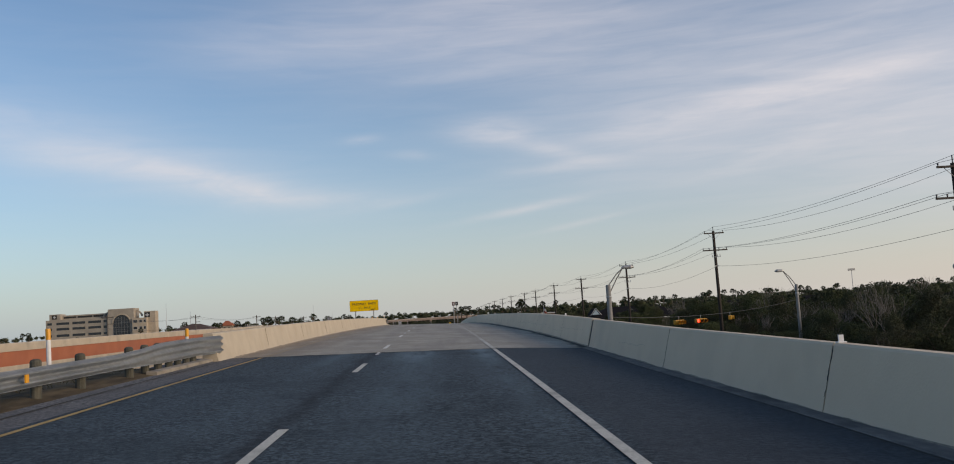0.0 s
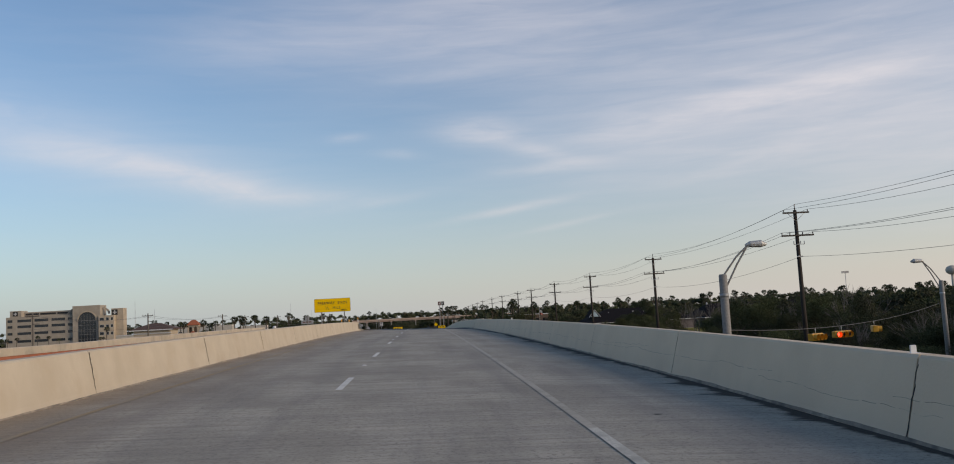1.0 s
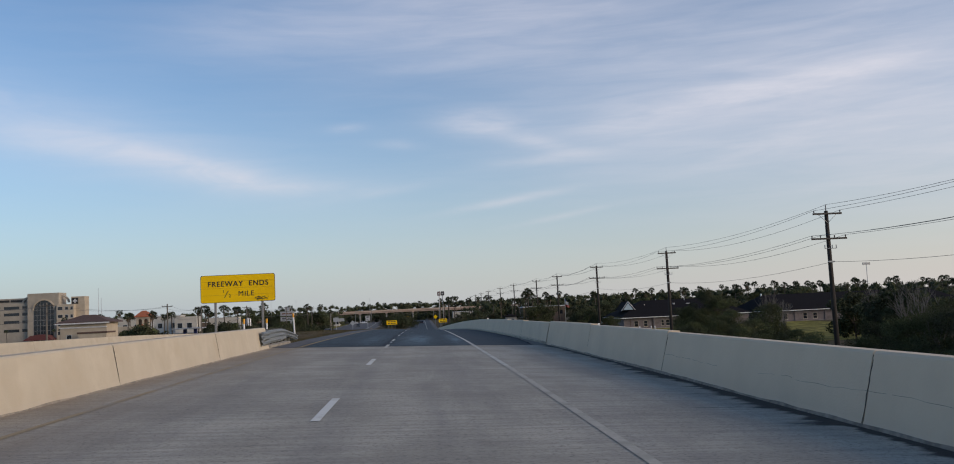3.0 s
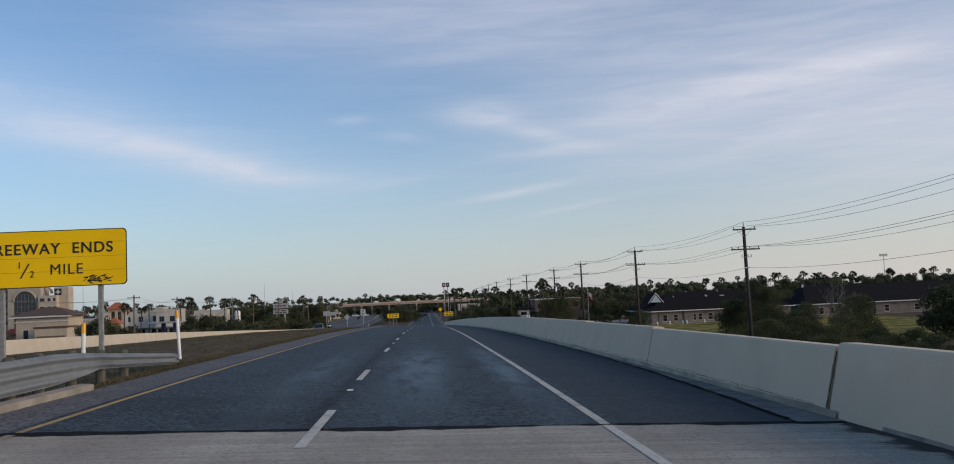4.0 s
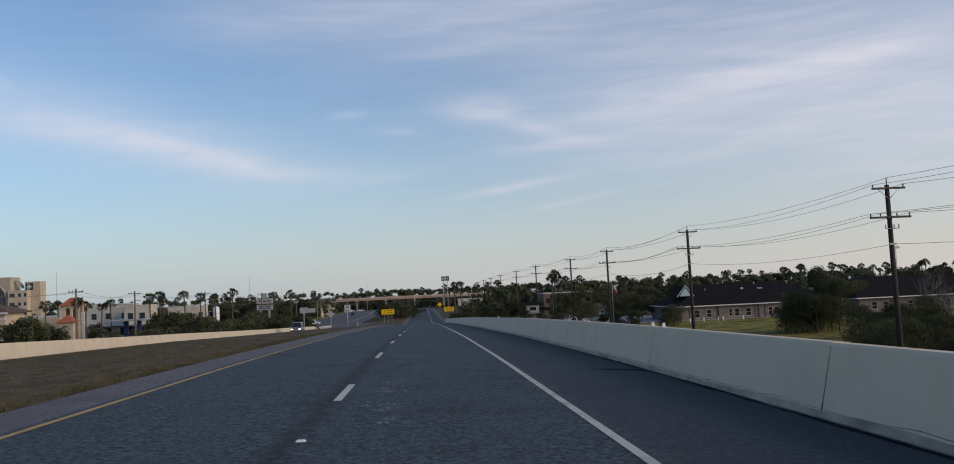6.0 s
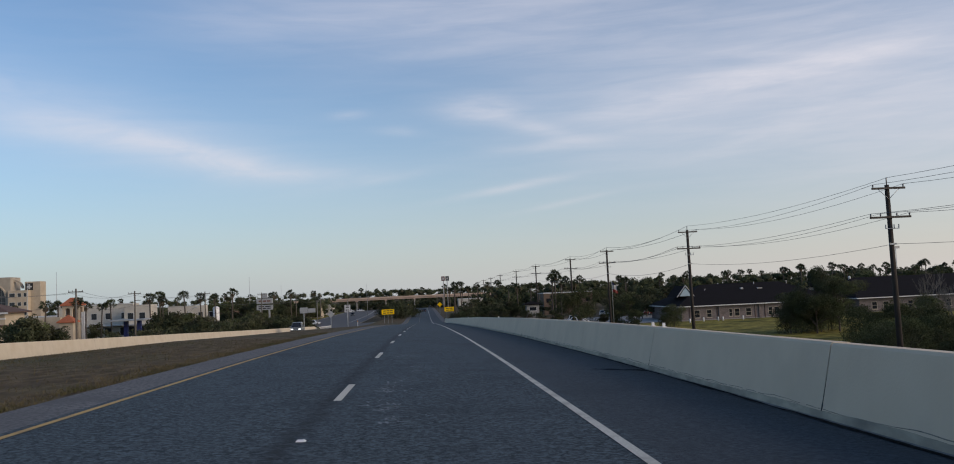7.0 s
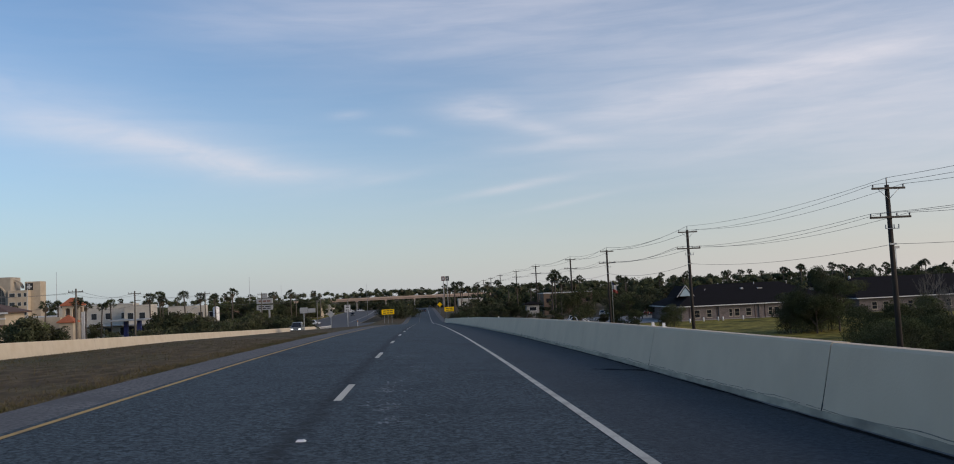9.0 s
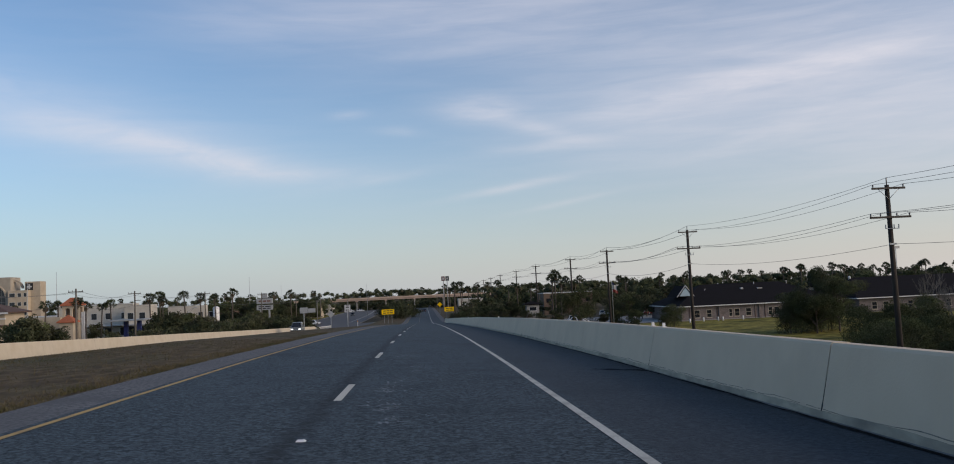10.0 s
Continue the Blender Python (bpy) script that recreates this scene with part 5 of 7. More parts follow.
def palm(label, h, seed, dead=True):
    """A fan palm: thin trunk, round head of fan leaves, hanging dead skirt."""
    r = random.Random(seed)
    t = thing("palm_tree", label, "palm tree", group="palms")
    bx, by = r.uniform(-0.4, 0.4), r.uniform(-0.4, 0.4)
    rod("trunk", [(0, 0, -0.3), (0.02, 0.02, 0.5), (bx * 0.4, by * 0.4, h * 0.5), (bx, by, h - 1.0)], [0.30, 0.21, 0.15, 0.14], PALM_BARK, t, 8)
    for name, mat, n, lo, hi in (("fronds", PALM_LEAF, 34, -30, 80), ("skirt", PALM_DEAD, 12, -85, -55)):
        if name == "skirt" and not dead:
            continue
        bm = bmesh.new()
        for k in range(n):
            a = r.uniform(0, 2 * math.pi)
            e = radians(r.uniform(lo, hi))
            d = Vector((math.cos(a) * math.cos(e), math.sin(a) * math.cos(e), math.sin(e)))
            side = d.cross(Vector((0, 0, 1))).normalized()
            up = side.cross(d)
            roll = r.uniform(-1.3, 1.3)
            side, up = side * math.cos(roll) + up * math.sin(roll), up * math.cos(roll) - side * math.sin(roll)
            stem = r.uniform(0.5, 1.0) if name == "fronds" else r.uniform(0.2, 0.6)
            c = Vector((bx, by, h - 1.0)) + d * stem
            root = Vector((bx, by, h - 1.0))
            q = [bm.verts.new(root + side * 0.03), bm.verts.new(root - side * 0.03), bm.verts.new(c - side * 0.02), bm.verts.new(c + side * 0.02)]
            bm.faces.new(q)
            lobes = 11
            for i in range(lobes):
                f = radians(-95 + 190 * i / (lobes - 1))
                dr = (d * math.cos(f) + side * math.sin(f) + up * r.uniform(-0.1, 0.1)).normalized()
                ln = r.uniform(0.5, 0.82) * (1 - 0.35 * abs(f) / 1.66)
                w = dr.cross(up).normalized() * 0.05
                tip = c + dr * ln - Vector((0, 0, 0.22 * ln))
                mid = c + dr * ln * 0.6
                bm.faces.new((bm.verts.new(c), bm.verts.new(mid - w), bm.verts.new(tip), bm.verts.new(mid + w)))
        part(name, bm, mat, t)
    return t


def planted(template, x, y, scale=1.0, turn=None, r=random.Random(3), z=None, tall=1.0):
    z = ground_z(x, y) - 0.05 if z is None else z
    turn = r.uniform(0, 360) if turn is None else turn
    return copy_thing(template, pose(x, y, z, 0, 0, turn) @ Matrix.Diagonal((scale, scale, scale * tall, 1)))


pr = random.Random(11)
woods = [
    broad_tree("dense dark green mesquite tree in the roadside thicket", 7.6, 3.6, 1, LEAF, 21000, 0.09, 0.02),
    broad_tree("dense dark green roadside thicket tree", 8.6, 3.5, 2, LEAF, 21000, 0.09, 0.02),
    broad_tree("olive green scrub tree in the thicket", 6.2, 3.4, 3, LEAF_OLIVE, 20000, 0.085, 0.0),
    broad_tree("tall dark tree with a loose crown", 9.2, 3.9, 4, LEAF_OLIVE, 22000, 0.09, 0.05),
]
far_trees = [
    broad_tree("dark green tree with a dense rounded crown", 7.6, 3.8, 5, LEAF, 4200, 0.26, 0.0),
    broad_tree("dark green broad tree among the far streets", 8.6, 3.9, 6, LEAF, 4200, 0.27, 0.0),
    broad_tree("dull olive tree with a loose crown", 8.0, 3.9, 7, LEAF_OLIVE, 4200, 0.26, 0.0),
]
shrubs = [
    broad_tree("low rounded green bush", 3.2, 2.1, 21, LEAF_OLIVE, 20000, 0.046, 0.0, "bush", 0.07),
    broad_tree("low straggling olive bush", 2.7, 2.2, 22, LEAF_OLIVE, 20000, 0.044, 0.0, "bush", 0.06),
]
far_shrubs = [
    broad_tree("dark rounded bush with small leaves", 3.2, 2.2, 23, LEAF, 2600, 0.14, 0.0, "bush", 0.07),
    broad_tree("dark straggling bush with small leaves", 2.9, 2.3, 24, LEAF, 2600, 0.14, 0.0, "bush", 0.06),
]
bare = [bare_tree("leafless pale shrub with thin upright twigs", 6.0, 31), bare_tree("leafless grey tree with fine twigs", 7.5, 32)]
palms = [palm("fan palm with a round dark crown", 10, 41), palm("fan palm with a ragged crown and brown skirt", 10, 42), palm("slender fan palm with a green crown", 10, 43, False)]

# thicket right of the road, beyond the crossing street
for row, (xa, step) in enumerate(((38.0, 4.6), (43.5, 5.0), (50.0, 5.6), (58.0, 6.4), (68.0, 7.5), (82.0, 9.5), (102.0, 12.0), (130.0, 15.0))):
    y = 66 + pr.uniform(0, 3) + row * 3
    while y < min(52 + 2.3 * xa, 250):
        x = xa + pr.uniform(-2.2, 2.2)
        t = pr.choice(far_trees if row > 2 else woods if row else (woods[0], woods[2], woods[2], woods[1]))
        s = pr.uniform(0.72, 1.08) * (0.8 if row == 0 else 0.95) * (1 + 0.02 * row)
        planted(t, x, y, s, r=pr)
        if pr.random() < 0.4 and row < 5:
            planted(pr.choice(bare), x + 1.5, y + 2, pr.uniform(0.95, 1.35), r=pr)
        y += step * pr.uniform(0.8, 1.2)
for x, y, s in ((64, 60, 1.0), (72, 52, 1.05), (80, 64, 1.0), (92, 56, 1.1), (104, 62, 1.1), (120, 70, 1.1), (58, 68, 0.9), (140, 60, 1.15), (88, 74, 1.0)):
    planted(pr.choice(far_trees), x, y, s, r=pr)
# bushes at the foot of the embankment
for k in range(34):
    y = 118 + 3.0 * k + pr.uniform(-1, 1)
    if y > 190:
        break
    planted(pr.choice(shrubs), 34.6 + pr.uniform(-2.0, 3.2), y, pr.uniform(0.9, 1.5), r=pr)
    if y > 140:
        planted(pr.choice(shrubs), 44 + pr.uniform(-5, 8), y + pr.uniform(-2, 2), pr.uniform(0.8, 1.35), r=pr)
for x, y, s in ((38.4, 200, 1.5), (40.6, 203, 1.55), (42.8, 200, 1.6), (45.5, 206, 1.7), (49, 212, 1.6), (44, 215, 1.4), (53, 205, 1.8), (47, 199, 1.6), (37.6, 196, 1.3)):
    planted(pr.choice(shrubs), x, y, s, r=pr, tall=1.25)
for x, y, s in ((46.6, 297, 1.1), (49.2, 301, 1.2), (55.8, 261, 1.35), (58.3, 263, 1.6), (60.6, 261, 1.3), (63.5, 265, 1.2)):
    planted(shrubs[0], x, y, s, r=pr, tall=1.2)
planted(woods[1], 61.0, 264, 1.2, 40)
planted(woods[3], 63.5, 261, 1.0, 200)
planted(woods[2], 59.0, 259, 1.0, 75)
planted(woods[0], 57.0, 262, 0.9, 110)
planted(woods[2], 65.5, 268, 0.85, 10)
planted(bare[0], 69.0, 238, 1.35, 0)
planted(bare[1], 66.0, 242, 1.25, 80)
planted(bare[0], 67.3, 239, 1.3, 160)
planted(bare[1], 57.5, 240, 0.5, 30)
for x, y, s in ((38.0, 303, 0.5), (41.0, 300, 0.5), (36.0, 306, 0.4), (28.0, 318, 0.6), (48, 345, 0.6), (55, 350, 0.9), (60, 365, 1.1), (68, 372, 1.1), (78, 380, 1.15), (90, 385, 1.1), (100, 392, 1.15),
                (57, 372, 0.9), (66, 390, 1.05), (112, 395, 1.1), (126, 400, 1.15), (140, 398, 1.2), (155, 402, 1.2), (170, 410, 1.2), (36, 408, 0.7), (63, 425, 0.9), (26, 400, 0.6)):
    planted(pr.choice(far_trees), x, y, s, r=pr)
for x, y, s in ((12.5, 418, 1.5), (16.7, 420, 1.8), (20.8, 422, 2.0), (24.5, 420, 1.7), (28.7, 416, 1.5), (11.0, 400, 1.0), (14.0, 392, 1.3), (18.0, 395, 1.5), (9.3, 386, 1.0), (22.5, 396, 1.6), (27.0, 392, 1.4), (31, 388, 1.2), (17, 440, 2.1), (24, 445, 2.2), (12.5, 372, 0.9)):
    planted(pr.choice(far_shrubs), x, y, s, r=pr)
planted(woods[2], 30.3, 300, 1.35, 25)
planted(far_shrubs[0], 28.6, 374, 1.0, 20)
planted(far_shrubs[1], 32.4, 376, 0.8, 70)
planted(far_trees[2], 42.0, 404, 0.95, 40)
planted(far_trees[1], 47.5, 408, 0.8, 140)
# left of the outer wall
for x, y, s in ((-58.5, 262, 1.0), (-54.6, 264, 0.8), (-56.8, 259, 1.0), (-61.5, 266, 0.9), (-50.8, 263, 0.5), 
                (-38.0, 331, 0.78), (-40.8, 334, 0.72), (-33.8, 330, 0.76), (-55, 430, 1.2), (-62, 434, 1.2), (-70, 440, 1.2)):
    planted(pr.choice(far_trees), x, y, s, r=pr)
for x, y in ((-59.6, 331), (-57.4, 334), (-55.6, 331)):
    planted(far_trees[1], x, y, 0.68, r=pr, tall=1.35)
for x, y, s in ((-56, 302, 1.0), (-44, 316, 1.7), (-47, 318, 1.8), (-51, 320, 1.7), (-54, 318, 1.6), (-64, 315, 1.3), (-41.4, 300, 1.8), (-44.8, 302, 1.6), (-38.0, 300, 1.7), (-35.0, 299, 1.5), (-48.5, 300, 1.6), (-52, 299, 1.4), (-28.4, 333, 1.8), (-29.6, 336, 1.6),
                (-62, 245, 1.1), (-47, 262, 1.0), (-43, 266, 1.1), (-68, 250, 1.0), (-70.5, 305, 0.9)):
    planted(pr.choice(far_shrubs), x, y, s, r=pr)
for k in range(34):
    planted(pr.choice(far_trees), pr.uniform(-86, -48), pr.uniform(446, 540), pr.uniform(1.0, 1.3), r=pr)
# a hedge of dark brush behind the low wall, and trees round the shops
for k in range(14):
    planted(pr.choice(far_shrubs), -56 + 2.05 * k + pr.uniform(-0.6, 0.6), 312 + pr.uniform(-6, 12), pr.uniform(1.5, 2.05), r=pr)
for x, y, s in ((-66, 352, 0.75), (-62, 356, 0.85), (-58, 350, 0.9), (-88, 372, 0.7), (-95, 380, 0.6), (-70.5, 372, 0.55), (-100, 350, 0.7), (-92, 331, 0.8), (-50, 372, 0.7), (-49, 392, 0.8)):
    planted(pr.choice(far_trees), x, y, s, r=pr)
for x, y, s in ((27, 404, 0.75), (61, 400, 0.9), (64, 396, 0.85), (60, 384, 0.8), (25, 385, 0.7), (22, 380, 0.6), (19, 372, 0.5), (50, 360, 0.9)):
    planted(pr.choice(far_trees), x, y, s, r=pr)
# thicket in the far median
for x, y, s in ((-15.0, 470, 1.7), (-12.6, 472, 1.85), (-10.4, 474, 1.9), (-8.2, 470, 1.85), (-6.2, 474, 1.7), (-4.0, 480, 1.5), (-14.4, 462, 1.5), (-9.9, 446, 1.8), (-12.0, 440, 1.6), (-8.0, 452, 1.7), (-11, 490, 1.9), (-7, 500, 1.9), (-9, 520, 1.9)):
    planted(pr.choice(far_shrubs), x, y, s, r=pr)

# palms: place and height
PALMS = ((-72.4, 318, 11.8), (-79.0, 318, 11.4), (-87.0, 345, 11.7), (-80.6, 345, 11.2), (-77.1, 345, 10.6), (-74.5, 345, 11.5), (-72.9, 370, 12.8), (-71.5, 374, 13.2), (-69.6, 370, 12.0), (-67.6, 385, 13.4),
         (-63.3, 385, 12.5), (-59.1, 385, 12.0), (-54.7, 385, 13.5), (-47.5, 450, 13.2), (-38.5, 450, 10.3), (33.7, 360, 13.2), (34.9, 362, 14.1), (35.7, 358, 12.2), (39.5, 430, 11.5), (47.9, 430, 11.5), (36.4, 430, 11.6),
         (32.2, 430, 11.6), (29.0, 430, 11.1), (51.1, 430, 11.6), (52.6, 433, 12.1))
for x, y, h in PALMS:
    planted(pr.choice(palms), x, y, h / 10 * 0.96, r=pr, tall=1.0)
PALMS_FAR = ((14.8, 560, 14.4), (18.4, 560, 14.5), (15.6, 565, 12.3), (12.6, 560, 11.8), (19.1, 560, 10.6), (22.1, 560, 12.0), (26.6, 560, 13.2), (31.1, 560, 13.6), (35.7, 560, 14.3))
for x, y, h in PALMS_FAR:
    planted(pr.choice(palms), x, y, h / 10, r=pr)
for k in range(95):
    x = -330 + 760 * (k + pr.random()) / 95
    y = pr.uniform(500, 760)
    if -60 < x < 12 and y < 760:
        y = pr.uniform(780, 900)
    planted(pr.choice(palms), x, y, pr.uniform(1.15, 1.5) * (1.1 if y > 700 else 1.0), r=pr)
for k in range(46):
    x = 76 + 250 * (k + pr.random()) / 46
    planted(pr.choice(palms), x, pr.uniform(455, 530), pr.uniform(1.12, 1.40), r=pr)
for k in range(12):
    planted(pr.choice(palms), -260 + 9 * k + pr.uniform(-3, 3), pr.uniform(470, 500), pr.uniform(0.7, 1.0), r=pr)

# the far woods, too many to count
def wood_mass(name, label, clumps, per, size, seed):
    """Leafy crowns, each a ragged knot of foliage with looser leaves about it."""
    leaves = leaf_mesh(name, clumps, per, size, seed, LEAF)
    bm = bmesh.new()
    bmesh.ops.create_icosphere(bm, subdivisions=2, radius=1.0)
    unit = np.array([v.co[:] for v in bm.verts])
    tris = np.array([[v.index for v in f.verts] for f in bm.faces])
    bm.free()
    verts = [np.array([v.co[:] for v in leaves.vertices])]
    faces = [np.arange(per * 3).reshape(-1, 3)]
    count = per * 3
    r = np.random.RandomState(seed)
    for x, y, z, rx, rz in clumps:
        a, b, c = r.uniform(0, 6, 3)
        f = 0.60 + 0.14 * np.sin(unit[:, 0] * 3.1 + a) * np.cos(unit[:, 2] * 2.7 + b) + 0.12 * np.sin(unit[:, 1] * 4.3 + c) + r.uniform(-0.07, 0.07, len(unit))
        verts.append(np.array((x, y, z)) + unit * f[:, None] * np.array((rx, rx, rz)))
        faces.append(tris + count)
        count += len(unit)
    me = bpy.data.meshes.new(name)
    me.from_pydata(np.concatenate(verts).tolist(), [], np.concatenate(faces).tolist())
    me.materials.append(LEAF)
    return tagged(new(name, me), label, "woods", kind="stuff")


def wood_band(x0, x1, y0, y1, top, n):
    """Crowns of one belt of wood: low ones in front, the tallest reach top."""
    out = []
    for k in range(n):
        x, y = x0 + (x1 - x0) * (k + pr.random()) / n, pr.uniform(y0, y1)
        s = pr.uniform(1.5, 3.2)
        zt = top * (0.90 + 0.09 * noise.noise((x * 0.05, y * 0.03, 1)) + pr.uniform(-0.05, 0.05))
        out.append((x, y, zt - s * 0.75, s, s * 0.75))
        out.append((x + pr.uniform(-2, 2), y - 2, zt * pr.uniform(0.5, 0.66), s * 1.15, s * 0.9))
        if pr.random() < 0.5:
            out.append((x + pr.uniform(-2, 2), y - 4, zt * 0.3, s * 1.2, s * 0.9))
    return out


# The third, low belt is added to stand in for shade under the overpass.
wood_mass("far_woods", "dark green woods behind the far overpass, low belt darkening its underside", wood_band(-420, 60, 745, 800, 15.4, 250) + wood_band(-60, 330, 735, 800, 15.0, 200) + wood_band(-190, 70, 728, 742, 7.0, 110), 125000, 0.40, 77)
wood_mass("far_woods", "dark green woods behind the low brick building", wood_band(26, 340, 462, 520, 12.8, 210) + wood_band(60, 300, 400, 455, 8.6, 70) + wood_band(68, 98, 390, 440, 8.0, 18) + wood_band(20, 62, 470, 500, 10.5, 22), 130000, 0.36, 78)
wood_mass("far_woods", "dark green woods behind the shops", wood_band(-150, -84, 515, 560, 10.4, 34) + wood_band(-96, -46, 545, 600, 11.0, 30) + wood_band(-420, -235, 470, 560, 7.0, 50), 50000, 0.40, 79)
wood_mass("far_woods", "dark green woods beyond the roadside thicket", [(pr.uniform(150, 260), pr.uniform(60, 330), STREET + pr.uniform(1.5, 6.5), pr.uniform(2.6, 4.2), 3.0) for k in range(90)], 20000, 0.4, 80)
for template in woods + far_trees + shrubs + far_shrubs + bare + palms:
    for o in (*template.children_recursive, template):
        bpy.data.objects.remove(o)

# dry grass blades on the median and verge
r = np.random.RandomState(9)
n = 46000
gy = np.concatenate([r.uniform(113, 175, 24000), r.uniform(-8, 22, 6000), r.uniform(113, 190, 16000)])
gx = np.where(gy > 60, r.uniform(-14.8, -6.75, n), r.uniform(-13.6, -7.3, n))
gx[30000:] = -6.66 - np.abs(r.normal(0, 0.32, 16000)) - 0.12 * np.sin(gy[30000:] * 1.7)
gz = np.array([ground_z(float(x), float(y)) for x, y in zip(gx, gy)])
ang, hgt, wid = r.uniform(0, 6.28, n), r.uniform(0.02, 0.07, n), r.uniform(0.006, 0.014, n)
hgt[30000:] *= 1.25
c, s = np.cos(ang), np.sin(ang)
base_l = np.stack([gx - c * wid, gy - s * wid, gz - 0.01], 1)
base_r = np.stack([gx + c * wid, gy + s * wid, gz - 0.01], 1)
tip = np.stack([gx + r.normal(0, 0.05, n), gy + r.normal(0, 0.05, n), gz + hgt], 1)
me = bpy.data.meshes.new("grass")
me.from_pydata(np.stack([base_l, base_r, tip], 1).reshape(-1, 3).tolist(), [], np.arange(n * 3).reshape(-1, 3).tolist())
me.materials.append(STRAW)
tagged(new("grass", me), "short brown dry grass on the median", "grass", kind="stuff")

# lawn before the brick building
bm = bmesh.new()
rows = []
for i in range(15):
    y = 222 + 100 * i / 14
    rows.append([bm.verts.new((x, y, ground_z(x, y) + 0.06)) for x in (36, 48, 60, 72, 84, 96, 110)])
for a, b in zip(rows, rows[1:]):
    for k in range(6):
        bm.faces.new((a[k], a[k + 1], b[k + 1], b[k]))
tagged(finish("lawn", bm, LAWN), "yellowish green mown lawn before the brick building", "lawn", kind="structure")


# ---- buildings ----
def window(parent, x, y, z, w, h, glass=GLASS_DARK, frame=None, face="front", name="window"):
    """A recessed window: dark pane set back in a frame; front looks to -y, side to +x."""
    d = 0.12
    bm = bmesh.new()
    f = 0.1
    if face == "front":
        add_box(bm, x, x + w, y - 0.03, y + d, z, z + f)
        add_box(bm, x, x + w, y - 0.03, y + d, z + h - f, z + h)
        add_box(bm, x, x + f, y - 0.03, y + d, z + f, z + h - f)
        add_box(bm, x + w - f, x + w, y - 0.03, y + d, z + f, z + h - f)
    else:
        add_box(bm, x - d, x + 0.03, y, y + w, z, z + f)
        add_box(bm, x - d, x + 0.03, y, y + w, z + h - f, z + h)
        add_box(bm, x - d, x + 0.03, y, y + f, z + f, z + h - f)
        add_box(bm, x - d, x + 0.03, y + w - f, y + w, z + f, z + h - f)
    fr = part(name, bm, frame or BEIGE_WALL, parent)
    if face == "front":
        box("pane", x + f, x + w - f, y - 0.006, y + 0.02, z + f, z + h - f, glass, fr)
    else:
        box("pane", x - 0.02, x + 0.006, y + f, y + w - f, z + f, z + h - f, glass, fr)
    return fr


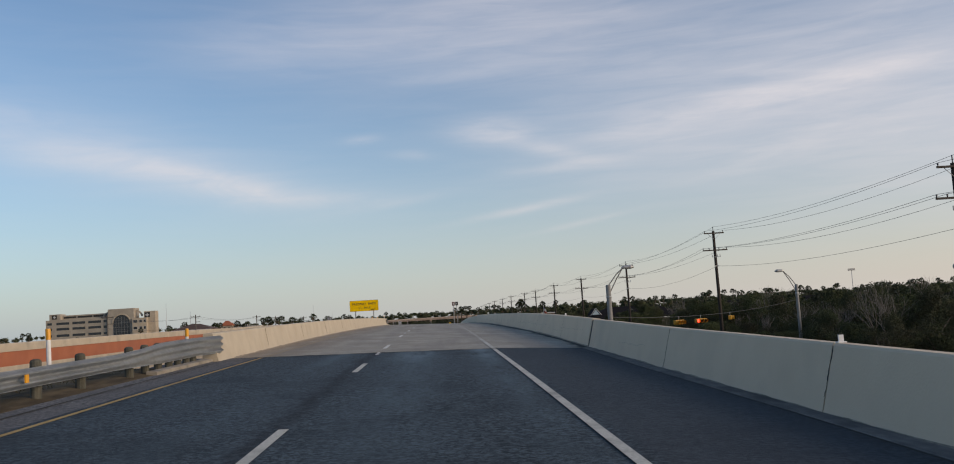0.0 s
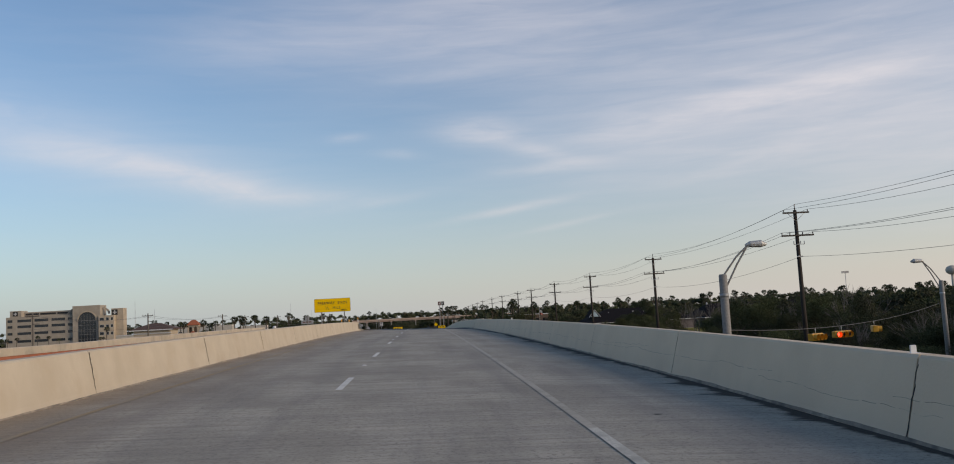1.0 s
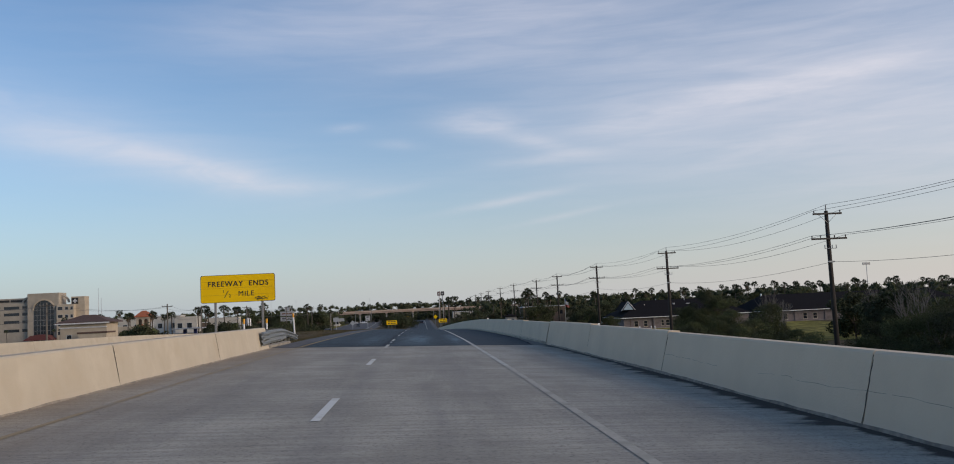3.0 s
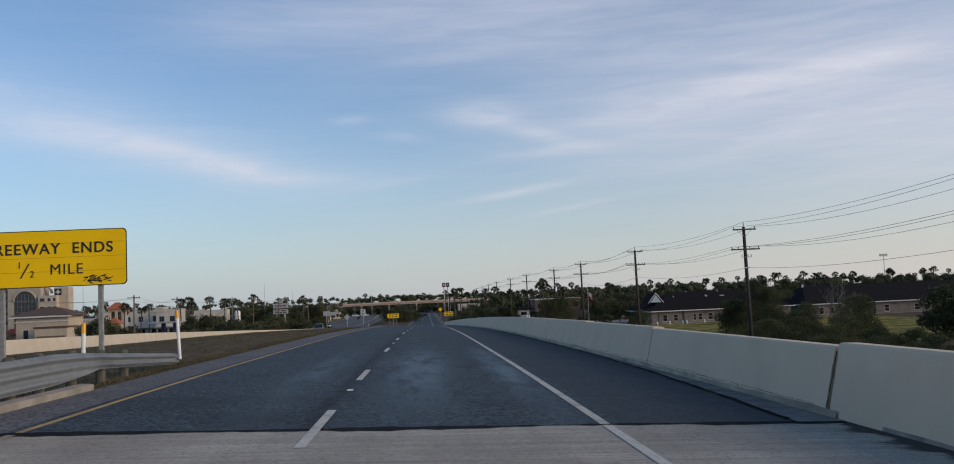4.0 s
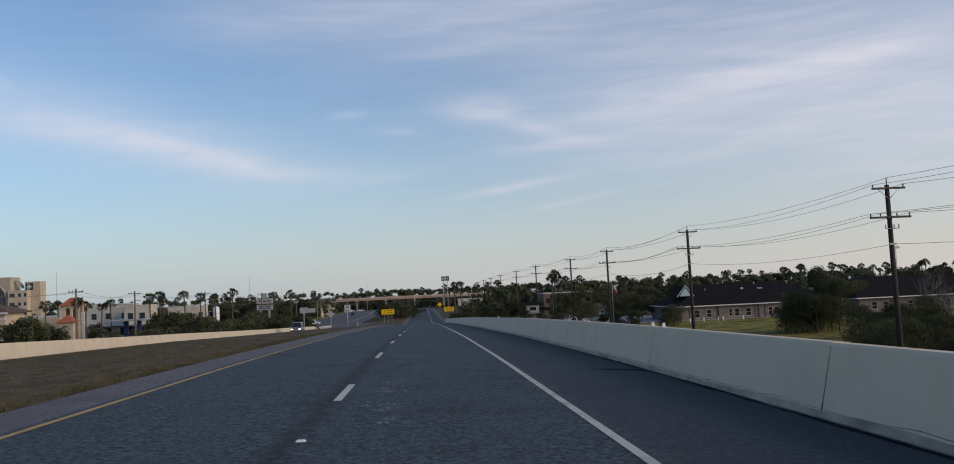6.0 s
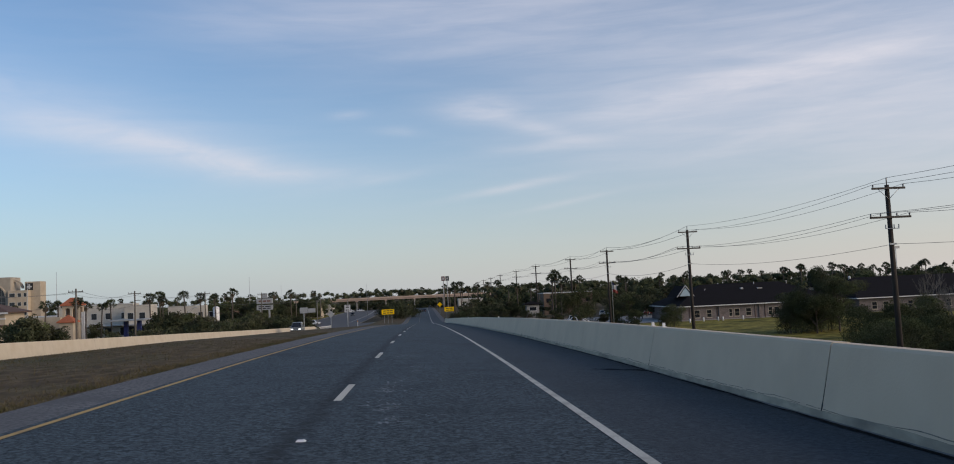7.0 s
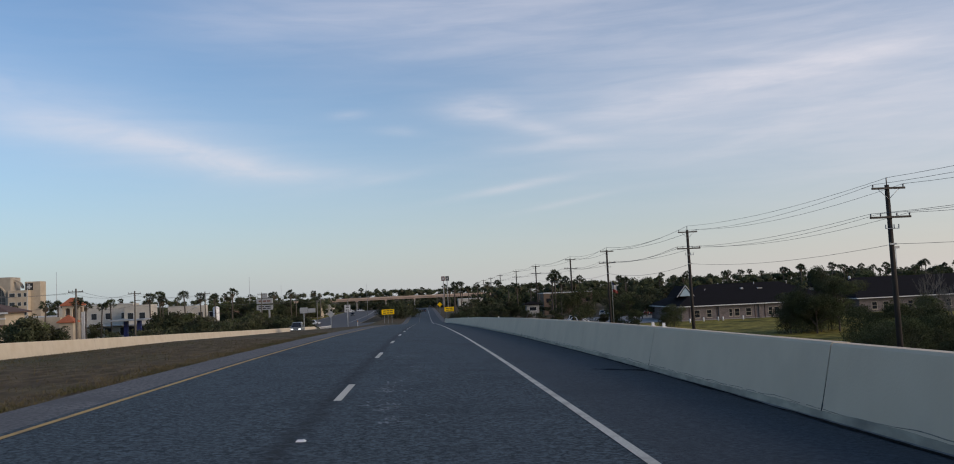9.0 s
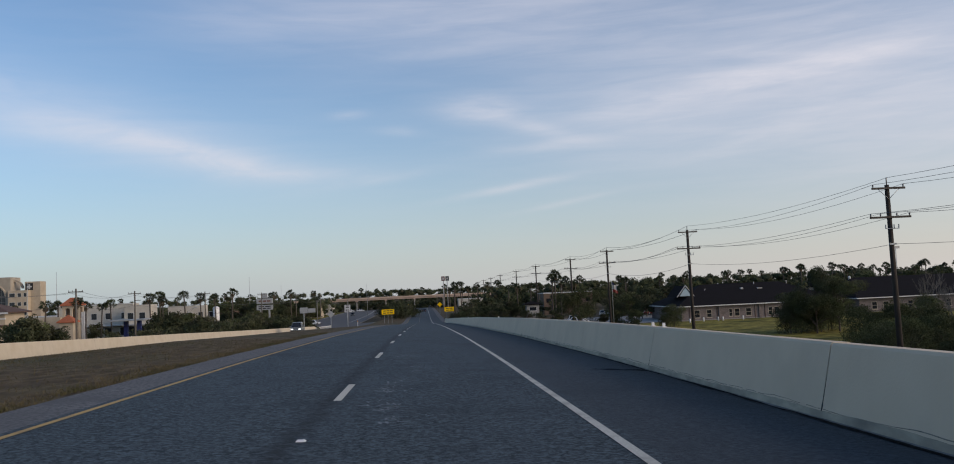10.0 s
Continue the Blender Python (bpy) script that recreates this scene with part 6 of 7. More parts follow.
def hospital():
    b = thing("hospital", "large beige hospital with dark window rows and arched glass entrance", "building")
    Y = 525
    box("wing", -231, -192.4, Y, Y + 32, 0, 21.6, BEIGE_WALL, b, 0.1)
    box("parapet_screen", -223, -194, Y + 4, Y + 24, 21.6, 24.3, BEIGE_WALL, b, 0.1)
    box("sign_block", -229, -222.5, Y + 0.5, Y + 9, 21.6, 25.2, BEIGE_WALL, b, 0.1)
    bm = bmesh.new()
    for k in range(3):
        a = -221.5 + (0, 8.4, 18.2)[k]
        add_box(bm, a, a + (7.6, 9.0, 7.4)[k], Y + 3.85, Y + 3.98, 22.4, 23.5)
    part("lettering", bm, SIGN_BLACK, b, "dark lettering along the roof screen")
    for z in (2.2, 6.7, 11.2, 15.2, 18.6)[1:]:
        hgt = 1.7
        for x in (-230.2, -224.6, -214.9, -205.2, -195.9):
            w = 3.0 if x in (-230.2, -195.9) else 8.0
            window(b, x, Y, z - 0.2, w, hgt)
    # entrance block with the great arch
    box("entrance_block", -192.4, -176.4, Y - 2, Y + 8, 0, 26.3, BEIGE_WALL, b, 0.15)
    bm = bmesh.new()
    cx, ra = -184.0, 5.0
    outline = [(cx - ra, 1.0), (cx + ra, 1.0)] + [(cx + ra * math.cos(radians(a)), 17.5 + ra * math.sin(radians(a))) for a in range(0, 181, 10)]
    prism(bm, outline, Y - 2.15, Y - 1.9)
    arch = part("arched_window", bm, GLASS_DARK, b, "tall dark arched glazing")
    bm = bmesh.new()
    ring = [(cx + 5.7 * math.cos(radians(a)), 17.5 + 5.7 * math.sin(radians(a))) for a in range(0, 181, 10)] + [(cx + 5.05 * math.cos(radians(a)), 17.5 + 5.05 * math.sin(radians(a))) for a in range(180, -1, -10)]
    n = 19
    for k in range(n - 1):
        o = [ring[k], ring[k + 1], ring[2 * n - 2 - k], ring[2 * n - 1 - k]]
        prism(bm, o, Y - 2.5, Y - 1.95)
    part("arch_moulding", bm, TAN_WALL, arch)
    for k in range(6):
        box("mullion", cx - 4.9, cx + 4.9, Y - 2.2, Y - 2.1, 4 + 2.7 * k, 4.12 + 2.7 * k, MAST_GREY, arch)
    for k in range(5):
        box("mullion", cx - 3.4 + 1.7 * k - 0.05, cx - 3.4 + 1.7 * k + 0.05, Y - 2.22, Y - 2.12, 1, 21.3, MAST_GREY, arch)
    bm = bmesh.new()
    prism(bm, [(-192.0, 2.0), (-188, 4.4), (-184, 5.0), (-180, 4.4), (-177, 2.0)], Y - 9, Y - 2)
    part("canopy", bm, material("maroon_canvas", (0.10, 0.03, 0.03), (0.15, 0.05, 0.045)), b, "dark red rounded entrance canopy")
    # quarter-arch buttresses
    for sx, x in ((1, -176.4), (-1, -192.4)):
        bm = bmesh.new()
        o = [(x, 25.0)] + [(x + sx * 4.2 * math.sin(radians(a)), 21.0 + 4.0 * math.cos(radians(a))) for a in range(0, 91, 15)] + [(x + sx * 3.3, 21.0)] + [(x + sx * 3.3 * math.sin(radians(a)), 21.0 + 3.1 * math.cos(radians(a))) for a in range(75, -1, -15)]
        bm2 = [bm.verts.new((p[0], Y + 1, p[1])) for p in o]
        bm.faces.new(bm2)
        r = bmesh.ops.extrude_face_region(bm, geom=bm.faces[:])
        bmesh.ops.translate(bm, vec=(0, 1.2, 0), verts=[g for g in r["geom"] if isinstance(g, bmesh.types.BMVert)])
        part("buttress_arch", bm, BEIGE_WALL, b)
    box("side_wing", -176.9, -168.1, Y - 4, Y + 6, 0, 20.0, TAN_WALL, b, 0.1)
    for z in (4.2, 8.6, 12.9, 17.0):
        for x, w in ((-176.3, 2.6), (-172.6, 1.7), (-169.9, 1.4)):
            window(b, x, Y - 4, z, w, 1.8, frame=TRIM_PAINT)
    # stair tower with the cross sign
    box("tower", -170.6, -163.6, Y - 1, Y + 5, 0, 23.9, TAN_WALL, b, 0.1)
    sgn = box("cross_panel", -170.2, -166.9, Y - 1.08, Y - 0.99, 20.0, 23.2, SIGN_BLACK, b)
    bm = bmesh.new()
    add_box(bm, -168.9, -168.2, Y - 1.14, Y - 1.085, 20.5, 22.7)
    add_box(bm, -169.65, -167.45, Y - 1.145, Y - 1.09, 21.25, 21.95)
    part("cross", bm, SIGN_WHITE, sgn, "white cross")
    s2 = box("cross_panel", -227.3, -224.4, Y + 0.4, Y + 0.49, 22.1, 24.7, SIGN_BLACK, b)
    bm = bmesh.new()
    add_box(bm, -226.15, -225.55, Y + 0.33, Y + 0.395, 22.5, 24.3)
    add_box(bm, -226.75, -224.95, Y + 0.325, Y + 0.39, 23.1, 23.7)
    part("cross", bm, SIGN_WHITE, s2, "white cross")
    rod("antenna", [(-158.4, Y + 4, 0), (-158.4, Y + 4, 28)], [0.22, 0.06], GALVANISED, b, 6)
    return b


clinic = hospital()
clinic.location, clinic.scale = (-11.3, 28.8, 0.46), (0.9435, 0.9435, 0.9435)


def hip_roof(bm, x0, x1, y0, y1, z, rise, over=0.8, inset=None):
    x0, x1, y0, y1 = x0 - over, x1 + over, y0 - over, y1 + over
    ins = inset or min((y1 - y0) / 2, (x1 - x0) / 2)
    if x1 - x0 >= y1 - y0:
        ra, rb = Vector((x0 + ins, (y0 + y1) / 2, z + rise)), Vector((x1 - ins, (y0 + y1) / 2, z + rise))
    else:
        ra, rb = Vector(((x0 + x1) / 2, y0 + ins, z + rise)), Vector(((x0 + x1) / 2, y1 - ins, z + rise))
    v = [bm.verts.new(p) for p in ((x0, y0, z), (x1, y0, z), (x1, y1, z), (x0, y1, z))]
    w = [bm.verts.new(p) for p in ((x0, y0, z - 0.25), (x1, y0, z - 0.25), (x1, y1, z - 0.25), (x0, y1, z - 0.25))]
    a, b = bm.verts.new(ra), bm.verts.new(rb)
    if (ra - rb).length < 0.01:
        for k in range(4):
            bm.faces.new((v[k], v[(k + 1) % 4], a))
        bm.verts.remove(b)
    elif x1 - x0 >= y1 - y0:
        bm.faces.new((v[0], v[1], b, a)), bm.faces.new((v[1], v[2], b)), bm.faces.new((v[2], v[3], a, b)), bm.faces.new((v[3], v[0], a))
    else:
        bm.faces.new((v[0], v[1], a)), bm.faces.new((v[1], v[2], b, a)), bm.faces.new((v[2], v[3], b)), bm.faces.new((v[3], v[0], a, b))
    for k in range(4):
        bm.faces.new((v[k], w[k], w[(k + 1) % 4], v[(k + 1) % 4]))
    bm.faces.new(w[::-1])


def tan_hall():
    b = thing("tan_building", "low tan stucco building with a brown hipped roof", "building")
    box("wall", -87.9, -76.8, 296, 304, 0, 9.5, TAN_WALL, b, 0.08)
    bm = bmesh.new()
    hip_roof(bm, -87.9, -76.8, 296, 304, 9.7, 1.8, 1.0)
    part("roof", bm, BROWN_ROOF, b, "brown tiled hipped roof")
    box("fascia", -88.9, -75.8, 294.96, 295.0, 9.3, 9.6, TRIM_PAINT, b)
    box("cornice", -88.0, -76.7, 295.85, 296.0, 8.3, 8.6, TRIM_PAINT, b)
    box("porch", -81.4, -74.8, 290, 295.8, 0, 7.0, TAN_WALL, b, 0.05)
    box("porch_cornice", -81.6, -74.6, 289.8, 295.8, 7.0, 7.35, BROWN_ROOF, b, 0.03)
    box("brick_base", -81.0, -75.2, 289.9, 289.997, 0, 5.4, BROWN_BRICK, b)
    for x in (-86.4, -83.2):
        window(b, x, 296, 4.6, 1.3, 2.2, frame=TRIM_PAINT)
    return b


tan_hall()


def red_roof_tower():
    b = thing("tower_building", "tan tower with arched openings and a red tiled roof", "building")
    Y = 335
    box("shaft", -82.0, -78.2, Y, Y + 2.6, 0, 7.6, TAN_WALL, b, 0.06)
    for x in (-82.0, -80.35, -78.7):
        for y in (Y, Y + 2.1):
            box("pillar", x, x + 0.5, y, y + 0.5, 7.6, 10.4, TAN_WALL, b)
    box("lantern_back", -81.8, -78.4, Y + 1.6, Y + 2.0, 7.6, 10.2, BROWN_BRICK, b)
    box("beam", -82.1, -78.1, Y - 0.1, Y + 2.7, 10.1, 10.7, TAN_WALL, b, 0.05)
    for x in (-82.0, -80.35):
        bm = bmesh.new()
        n = 8
        o = [(x + 0.5, 10.1)] + [(x + 1.075 - 0.575 * math.cos(math.pi * k / n), 9.4 + 0.6 * math.sin(math.pi * k / n)) for k in range(n + 1)] + [(x + 1.65, 10.1)]
        prism(bm, o, Y + 0.05, Y + 0.45)
        part("arch", bm, TAN_WALL, b)
    bm = bmesh.new()
    hip_roof(bm, -82.0, -78.2, Y, Y + 2.6, 10.75, 1.6, 0.4)
    part("roof", bm, RED_ROOF, b, "red tiled pyramid roof")
    bm = bmesh.new()
    hip_roof(bm, -80.4, -77.4, Y - 6, Y - 3.2, 7.0, 1.5, 0.4)
    part("lower_roof", bm, RED_ROOF, b, "red tiled lower roof")
    box("lower_block", -80.4, -77.4, Y - 6, Y - 3.2, 0, 6.9, TAN_WALL, b, 0.05)
    box("rear_block", -92, -82.1, Y - 1, Y + 3, 0, 8.0, TAN_WALL, b, 0.06)
    box("striped_sign", -77.9, -77.2, Y + 0.2, Y + 0.5, 0, 9.0, SIGN_WHITE, b, 0.02)
    return b


red_roof_tower()


def white_shops():
    b = thing("shop_building", "two-storey white stucco shop row with small square windows", "building")
    Y = 392
    box("wall", -106, -84.6, Y, Y + 6, 0, 10.6, WHITE_WALL, b, 0.06)
    box("wall", -84.5, -77.0, Y - 8, Y - 2, 0, 10.2, WHITE_WALL, b, 0.06)
    box("wall", -76.9, -66, Y + 8, Y + 12, 0, 9.3, WHITE_WALL, b, 0.06)
    for x in (-104.5, -100.5, -96.5, -92.5, -88.0):
        window(b, x, Y, 6.4, 1.7, 1.9, frame=TRIM_PAINT)
        window(b, x - 0.4, Y, 1.6, 2.6, 2.4, frame=TRIM_PAINT)
    for x in (-83.6, -80.4):
        window(b, x, Y - 8, 6.2, 1.8, 1.9, frame=TRIM_PAINT)
    for x in (-84.0, -80.6):
        window(b, x, Y - 8, 1.2, 3.0, 3.0, frame=SIGN_BACK, name="shop_front")
    for x in (-71.2, -68.0, -64.8):
        window(b, x, Y + 8, 5.6, 1.5, 1.7, frame=TRIM_PAINT)
        window(b, x - 0.3, Y + 8, 1.2, 2.4, 2.8, frame=SIGN_BACK, name="shop_front")
    box("awning", -84.5, -77, Y - 10.4, Y - 8.02, 4.5, 4.85, SIGN_BACK, b, 0.03)
    box("awning", -106, -84.6, Y - 3, Y - 0.02, 4.5, 4.9, TRIM_PAINT, b, 0.03)
    box("parapet_cap", -106.2, -84.4, Y - 0.2, Y + 6.2, 10.6, 10.9, TRIM_PAINT, b)
    return b


white_shops()
station = thing("blue_canopy", "canopy on blue columns before the shops", "canopy")
for x in (-69.8, -66.8):
    box("column", x, x + 0.9, 339, 339.9, 0, 6.7, BLUE_PAINT, station, 0.03)
box("roof_slab", -72, -64, 335, 343, 6.4, 6.75, SIGN_BACK, station, 0.04)


def plain_block(label, x0, x1, y0, y1, h, mat, roof=None, rise=2.0, n=4, ww=1.6, wz=2.0, wh=1.6, trim=None):
    b = thing("building", label, "building")
    z = ground_z((x0 + x1) / 2, (y0 + y1) / 2) - 0.3
    box("wall", x0, x1, y0, y1, z, h, mat, b, 0.05)
    if roof:
        bm = bmesh.new()
        hip_roof(bm, x0, x1, y0, y1, h + 0.05, rise, 0.7)
        part("roof", bm, roof, b)
    else:
        box("parapet_cap", x0 - 0.15, x1 + 0.15, y0 - 0.15, y1 + 0.15, h, h + 0.3, TRIM_PAINT, b)
    for k in range(n):
        x = x0 + (x1 - x0) * (k + 0.5) / n - ww / 2
        window(b, x, y0, z + wz, ww, wh, frame=trim or TRIM_PAINT)
    return b


plain_block("long low brown store beyond the palms", -94, -70, 462, 490, 7.4, BROWN_BRICK, None, n=6, ww=2.6)
plain_block("white store behind the trees", -135, -112, 420, 450, 7.8, WHITE_WALL, None, n=8, ww=2.4)
plain_block("pale drive-in restaurant by the frontage road", -58, -50, 560, 575, 6.4, TAN_WALL, None, n=3)
plain_block("brown brick office with a pale cornice", 41.0, 58.0, 430, 446, 7.7, BROWN_BRICK, None, n=5, ww=1.8, wz=4.2, trim=BROWN_BRICK)
plain_block("small pale kiosk by the parking", 29.3, 32.9, 381, 384, 5.2, CONCRETE, SHINGLE, 0.7, n=1, ww=2.2, wz=2.9, wh=1.2)
plain_block("low white house among the trees", 150, 172, 470, 484, 5.4, WHITE_WALL, SHINGLE, 2.5, n=5)
plain_block("pale warehouse far among the palms", 60, 92, 640, 660, 8.0, WHITE_WALL, None, n=5)
tank = thing("storage_tank", "white upright storage tank by the stores", "tank", (-62.6, 400, 0.4))
rod("shell", [(0, 0, 0), (0, 0, 7.9), (0, 0, 8.3)], [0.95, 0.95, 0.5], WHITE_PLASTIC, tank, 20)
rod("band", [(0, 0, 6.2), (0, 0, 6.35)], 0.98, SIGN_BACK, tank, 20)



def brick_hall():
    """Long single-storey brick building with a high dark roof."""
    b = thing("brick_building", "long pink brick building with a steep dark shingled roof", "building")
    Y, z0 = 324, 0.3
    for x0, x1, ins in ((57.5, 94, 9.5), (98.6, 160, 5.5)):
        box("wall", x0, x1, Y, Y + 26, z0, 3.8, PINK_BRICK, b, 0.03)
        bm = bmesh.new()
        hip_roof(bm, x0, x1, Y, Y + 26, 3.95, 4.6, 0.9, ins)
        part("roof", bm, SHINGLE, b, "dark shingled hipped roof")
        box("eave_board", x0 - 0.95, x1 + 0.95, Y - 0.96, Y - 0.9, 3.72, 3.94, TRIM_PAINT, b)
        box("eave_board", x0 - 0.96, x0 - 0.9, Y - 0.9, Y + 26.9, 3.72, 3.94, TRIM_PAINT, b)
        box("plinth", x0 - 0.05, x1 + 0.05, Y - 0.05, Y - 0.003, z0, 0.75, CONCRETE, b)
    for x, w in ((60.4, 1.3), (63.2, 1.2), (68.3, 0.85), (69.6, 1.2), (72.2, 1.3), (77.4, 1.0), (78.7, 1.3), (83.0, 1.2), (88.0, 1.2), (101.5, 1.3), (104.2, 1.3), (110, 1.3), (113, 1.3), (119, 1.3), (127, 1.3), (134, 1.3)):
        window(b, x, Y, 1.2, w, 1.75, frame=BEIGE_WALL)
        box("window_rail", x + 0.1, x + w - 0.1, Y - 0.02, Y + 0.01, 2.05, 2.11, BEIGE_WALL, b)
        box("sill", x - 0.08, x + w + 0.08, Y - 0.1, Y - 0.031, 1.1, 1.2, BEIGE_WALL, b)
    for x in (66.0, 75.2, 82.0, 107.5, 116.5):
        box("pilaster", x, x + 0.5, Y - 0.22, Y - 0.003, z0, 3.7, PINK_BRICK, b, 0.02)
    for x in (59.3, 65.6, 74.3, 76.6):
        box("downpipe", x, x + 0.1, Y - 0.1, Y - 0.004, z0, 3.72, BROWN_ROOF, b)
    bm = bmesh.new()
    prism(bm, [(58.3, 6.0), (62.3, 6.0), (60.3, 8.55)], Y + 5.5, Y + 14)
    gbl = part("dormer", bm, SHINGLE, b, "gabled dormer")
    bm = bmesh.new()
    prism(bm, [(58.85, 6.12), (61.75, 6.12), (60.3, 8.1)], Y + 5.42, Y + 5.49)
    part("gable_panel", bm, material("pale_blue_board", (0.30, 0.40, 0.46), (0.38, 0.48, 0.53)), gbl, "pale blue gable board")
    for sx in (-1, 1):
        rod("barge_board", [(60.3 + sx * 2.05, Y + 5.38, 5.95), (60.3, Y + 5.38, 8.55)], 0.09, TRIM_PAINT, gbl, 4, "pale barge board", False)
    for x, z, w in ((78.5, 7.2, 1.2), (74.5, 7.4, 0.6)):
        box("roof_hatch", x, x + w, Y + 8.5, Y + 9.3, z - 0.6, z + 0.1, SIGN_BACK, b, 0.03)
    rod("roof_vent", [(103.0, Y + 12.6, 7.9), (103.0, Y + 12.6, 8.75), (103.0, Y + 12.6, 9.0)], [0.28, 0.28, 0.15], TRIM_PAINT, b, 10)
    for x, y, z in ((70.6, 337, 8.3), (79.0, 336, 8.2), (87.0, 336, 8.2), (66.0, 333, 7.0)):
        rod("vent_pipe", [(x, y, z - 0.6), (x, y, z + 0.5)], 0.08, TRIM_PAINT, b, 6)
    return b


brick_hall()
for x, y in ((56.3, 314), (60.4, 317.6), (63.6, 317.4), (64.5, 317.0), (69.3, 317.9)):
    bl = thing("bollard", "short white bollard on the lawn", "bollard", (x, y, ground_z(x, y) - 0.05), group="lawn bollards")
    rod("post", [(0, 0, 0), (0, 0, 0.95), (0, 0, 1.0)], [0.16, 0.16, 0.08], WHITE_PLASTIC, bl, 10)

# parking ground
bm = bmesh.new()
rows = [[bm.verts.new((x, y, ground_z(x, y) + 0.05)) for x in (34, 44, 56, 70, 84)] for y in (326, 345, 365, 378)]
for a, b in zip(rows, rows[1:]):
    for k in range(4):
        if not (a[k].co.x > 48 and a[k].co.y < 344):
            bm.faces.new((a[k], a[k + 1], b[k + 1], b[k]))
tagged(finish("parking_lot", bm, CONCRETE), "pale concrete parking ground", "parking lot", kind="structure")

# flagpole
fl = thing("flagpole", "flagpole with a drooping red, white and blue flag", "flagpole", (36.9, 300, ground_z(36.9, 300)))
rod("pole", [(0, 0, 0), (0, 0, 9.6), (0, 0, 9.7)], [0.07, 0.05, 0.03], GALVANISED, fl, 8)
for name, mat, z0, z1, x1 in (("flag_field", BLUE_PAINT, 8.95, 9.4, 0.4), ("flag_band", SIGN_WHITE, 8.1, 8.95, 0.9), ("flag_band", CAR_RED, 7.5, 8.1, 1.1)):
    bm = bmesh.new()
    g = []
    for i in range(7):
        t = i / 6
        g.append([bm.verts.new((0.06 + x1 * t, 0.12 * math.sin(t * 7 + z), z - 0.45 * t)) for z in (z0, z1)])
    for a, b in zip(g, g[1:]):
        bm.faces.new((a[0], b[0], b[1], a[1]))
    bmesh.ops.solidify(bm, geom=bm.faces[:], thickness=0.02)
    part(name, bm, mat, fl)

# ---- far overpass across the road ----
ov = thing("overpass", "long tan concrete overpass crossing in the distance", "bridge")


def over_z(x):
    return 9.35 - 0.0000009 * (x + 20) ** 2 * 60


for a in range(-170, 70, 12):
    b = a + 12
    bm = bmesh.new()
    za, zb = over_z(a), over_z(b)
    for y0, y1, lo, hi in ((712, 712.35, -0.9, 0.0), (723.65, 724, -0.9, 0.0), (712.9, 723.1, -1.95, -0.8)):
        v = [bm.verts.new(p) for p in ((a, y0, za + lo), (b, y0, zb + lo), (b, y0, zb + hi), (a, y0, za + hi), (a, y1, za + lo), (b, y1, zb + lo), (b, y1, zb + hi), (a, y1, za + hi))]
        for f in ((0, 1, 2, 3), (7, 6, 5, 4), (0, 4, 5, 1), (3, 2, 6, 7), (0, 3, 7, 4), (1, 5, 6, 2)):
            bm.faces.new([v[k] for k in f])
    part("span", bm, BRIDGE_PINK, ov)
for x in range(-158, 70, 19):
    for y in (714.5, 721.5):
        rod("column", [(x, y, 0), (x, y, over_z(x) - 2.4)], 0.38, CONCRETE, ov, 12)
    box("pier_cap", x - 0.6, x + 0.6, 713.0, 723.0, over_z(x) - 2.6, over_z(x) - 1.9, BRIDGE_PINK, ov, 0.05)

# ---- frontage road and far streets on the left ----
FRONT_R = ((300, -18.0), (430, -21.0), (560, -22.2), (660, -25.0), (750, -29.5), (900, -40.0))
FRONT_L = ((300, -24.6), (362, -25.2), (420, -36.0), (487, -45.0), (585, -47.2), (784, -51.0), (900, -58.0))


def front_z(y):
    return max(opposite(y), STREET + 0.1) + 0.04


def front_strip(name, lo, hi, y0, y1, mat, lift, parent=None):
    """A band of the frontage road between two shares of its width."""
    bm = bmesh.new()
    rows = []
    for i in range(int((y1 - y0) / 8) + 1):
        y = y0 + 8 * i
        xr, xl = ramp(FRONT_R, y), ramp(FRONT_L, y)
        a, b = lo(xl, xr), hi(xl, xr)
        rows.append([bm.verts.new((a + (b - a) * k / 2, y, front_z(y) + lift)) for k in range(3)])
    for a, b in zip(rows, rows[1:]):
        for k in range(2):
            bm.faces.new((a[k], a[k + 1], b[k + 1], b[k]))
    return finish(name, bm, mat, parent)


front = tagged(front_strip("road", lambda l, r: l, lambda l, r: r, 300, 740, ASPHALT_OLD, 0.0), "grey frontage road curving away beyond the median", "road", kind="structure")
front_strip("edge_line", lambda l, r: r - 5.2, lambda l, r: r - 4.95, 440, 735, WHITE_LINE, 0.012, front)
front_strip("edge_line", lambda l, r: l + 1.0, lambda l, r: l + 1.2, 490, 735, WHITE_LINE, 0.012, front)
front_strip("edge_line", lambda l, r: r - 0.7, lambda l, r: r - 0.5, 330, 735, YELLOW_LINE, 0.012, front)
for k in range(12):
    front_strip("lane_dash", lambda l, r: (l + r) / 2 - 2.0, lambda l, r: (l + r) / 2 - 1.85, 500 + 20 * k, 508 + 20 * k, WHITE_LINE, 0.012, front)
wr = thing("guard_rail", "pale painted rail after the end of the low wall", "guard rail")
bm = bmesh.new()
tube(bm, [(-24.9, 334 + 4 * k, max(opposite(334 + 4 * k), STREET) + 0.75) for k in range(9)], 0.12, 6)
part("rail", bm, TRIM_PAINT, wr)
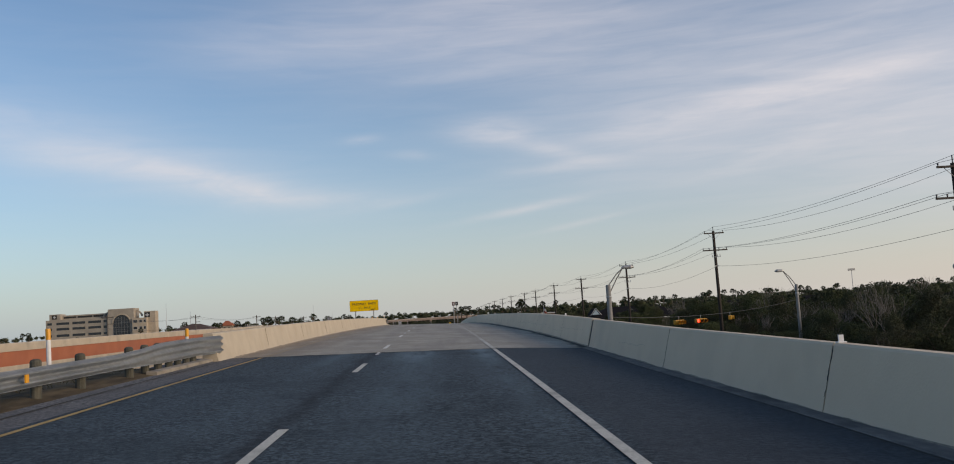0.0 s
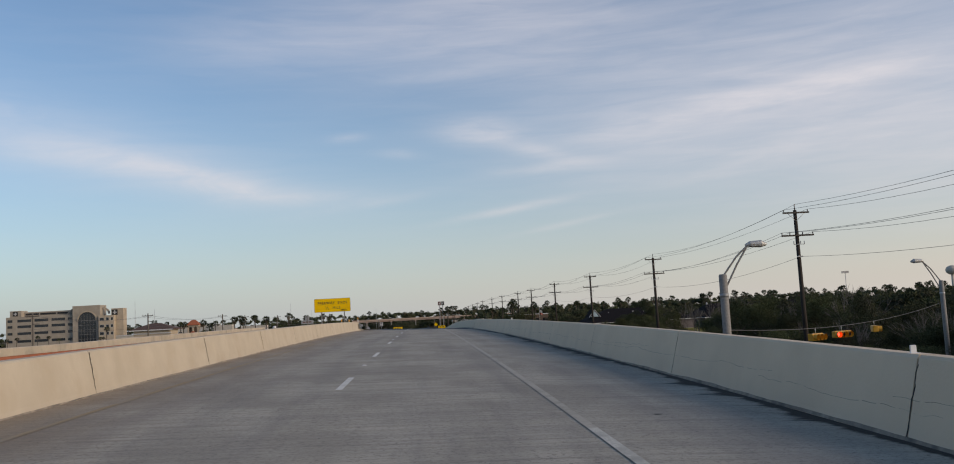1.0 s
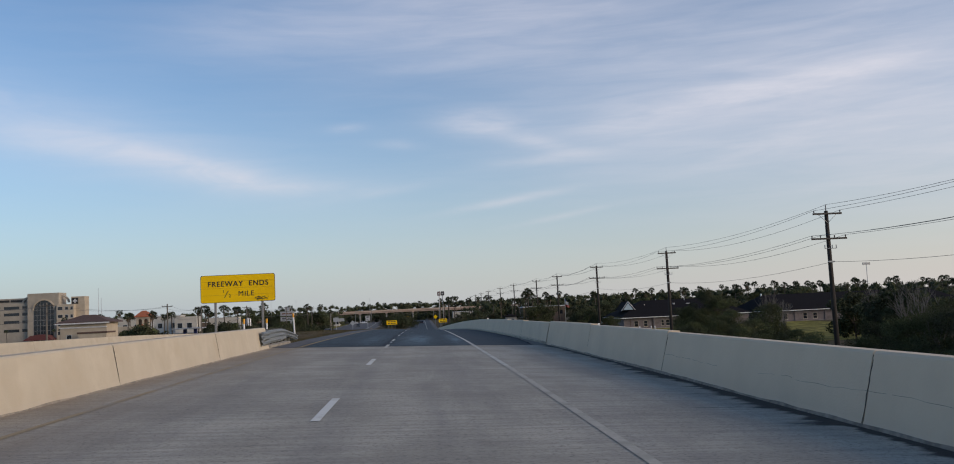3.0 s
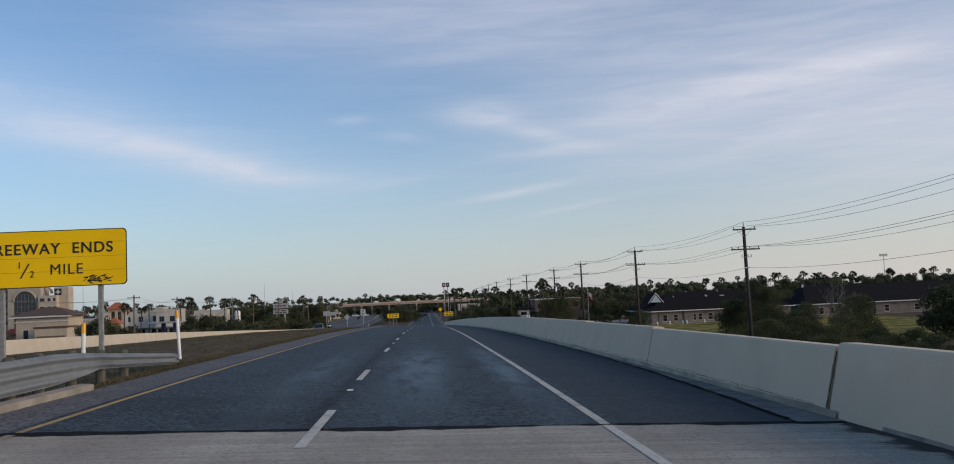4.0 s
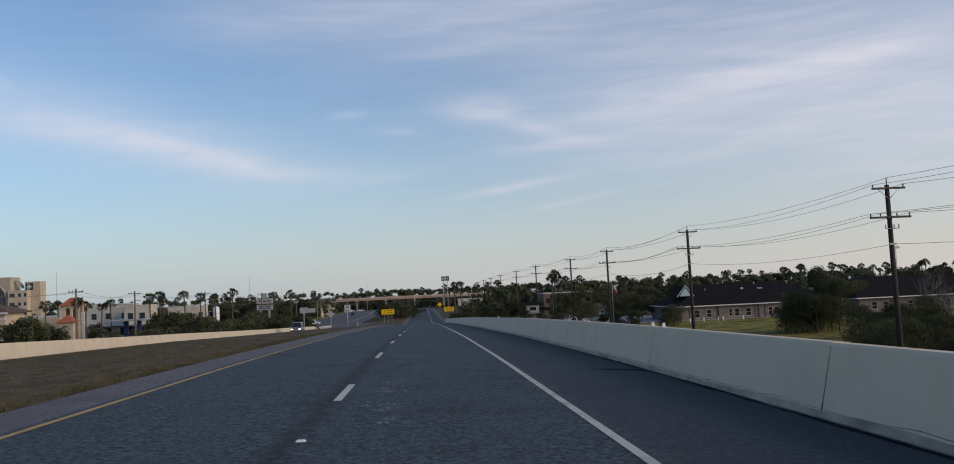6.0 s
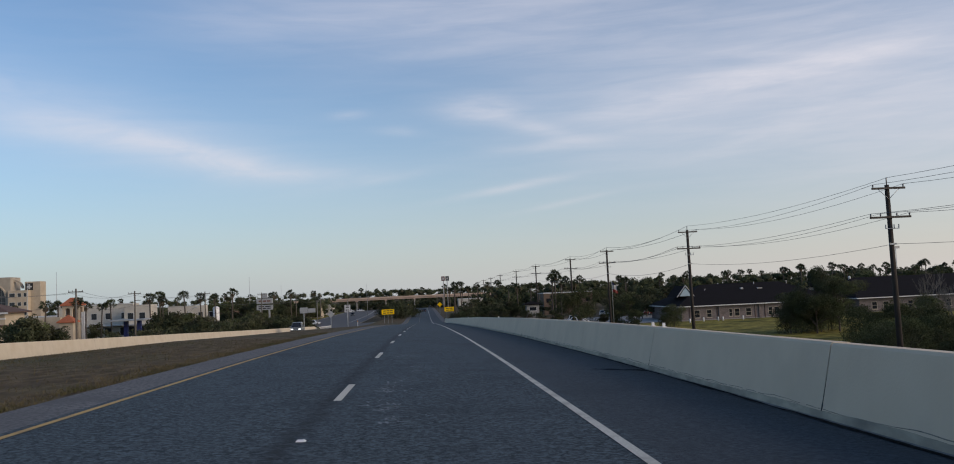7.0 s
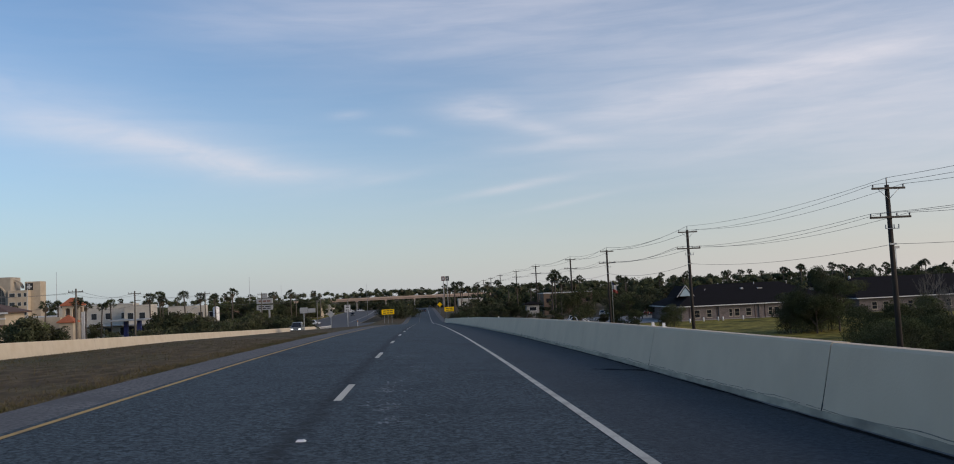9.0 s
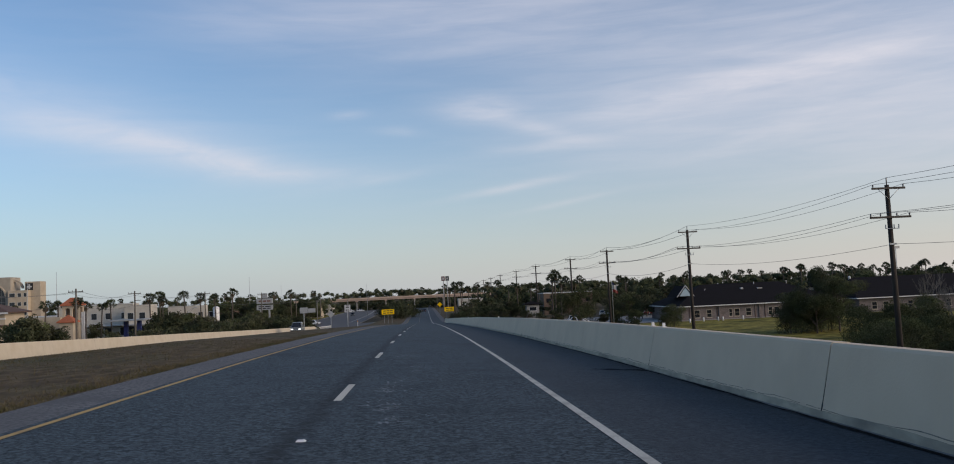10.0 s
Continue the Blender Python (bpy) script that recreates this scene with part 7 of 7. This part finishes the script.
for k in range(17):
    y = 334 + 2 * k
    z = max(opposite(y), STREET)
    box("post", -25.05, -24.9, y - 0.08, y + 0.08, z - 0.4, z + 0.8, TRIM_PAINT, wr)

# big commercial pole sign, tall twin sign, antennas, poles on the left
bs = thing("pole_sign", "two-panel pale sign board on twin columns by the stores", "sign", (-51.6, 420, STREET))
for x in (-1.4, 1.4):
    box("column", x - 0.25, x + 0.25, -0.2, 0.3, -0.4, 6.5, SIGN_BACK, bs, 0.02)
box("panel", -2.6, 2.6, -0.35, 0.35, 8.2, 9.9, SIGN_BACK, bs, 0.05)
box("panel", -2.6, 2.6, -0.35, 0.35, 6.2, 7.8, SIGN_BACK, bs, 0.05)
box("emblem", -0.9, 0.9, -0.3, 0.3, 10.0, 11.6, SIGN_BACK, bs, 0.05)
bars(bs, ((0, 3, 0.5),), 4.0, 9.05, material("sign_brown", (0.15, 0.08, 0.06), (0.2, 0.1, 0.08)), -0.37)
bars(bs, ((0.3, 2, 0.3), (-0.3, 3, 0.3)), 4.2, 7.0, SIGN_BLACK, -0.37)
ts = thing("pole_sign", "tall twin-pole sign with two dark square boards", "sign", (12.9, 640, STREET))
for x in (-1.1, 1.1):
    rod("column", [(x, 0, -0.4), (x, 0, 17.5)], 0.25, SIGN_BACK, ts, 10)
box("board", -2.2, -0.15, -0.3, 0.3, 16.3, 18.9, material("sign_maroon", (0.09, 0.03, 0.03), (0.12, 0.045, 0.045)), ts, 0.05)
box("board", 0.15, 2.2, -0.3, 0.3, 16.3, 18.9, SIGN_BLACK, ts, 0.05)
box("emblem", -1.6, -0.75, -0.34, -0.3, 17.0, 18.2, SIGN_WHITE, ts)
box("emblem", 0.7, 1.6, -0.34, -0.3, 17.1, 18.1, SIGN_BACK, ts)
for x, y, h in ((-66.0, 470, 19), (-62.0, 520, 16), (-33.0, 650, 17), (-100.5, 360, 17)):
    rod("mast", [(0, 0, 0), (0, 0, h)], [0.12, 0.05], GALVANISED, thing("antenna_mast", "thin grey antenna mast", "antenna", (x, y, 0.3), group="antenna masts"), 5)
fm = thing("floodlight_mast", "tall floodlight mast of a far sports ground", "floodlight", (483, 1002, 0.3))
rod("mast", [(0, 0, 0), (0, 0, 34)], [0.5, 0.3], GALVANISED, fm, 8)
box("lamp_rack", -4.2, 4.2, -0.4, 0.4, 34, 36.5, SIGN_BACK, fm, 0.1)
wtow = thing("water_tower", "pale round water tower on the horizon", "water tower", (720, 1180, 0))
rod("stem", [(0, 0, 0), (0, 0, 30)], [2.0, 1.6], WHITE_WALL, wtow, 12)
bm = bmesh.new()
bmesh.ops.create_uvsphere(bm, u_segments=24, v_segments=14, radius=8, matrix=Matrix.Translation((0, 0, 36)) @ Matrix.Diagonal((1, 1, 0.8, 1)))
part("bowl", bm, WHITE_WALL, wtow, smooth=True)

LEFT_POLES = [(-57.2, 278, 12.6), (-56.0, 304, 12.3), (-52.5, 345, 12.2), (-49.0, 400, 12.0), (-46.5, 455, 11.8), (-44, 510, 11.6), (-62, 225, 12.8), (-66, 175, 12.8)]
for x, y, z in LEFT_POLES:
    p = thing("utility_pole", "grey-brown wooden utility pole with a crossarm", "utility pole", (x, y, 0.4), group="utility poles")
    h = z - 0.4
    rod("shaft", [(0, 0, -0.6), (0, 0, h + 0.3)], [0.19, 0.13], POLE_GREY, p, 10)
    box("crossarm", -1.2, 1.2, -0.2, -0.08, h - 0.3, h - 0.16, ARM_WOOD, p, 0.01)
    for a in (-1.1, -0.5, 1.1):
        rod("insulator", [(a, -0.14, h - 0.16), (a, -0.14, h + 0.06)], [0.05, 0.05], PORCELAIN, p, 6)
    box("crossarm", 0.05, 1.2, -0.2, -0.08, h - 1.6, h - 1.48, ARM_WOOD, p, 0.01)
LEFT_RUN = sorted(LEFT_POLES, key=lambda q: q[1])
for dx, dz in ((-1.1, -0.34), (1.1, -0.34), (0.0, -2.4)):
    run = thing("power_cable", "thin dark overhead cable between grey wooden poles", "cable", group="overhead cables")
    for (x0, y0, z0), (x1, y1, z1) in zip(LEFT_RUN, LEFT_RUN[1:]):
        bm = bmesh.new()
        tube(bm, [(x0 + (x1 - x0) * t / 8 + dx, y0 + (y1 - y0) * t / 8, z0 + (z1 - z0) * t / 8 + dz - 4 * 0.8 * (t / 8) * (1 - t / 8)) for t in range(9)], 0.02, 4, cap=False)
        part("cable_span", bm, CABLE, run)
for x, y, h in ((-36, 430, 10), (-30, 480, 10), (-58, 350, 9), (-26, 540, 10), (14, 600, 11), (8, 660, 11)):
    s = street_lamp("slim street lamp by the far road", x, y, 0.5, h - 1, 1.6, 0.7, 0.1, 1)


# filling station and small stores before the overpass
for lab, x0, x1, y0, y1, h, mat in (("orange-tan store beside the frontage road", -72, -63, 600, 612, 7.6, TAN_WALL), ("white fronted shop by the far crossing", -61, -52, 640, 650, 6.0, WHITE_WALL),
                                    ("pale flat-roofed store past the overpass", 22, 48, 690, 704, 5.6, WHITE_WALL), ("brown flat-roofed store past the median", -110, -84, 640, 660, 6.8, BROWN_BRICK)):
    plain_block(lab, x0, x1, y0, y1, h, mat, None, n=4, ww=1.5, wz=1.4, wh=2.0)
gas = thing("filling_station", "flat pale filling station canopy on slim columns", "canopy", (-57.5, 590, STREET))
box("canopy", -5.5, 5.5, -4, 4, 4.6, 5.5, TRIM_PAINT, gas, 0.05)
for x in (-4, 4):
    for y in (-2.5, 2.5):
        box("column", x - 0.2, x + 0.2, y - 0.2, y + 0.2, -0.3, 4.6, TRIM_PAINT, gas)
for x in (-2, 2):
    box("pump", x - 0.4, x + 0.4, -0.3, 0.3, -0.1, 1.9, SIGN_WHITE, gas, 0.05)
# verge between the frontage road and the stores
bm = bmesh.new()
rows = [[bm.verts.new((ramp(FRONT_L, y) - d, y, ground_z(ramp(FRONT_L, y) - d, y) + 0.05)) for d in (1.0, 5.0, 10.0)] for y in range(400, 701, 20)]
for a, b in zip(rows, rows[1:]):
    for k in range(2):
        bm.faces.new((a[k], a[k + 1], b[k + 1], b[k]))
tagged(finish("verge", bm, LAWN), "dull green mown verge beside the frontage road", "lawn", kind="structure")


# ---- vehicles ----
def car(label, at, turn, paint, suv=True, lights=False):
    c = thing("suv" if suv else "car", label, "car", at)
    c.rotation_euler = (0, 0, radians(turn))
    L, Wd = (4.8, 1.9) if suv else (4.6, 1.8)
    H = 1.78 if suv else 1.45
    sill, belt = 0.38, 1.02 if suv else 0.88

    def loft(name, rings, mat, parent, bev=0.0):
        bm = bmesh.new()
        rr = [[bm.verts.new(p) for p in ring] for ring in rings]
        for a, b in zip(rr, rr[1:]):
            for k in range(len(a)):
                bm.faces.new((a[k], a[(k + 1) % len(a)], b[(k + 1) % len(a)], b[k]))
        bm.faces.new(rr[0])
        bm.faces.new(rr[-1][::-1])
        bmesh.ops.recalc_face_normals(bm, faces=bm.faces[:])
        if bev:
            bmesh.ops.bevel(bm, geom=bm.edges[:], offset=bev, segments=2, affect="EDGES")
        return part(name, bm, mat, parent)

    def sect(y, w, z0, z1, tuck=0.06):
        return [(-w / 2 + tuck, y, z0), (w / 2 - tuck, y, z0), (w / 2, y, (z0 + z1) / 2), (w / 2 - 0.05, y, z1), (-w / 2 + 0.05, y, z1), (-w / 2, y, (z0 + z1) / 2)]

    hood = belt - 0.04
    loft("body", [sect(-L / 2, Wd * 0.86, sill + 0.05, hood - 0.16), sect(-L / 2 + 0.25, Wd * 0.97, sill - 0.05, hood - 0.03), sect(-L / 2 + 1.3, Wd, sill - 0.08, belt), sect(L / 2 - 0.5, Wd, sill - 0.08, belt), sect(L / 2, Wd * 0.92, sill, belt - 0.05)], paint, c, 0.03)
    ra = -L / 2 + 1.15
    rb = L / 2 - (0.12 if suv else 0.85)
    roof0, roof1 = ra + 0.75, rb - (0.35 if suv else 0.6)
    w1, w2 = Wd * 0.95, Wd * 0.78
    loft("cabin", [[(-w1 / 2, ra, belt - 0.02), (w1 / 2, ra, belt - 0.02), (w1 / 2, rb, belt - 0.02), (-w1 / 2, rb, belt - 0.02)], [(-w2 / 2, roof0, H), (w2 / 2, roof0, H), (w2 / 2, roof1, H), (-w2 / 2, roof1, H)]], paint, c, 0.05)

    def lerp(p, q, t):
        return tuple(a + (b - a) * t for a, b in zip(p, q))

    def pane(name, quad, shrink, out):
        cx = tuple(sum(p[i] for p in quad) / 4 for i in range(3))
        bm = bmesh.new()
        vs = [Vector(lerp(p, cx, shrink)) + Vector(out) for p in quad]
        a = [bm.verts.new(v) for v in vs]
        b = [bm.verts.new(v - Vector(out) * 2) for v in vs]
        bm.faces.new(a), bm.faces.new(b[::-1])
        for k in range(4):
            bm.faces.new((a[k], b[k], b[(k + 1) % 4], a[(k + 1) % 4]))
        part(name, bm, GLASS_DARK, c)

    pane("windscreen", [(-w1 / 2, ra, belt), (w1 / 2, ra, belt), (w2 / 2, roof0, H), (-w2 / 2, roof0, H)], 0.13, (0, -0.02, 0.014))
    pane("rear_window", [(-w1 / 2, rb, belt), (w1 / 2, rb, belt), (w2 / 2, roof1, H), (-w2 / 2, roof1, H)], 0.16, (0, 0.02, 0.014))
    for s in (-1, 1):
        for t0, t1 in ((0.04, 0.5), (0.53, 0.97)):
            b0, b1 = lerp((s * w1 / 2, ra, belt), (s * w1 / 2, rb, belt), t0 + 0.1 * (t0 < 0.1)), lerp((s * w1 / 2, ra, belt), (s * w1 / 2, rb, belt), t1)
            u0, u1 = lerp((s * w2 / 2, roof0, H), (s * w2 / 2, roof1, H), t0), lerp((s * w2 / 2, roof0, H), (s * w2 / 2, roof1, H), t1)
            pane("side_window", [b0, b1, u1, u0], 0.12, (s * 0.02, 0, 0.006))
        bm = bmesh.new()
        add_box(bm, s * Wd / 2 - 0.02 + (0.0 if s > 0 else -0.2), s * Wd / 2 + 0.02 + (0.2 if s > 0 else 0.0), ra + 0.25, ra + 0.4, belt + 0.02, belt + 0.2, 0.03)
        part("mirror", bm, paint, c)
        bm = bmesh.new()
        add_box(bm, s * Wd * 0.33 - 0.2, s * Wd * 0.33 + 0.2, -L / 2 - 0.02, -L / 2 + 0.12, hood - 0.36, hood - 0.17, 0.03)
        part("headlight", bm, HEADLIGHT if lights else CHROME, c, "glowing headlight" if lights else "")
        bm = bmesh.new()
        add_box(bm, s * Wd * 0.4 - 0.1, s * Wd * 0.4 + 0.1, L / 2 - 0.1, L / 2 + 0.02, belt - 0.4, belt - 0.08, 0.02)
        part("tail_light", bm, CAR_RED, c, "red tail light")
        for y in (-L * 0.3, L * 0.3):
            bm = bmesh.new()
            tube(bm, [(s * (Wd / 2 - 0.22), y, 0.35), (s * (Wd / 2 - 0.2), y, 0.35), (s * (Wd / 2 + 0.0), y, 0.35), (s * (Wd / 2 + 0.015), y, 0.35)], [0.3, 0.36, 0.36, 0.3], 20)
            wh = part("wheel", bm, BLACK, c)
            bm = bmesh.new()
            tube(bm, [(s * (Wd / 2), y, 0.35), (s * (Wd / 2 + 0.03), y, 0.35)], [0.22, 0.2], 16)
            part("rim", bm, GALVANISED, wh)
    bm = bmesh.new()
    add_box(bm, -Wd * 0.2, Wd * 0.2, -L / 2 - 0.015, -L / 2 + 0.1, sill + 0.12, hood - 0.2, 0.02)
    part("grille", bm, CHROME if suv else BLACK, c)
    box("bumper", -Wd * 0.44, Wd * 0.44, -L / 2 - 0.06, -L / 2 + 0.12, sill - 0.05, sill + 0.12, BLACK if suv else paint, c, 0.03)
    return c


car("grey sport utility car with lit headlights on the opposite carriageway", (-21.6, 280, opposite(280) + 0.11), 2, CAR_GREY, True, True)
car("dark car far ahead on the carriageway", (0.0, 560, 0.97), 180, CAR_DARK, False)
car("dark car on the far frontage road", (-34.5, 560, max(opposite(560), STREET + 0.1) + 0.05), 3, CAR_DARK, False)
for x, y, tr, pm, lab in ((35.5, 330, 80, CAR_WHITE, "white car parked beside the road"), (37.5, 345, 85, CAR_WHITE, "white car parked on the parking ground"), (53.6, 386, 70, CAR_WHITE, "white car parked among the trees"), (64.8, 392, 80, CAR_WHITE, "white car parked among the trees"),
                          (57.4, 388, 75, SILVER, "silver car parked among the trees"), (61.0, 390, 60, CAR_WHITE, "white car parked among the trees"), (66.5, 384, 100, CAR_RED, "red car parked beside the brick building"),
                          (-43, 412, 70, CAR_WHITE, "white car parked by the sign board"), (-55, 418, 80, CAR_DARK, "dark car parked by the stores"), (-38, 436, 85, CAR_WHITE, "white car parked by the stores"),
                          (-72, 352, 80, CAR_WHITE, "white car parked before the shops"), (-78, 380, 85, SILVER, "silver car parked before the shops"), (-48, 460, 90, CAR_DARK, "dark car parked by the stores"), (-56, 452, 80, CAR_WHITE, "white car parked by the stores"), (-60, 455, 85, SILVER, "silver car parked by the stores"), (-64, 450, 80, CAR_WHITE, "white car parked by the stores"), (-58, 520, 85, CAR_WHITE, "white car parked by the far stores"), (-62, 524, 85, SILVER, "silver car parked by the far stores"), (-46, 690, 88, CAR_WHITE, "white car waiting under the overpass"), (-40, 692, 88, CAR_WHITE, "white car waiting under the overpass"), (-66, 345, 75, CAR_WHITE, "white car parked before the shops"), (-81, 352, 80, SILVER, "silver car parked before the shops")):
    car(lab, (x, y, ground_z(x, y) + 0.06), tr, pm, "white" in lab)
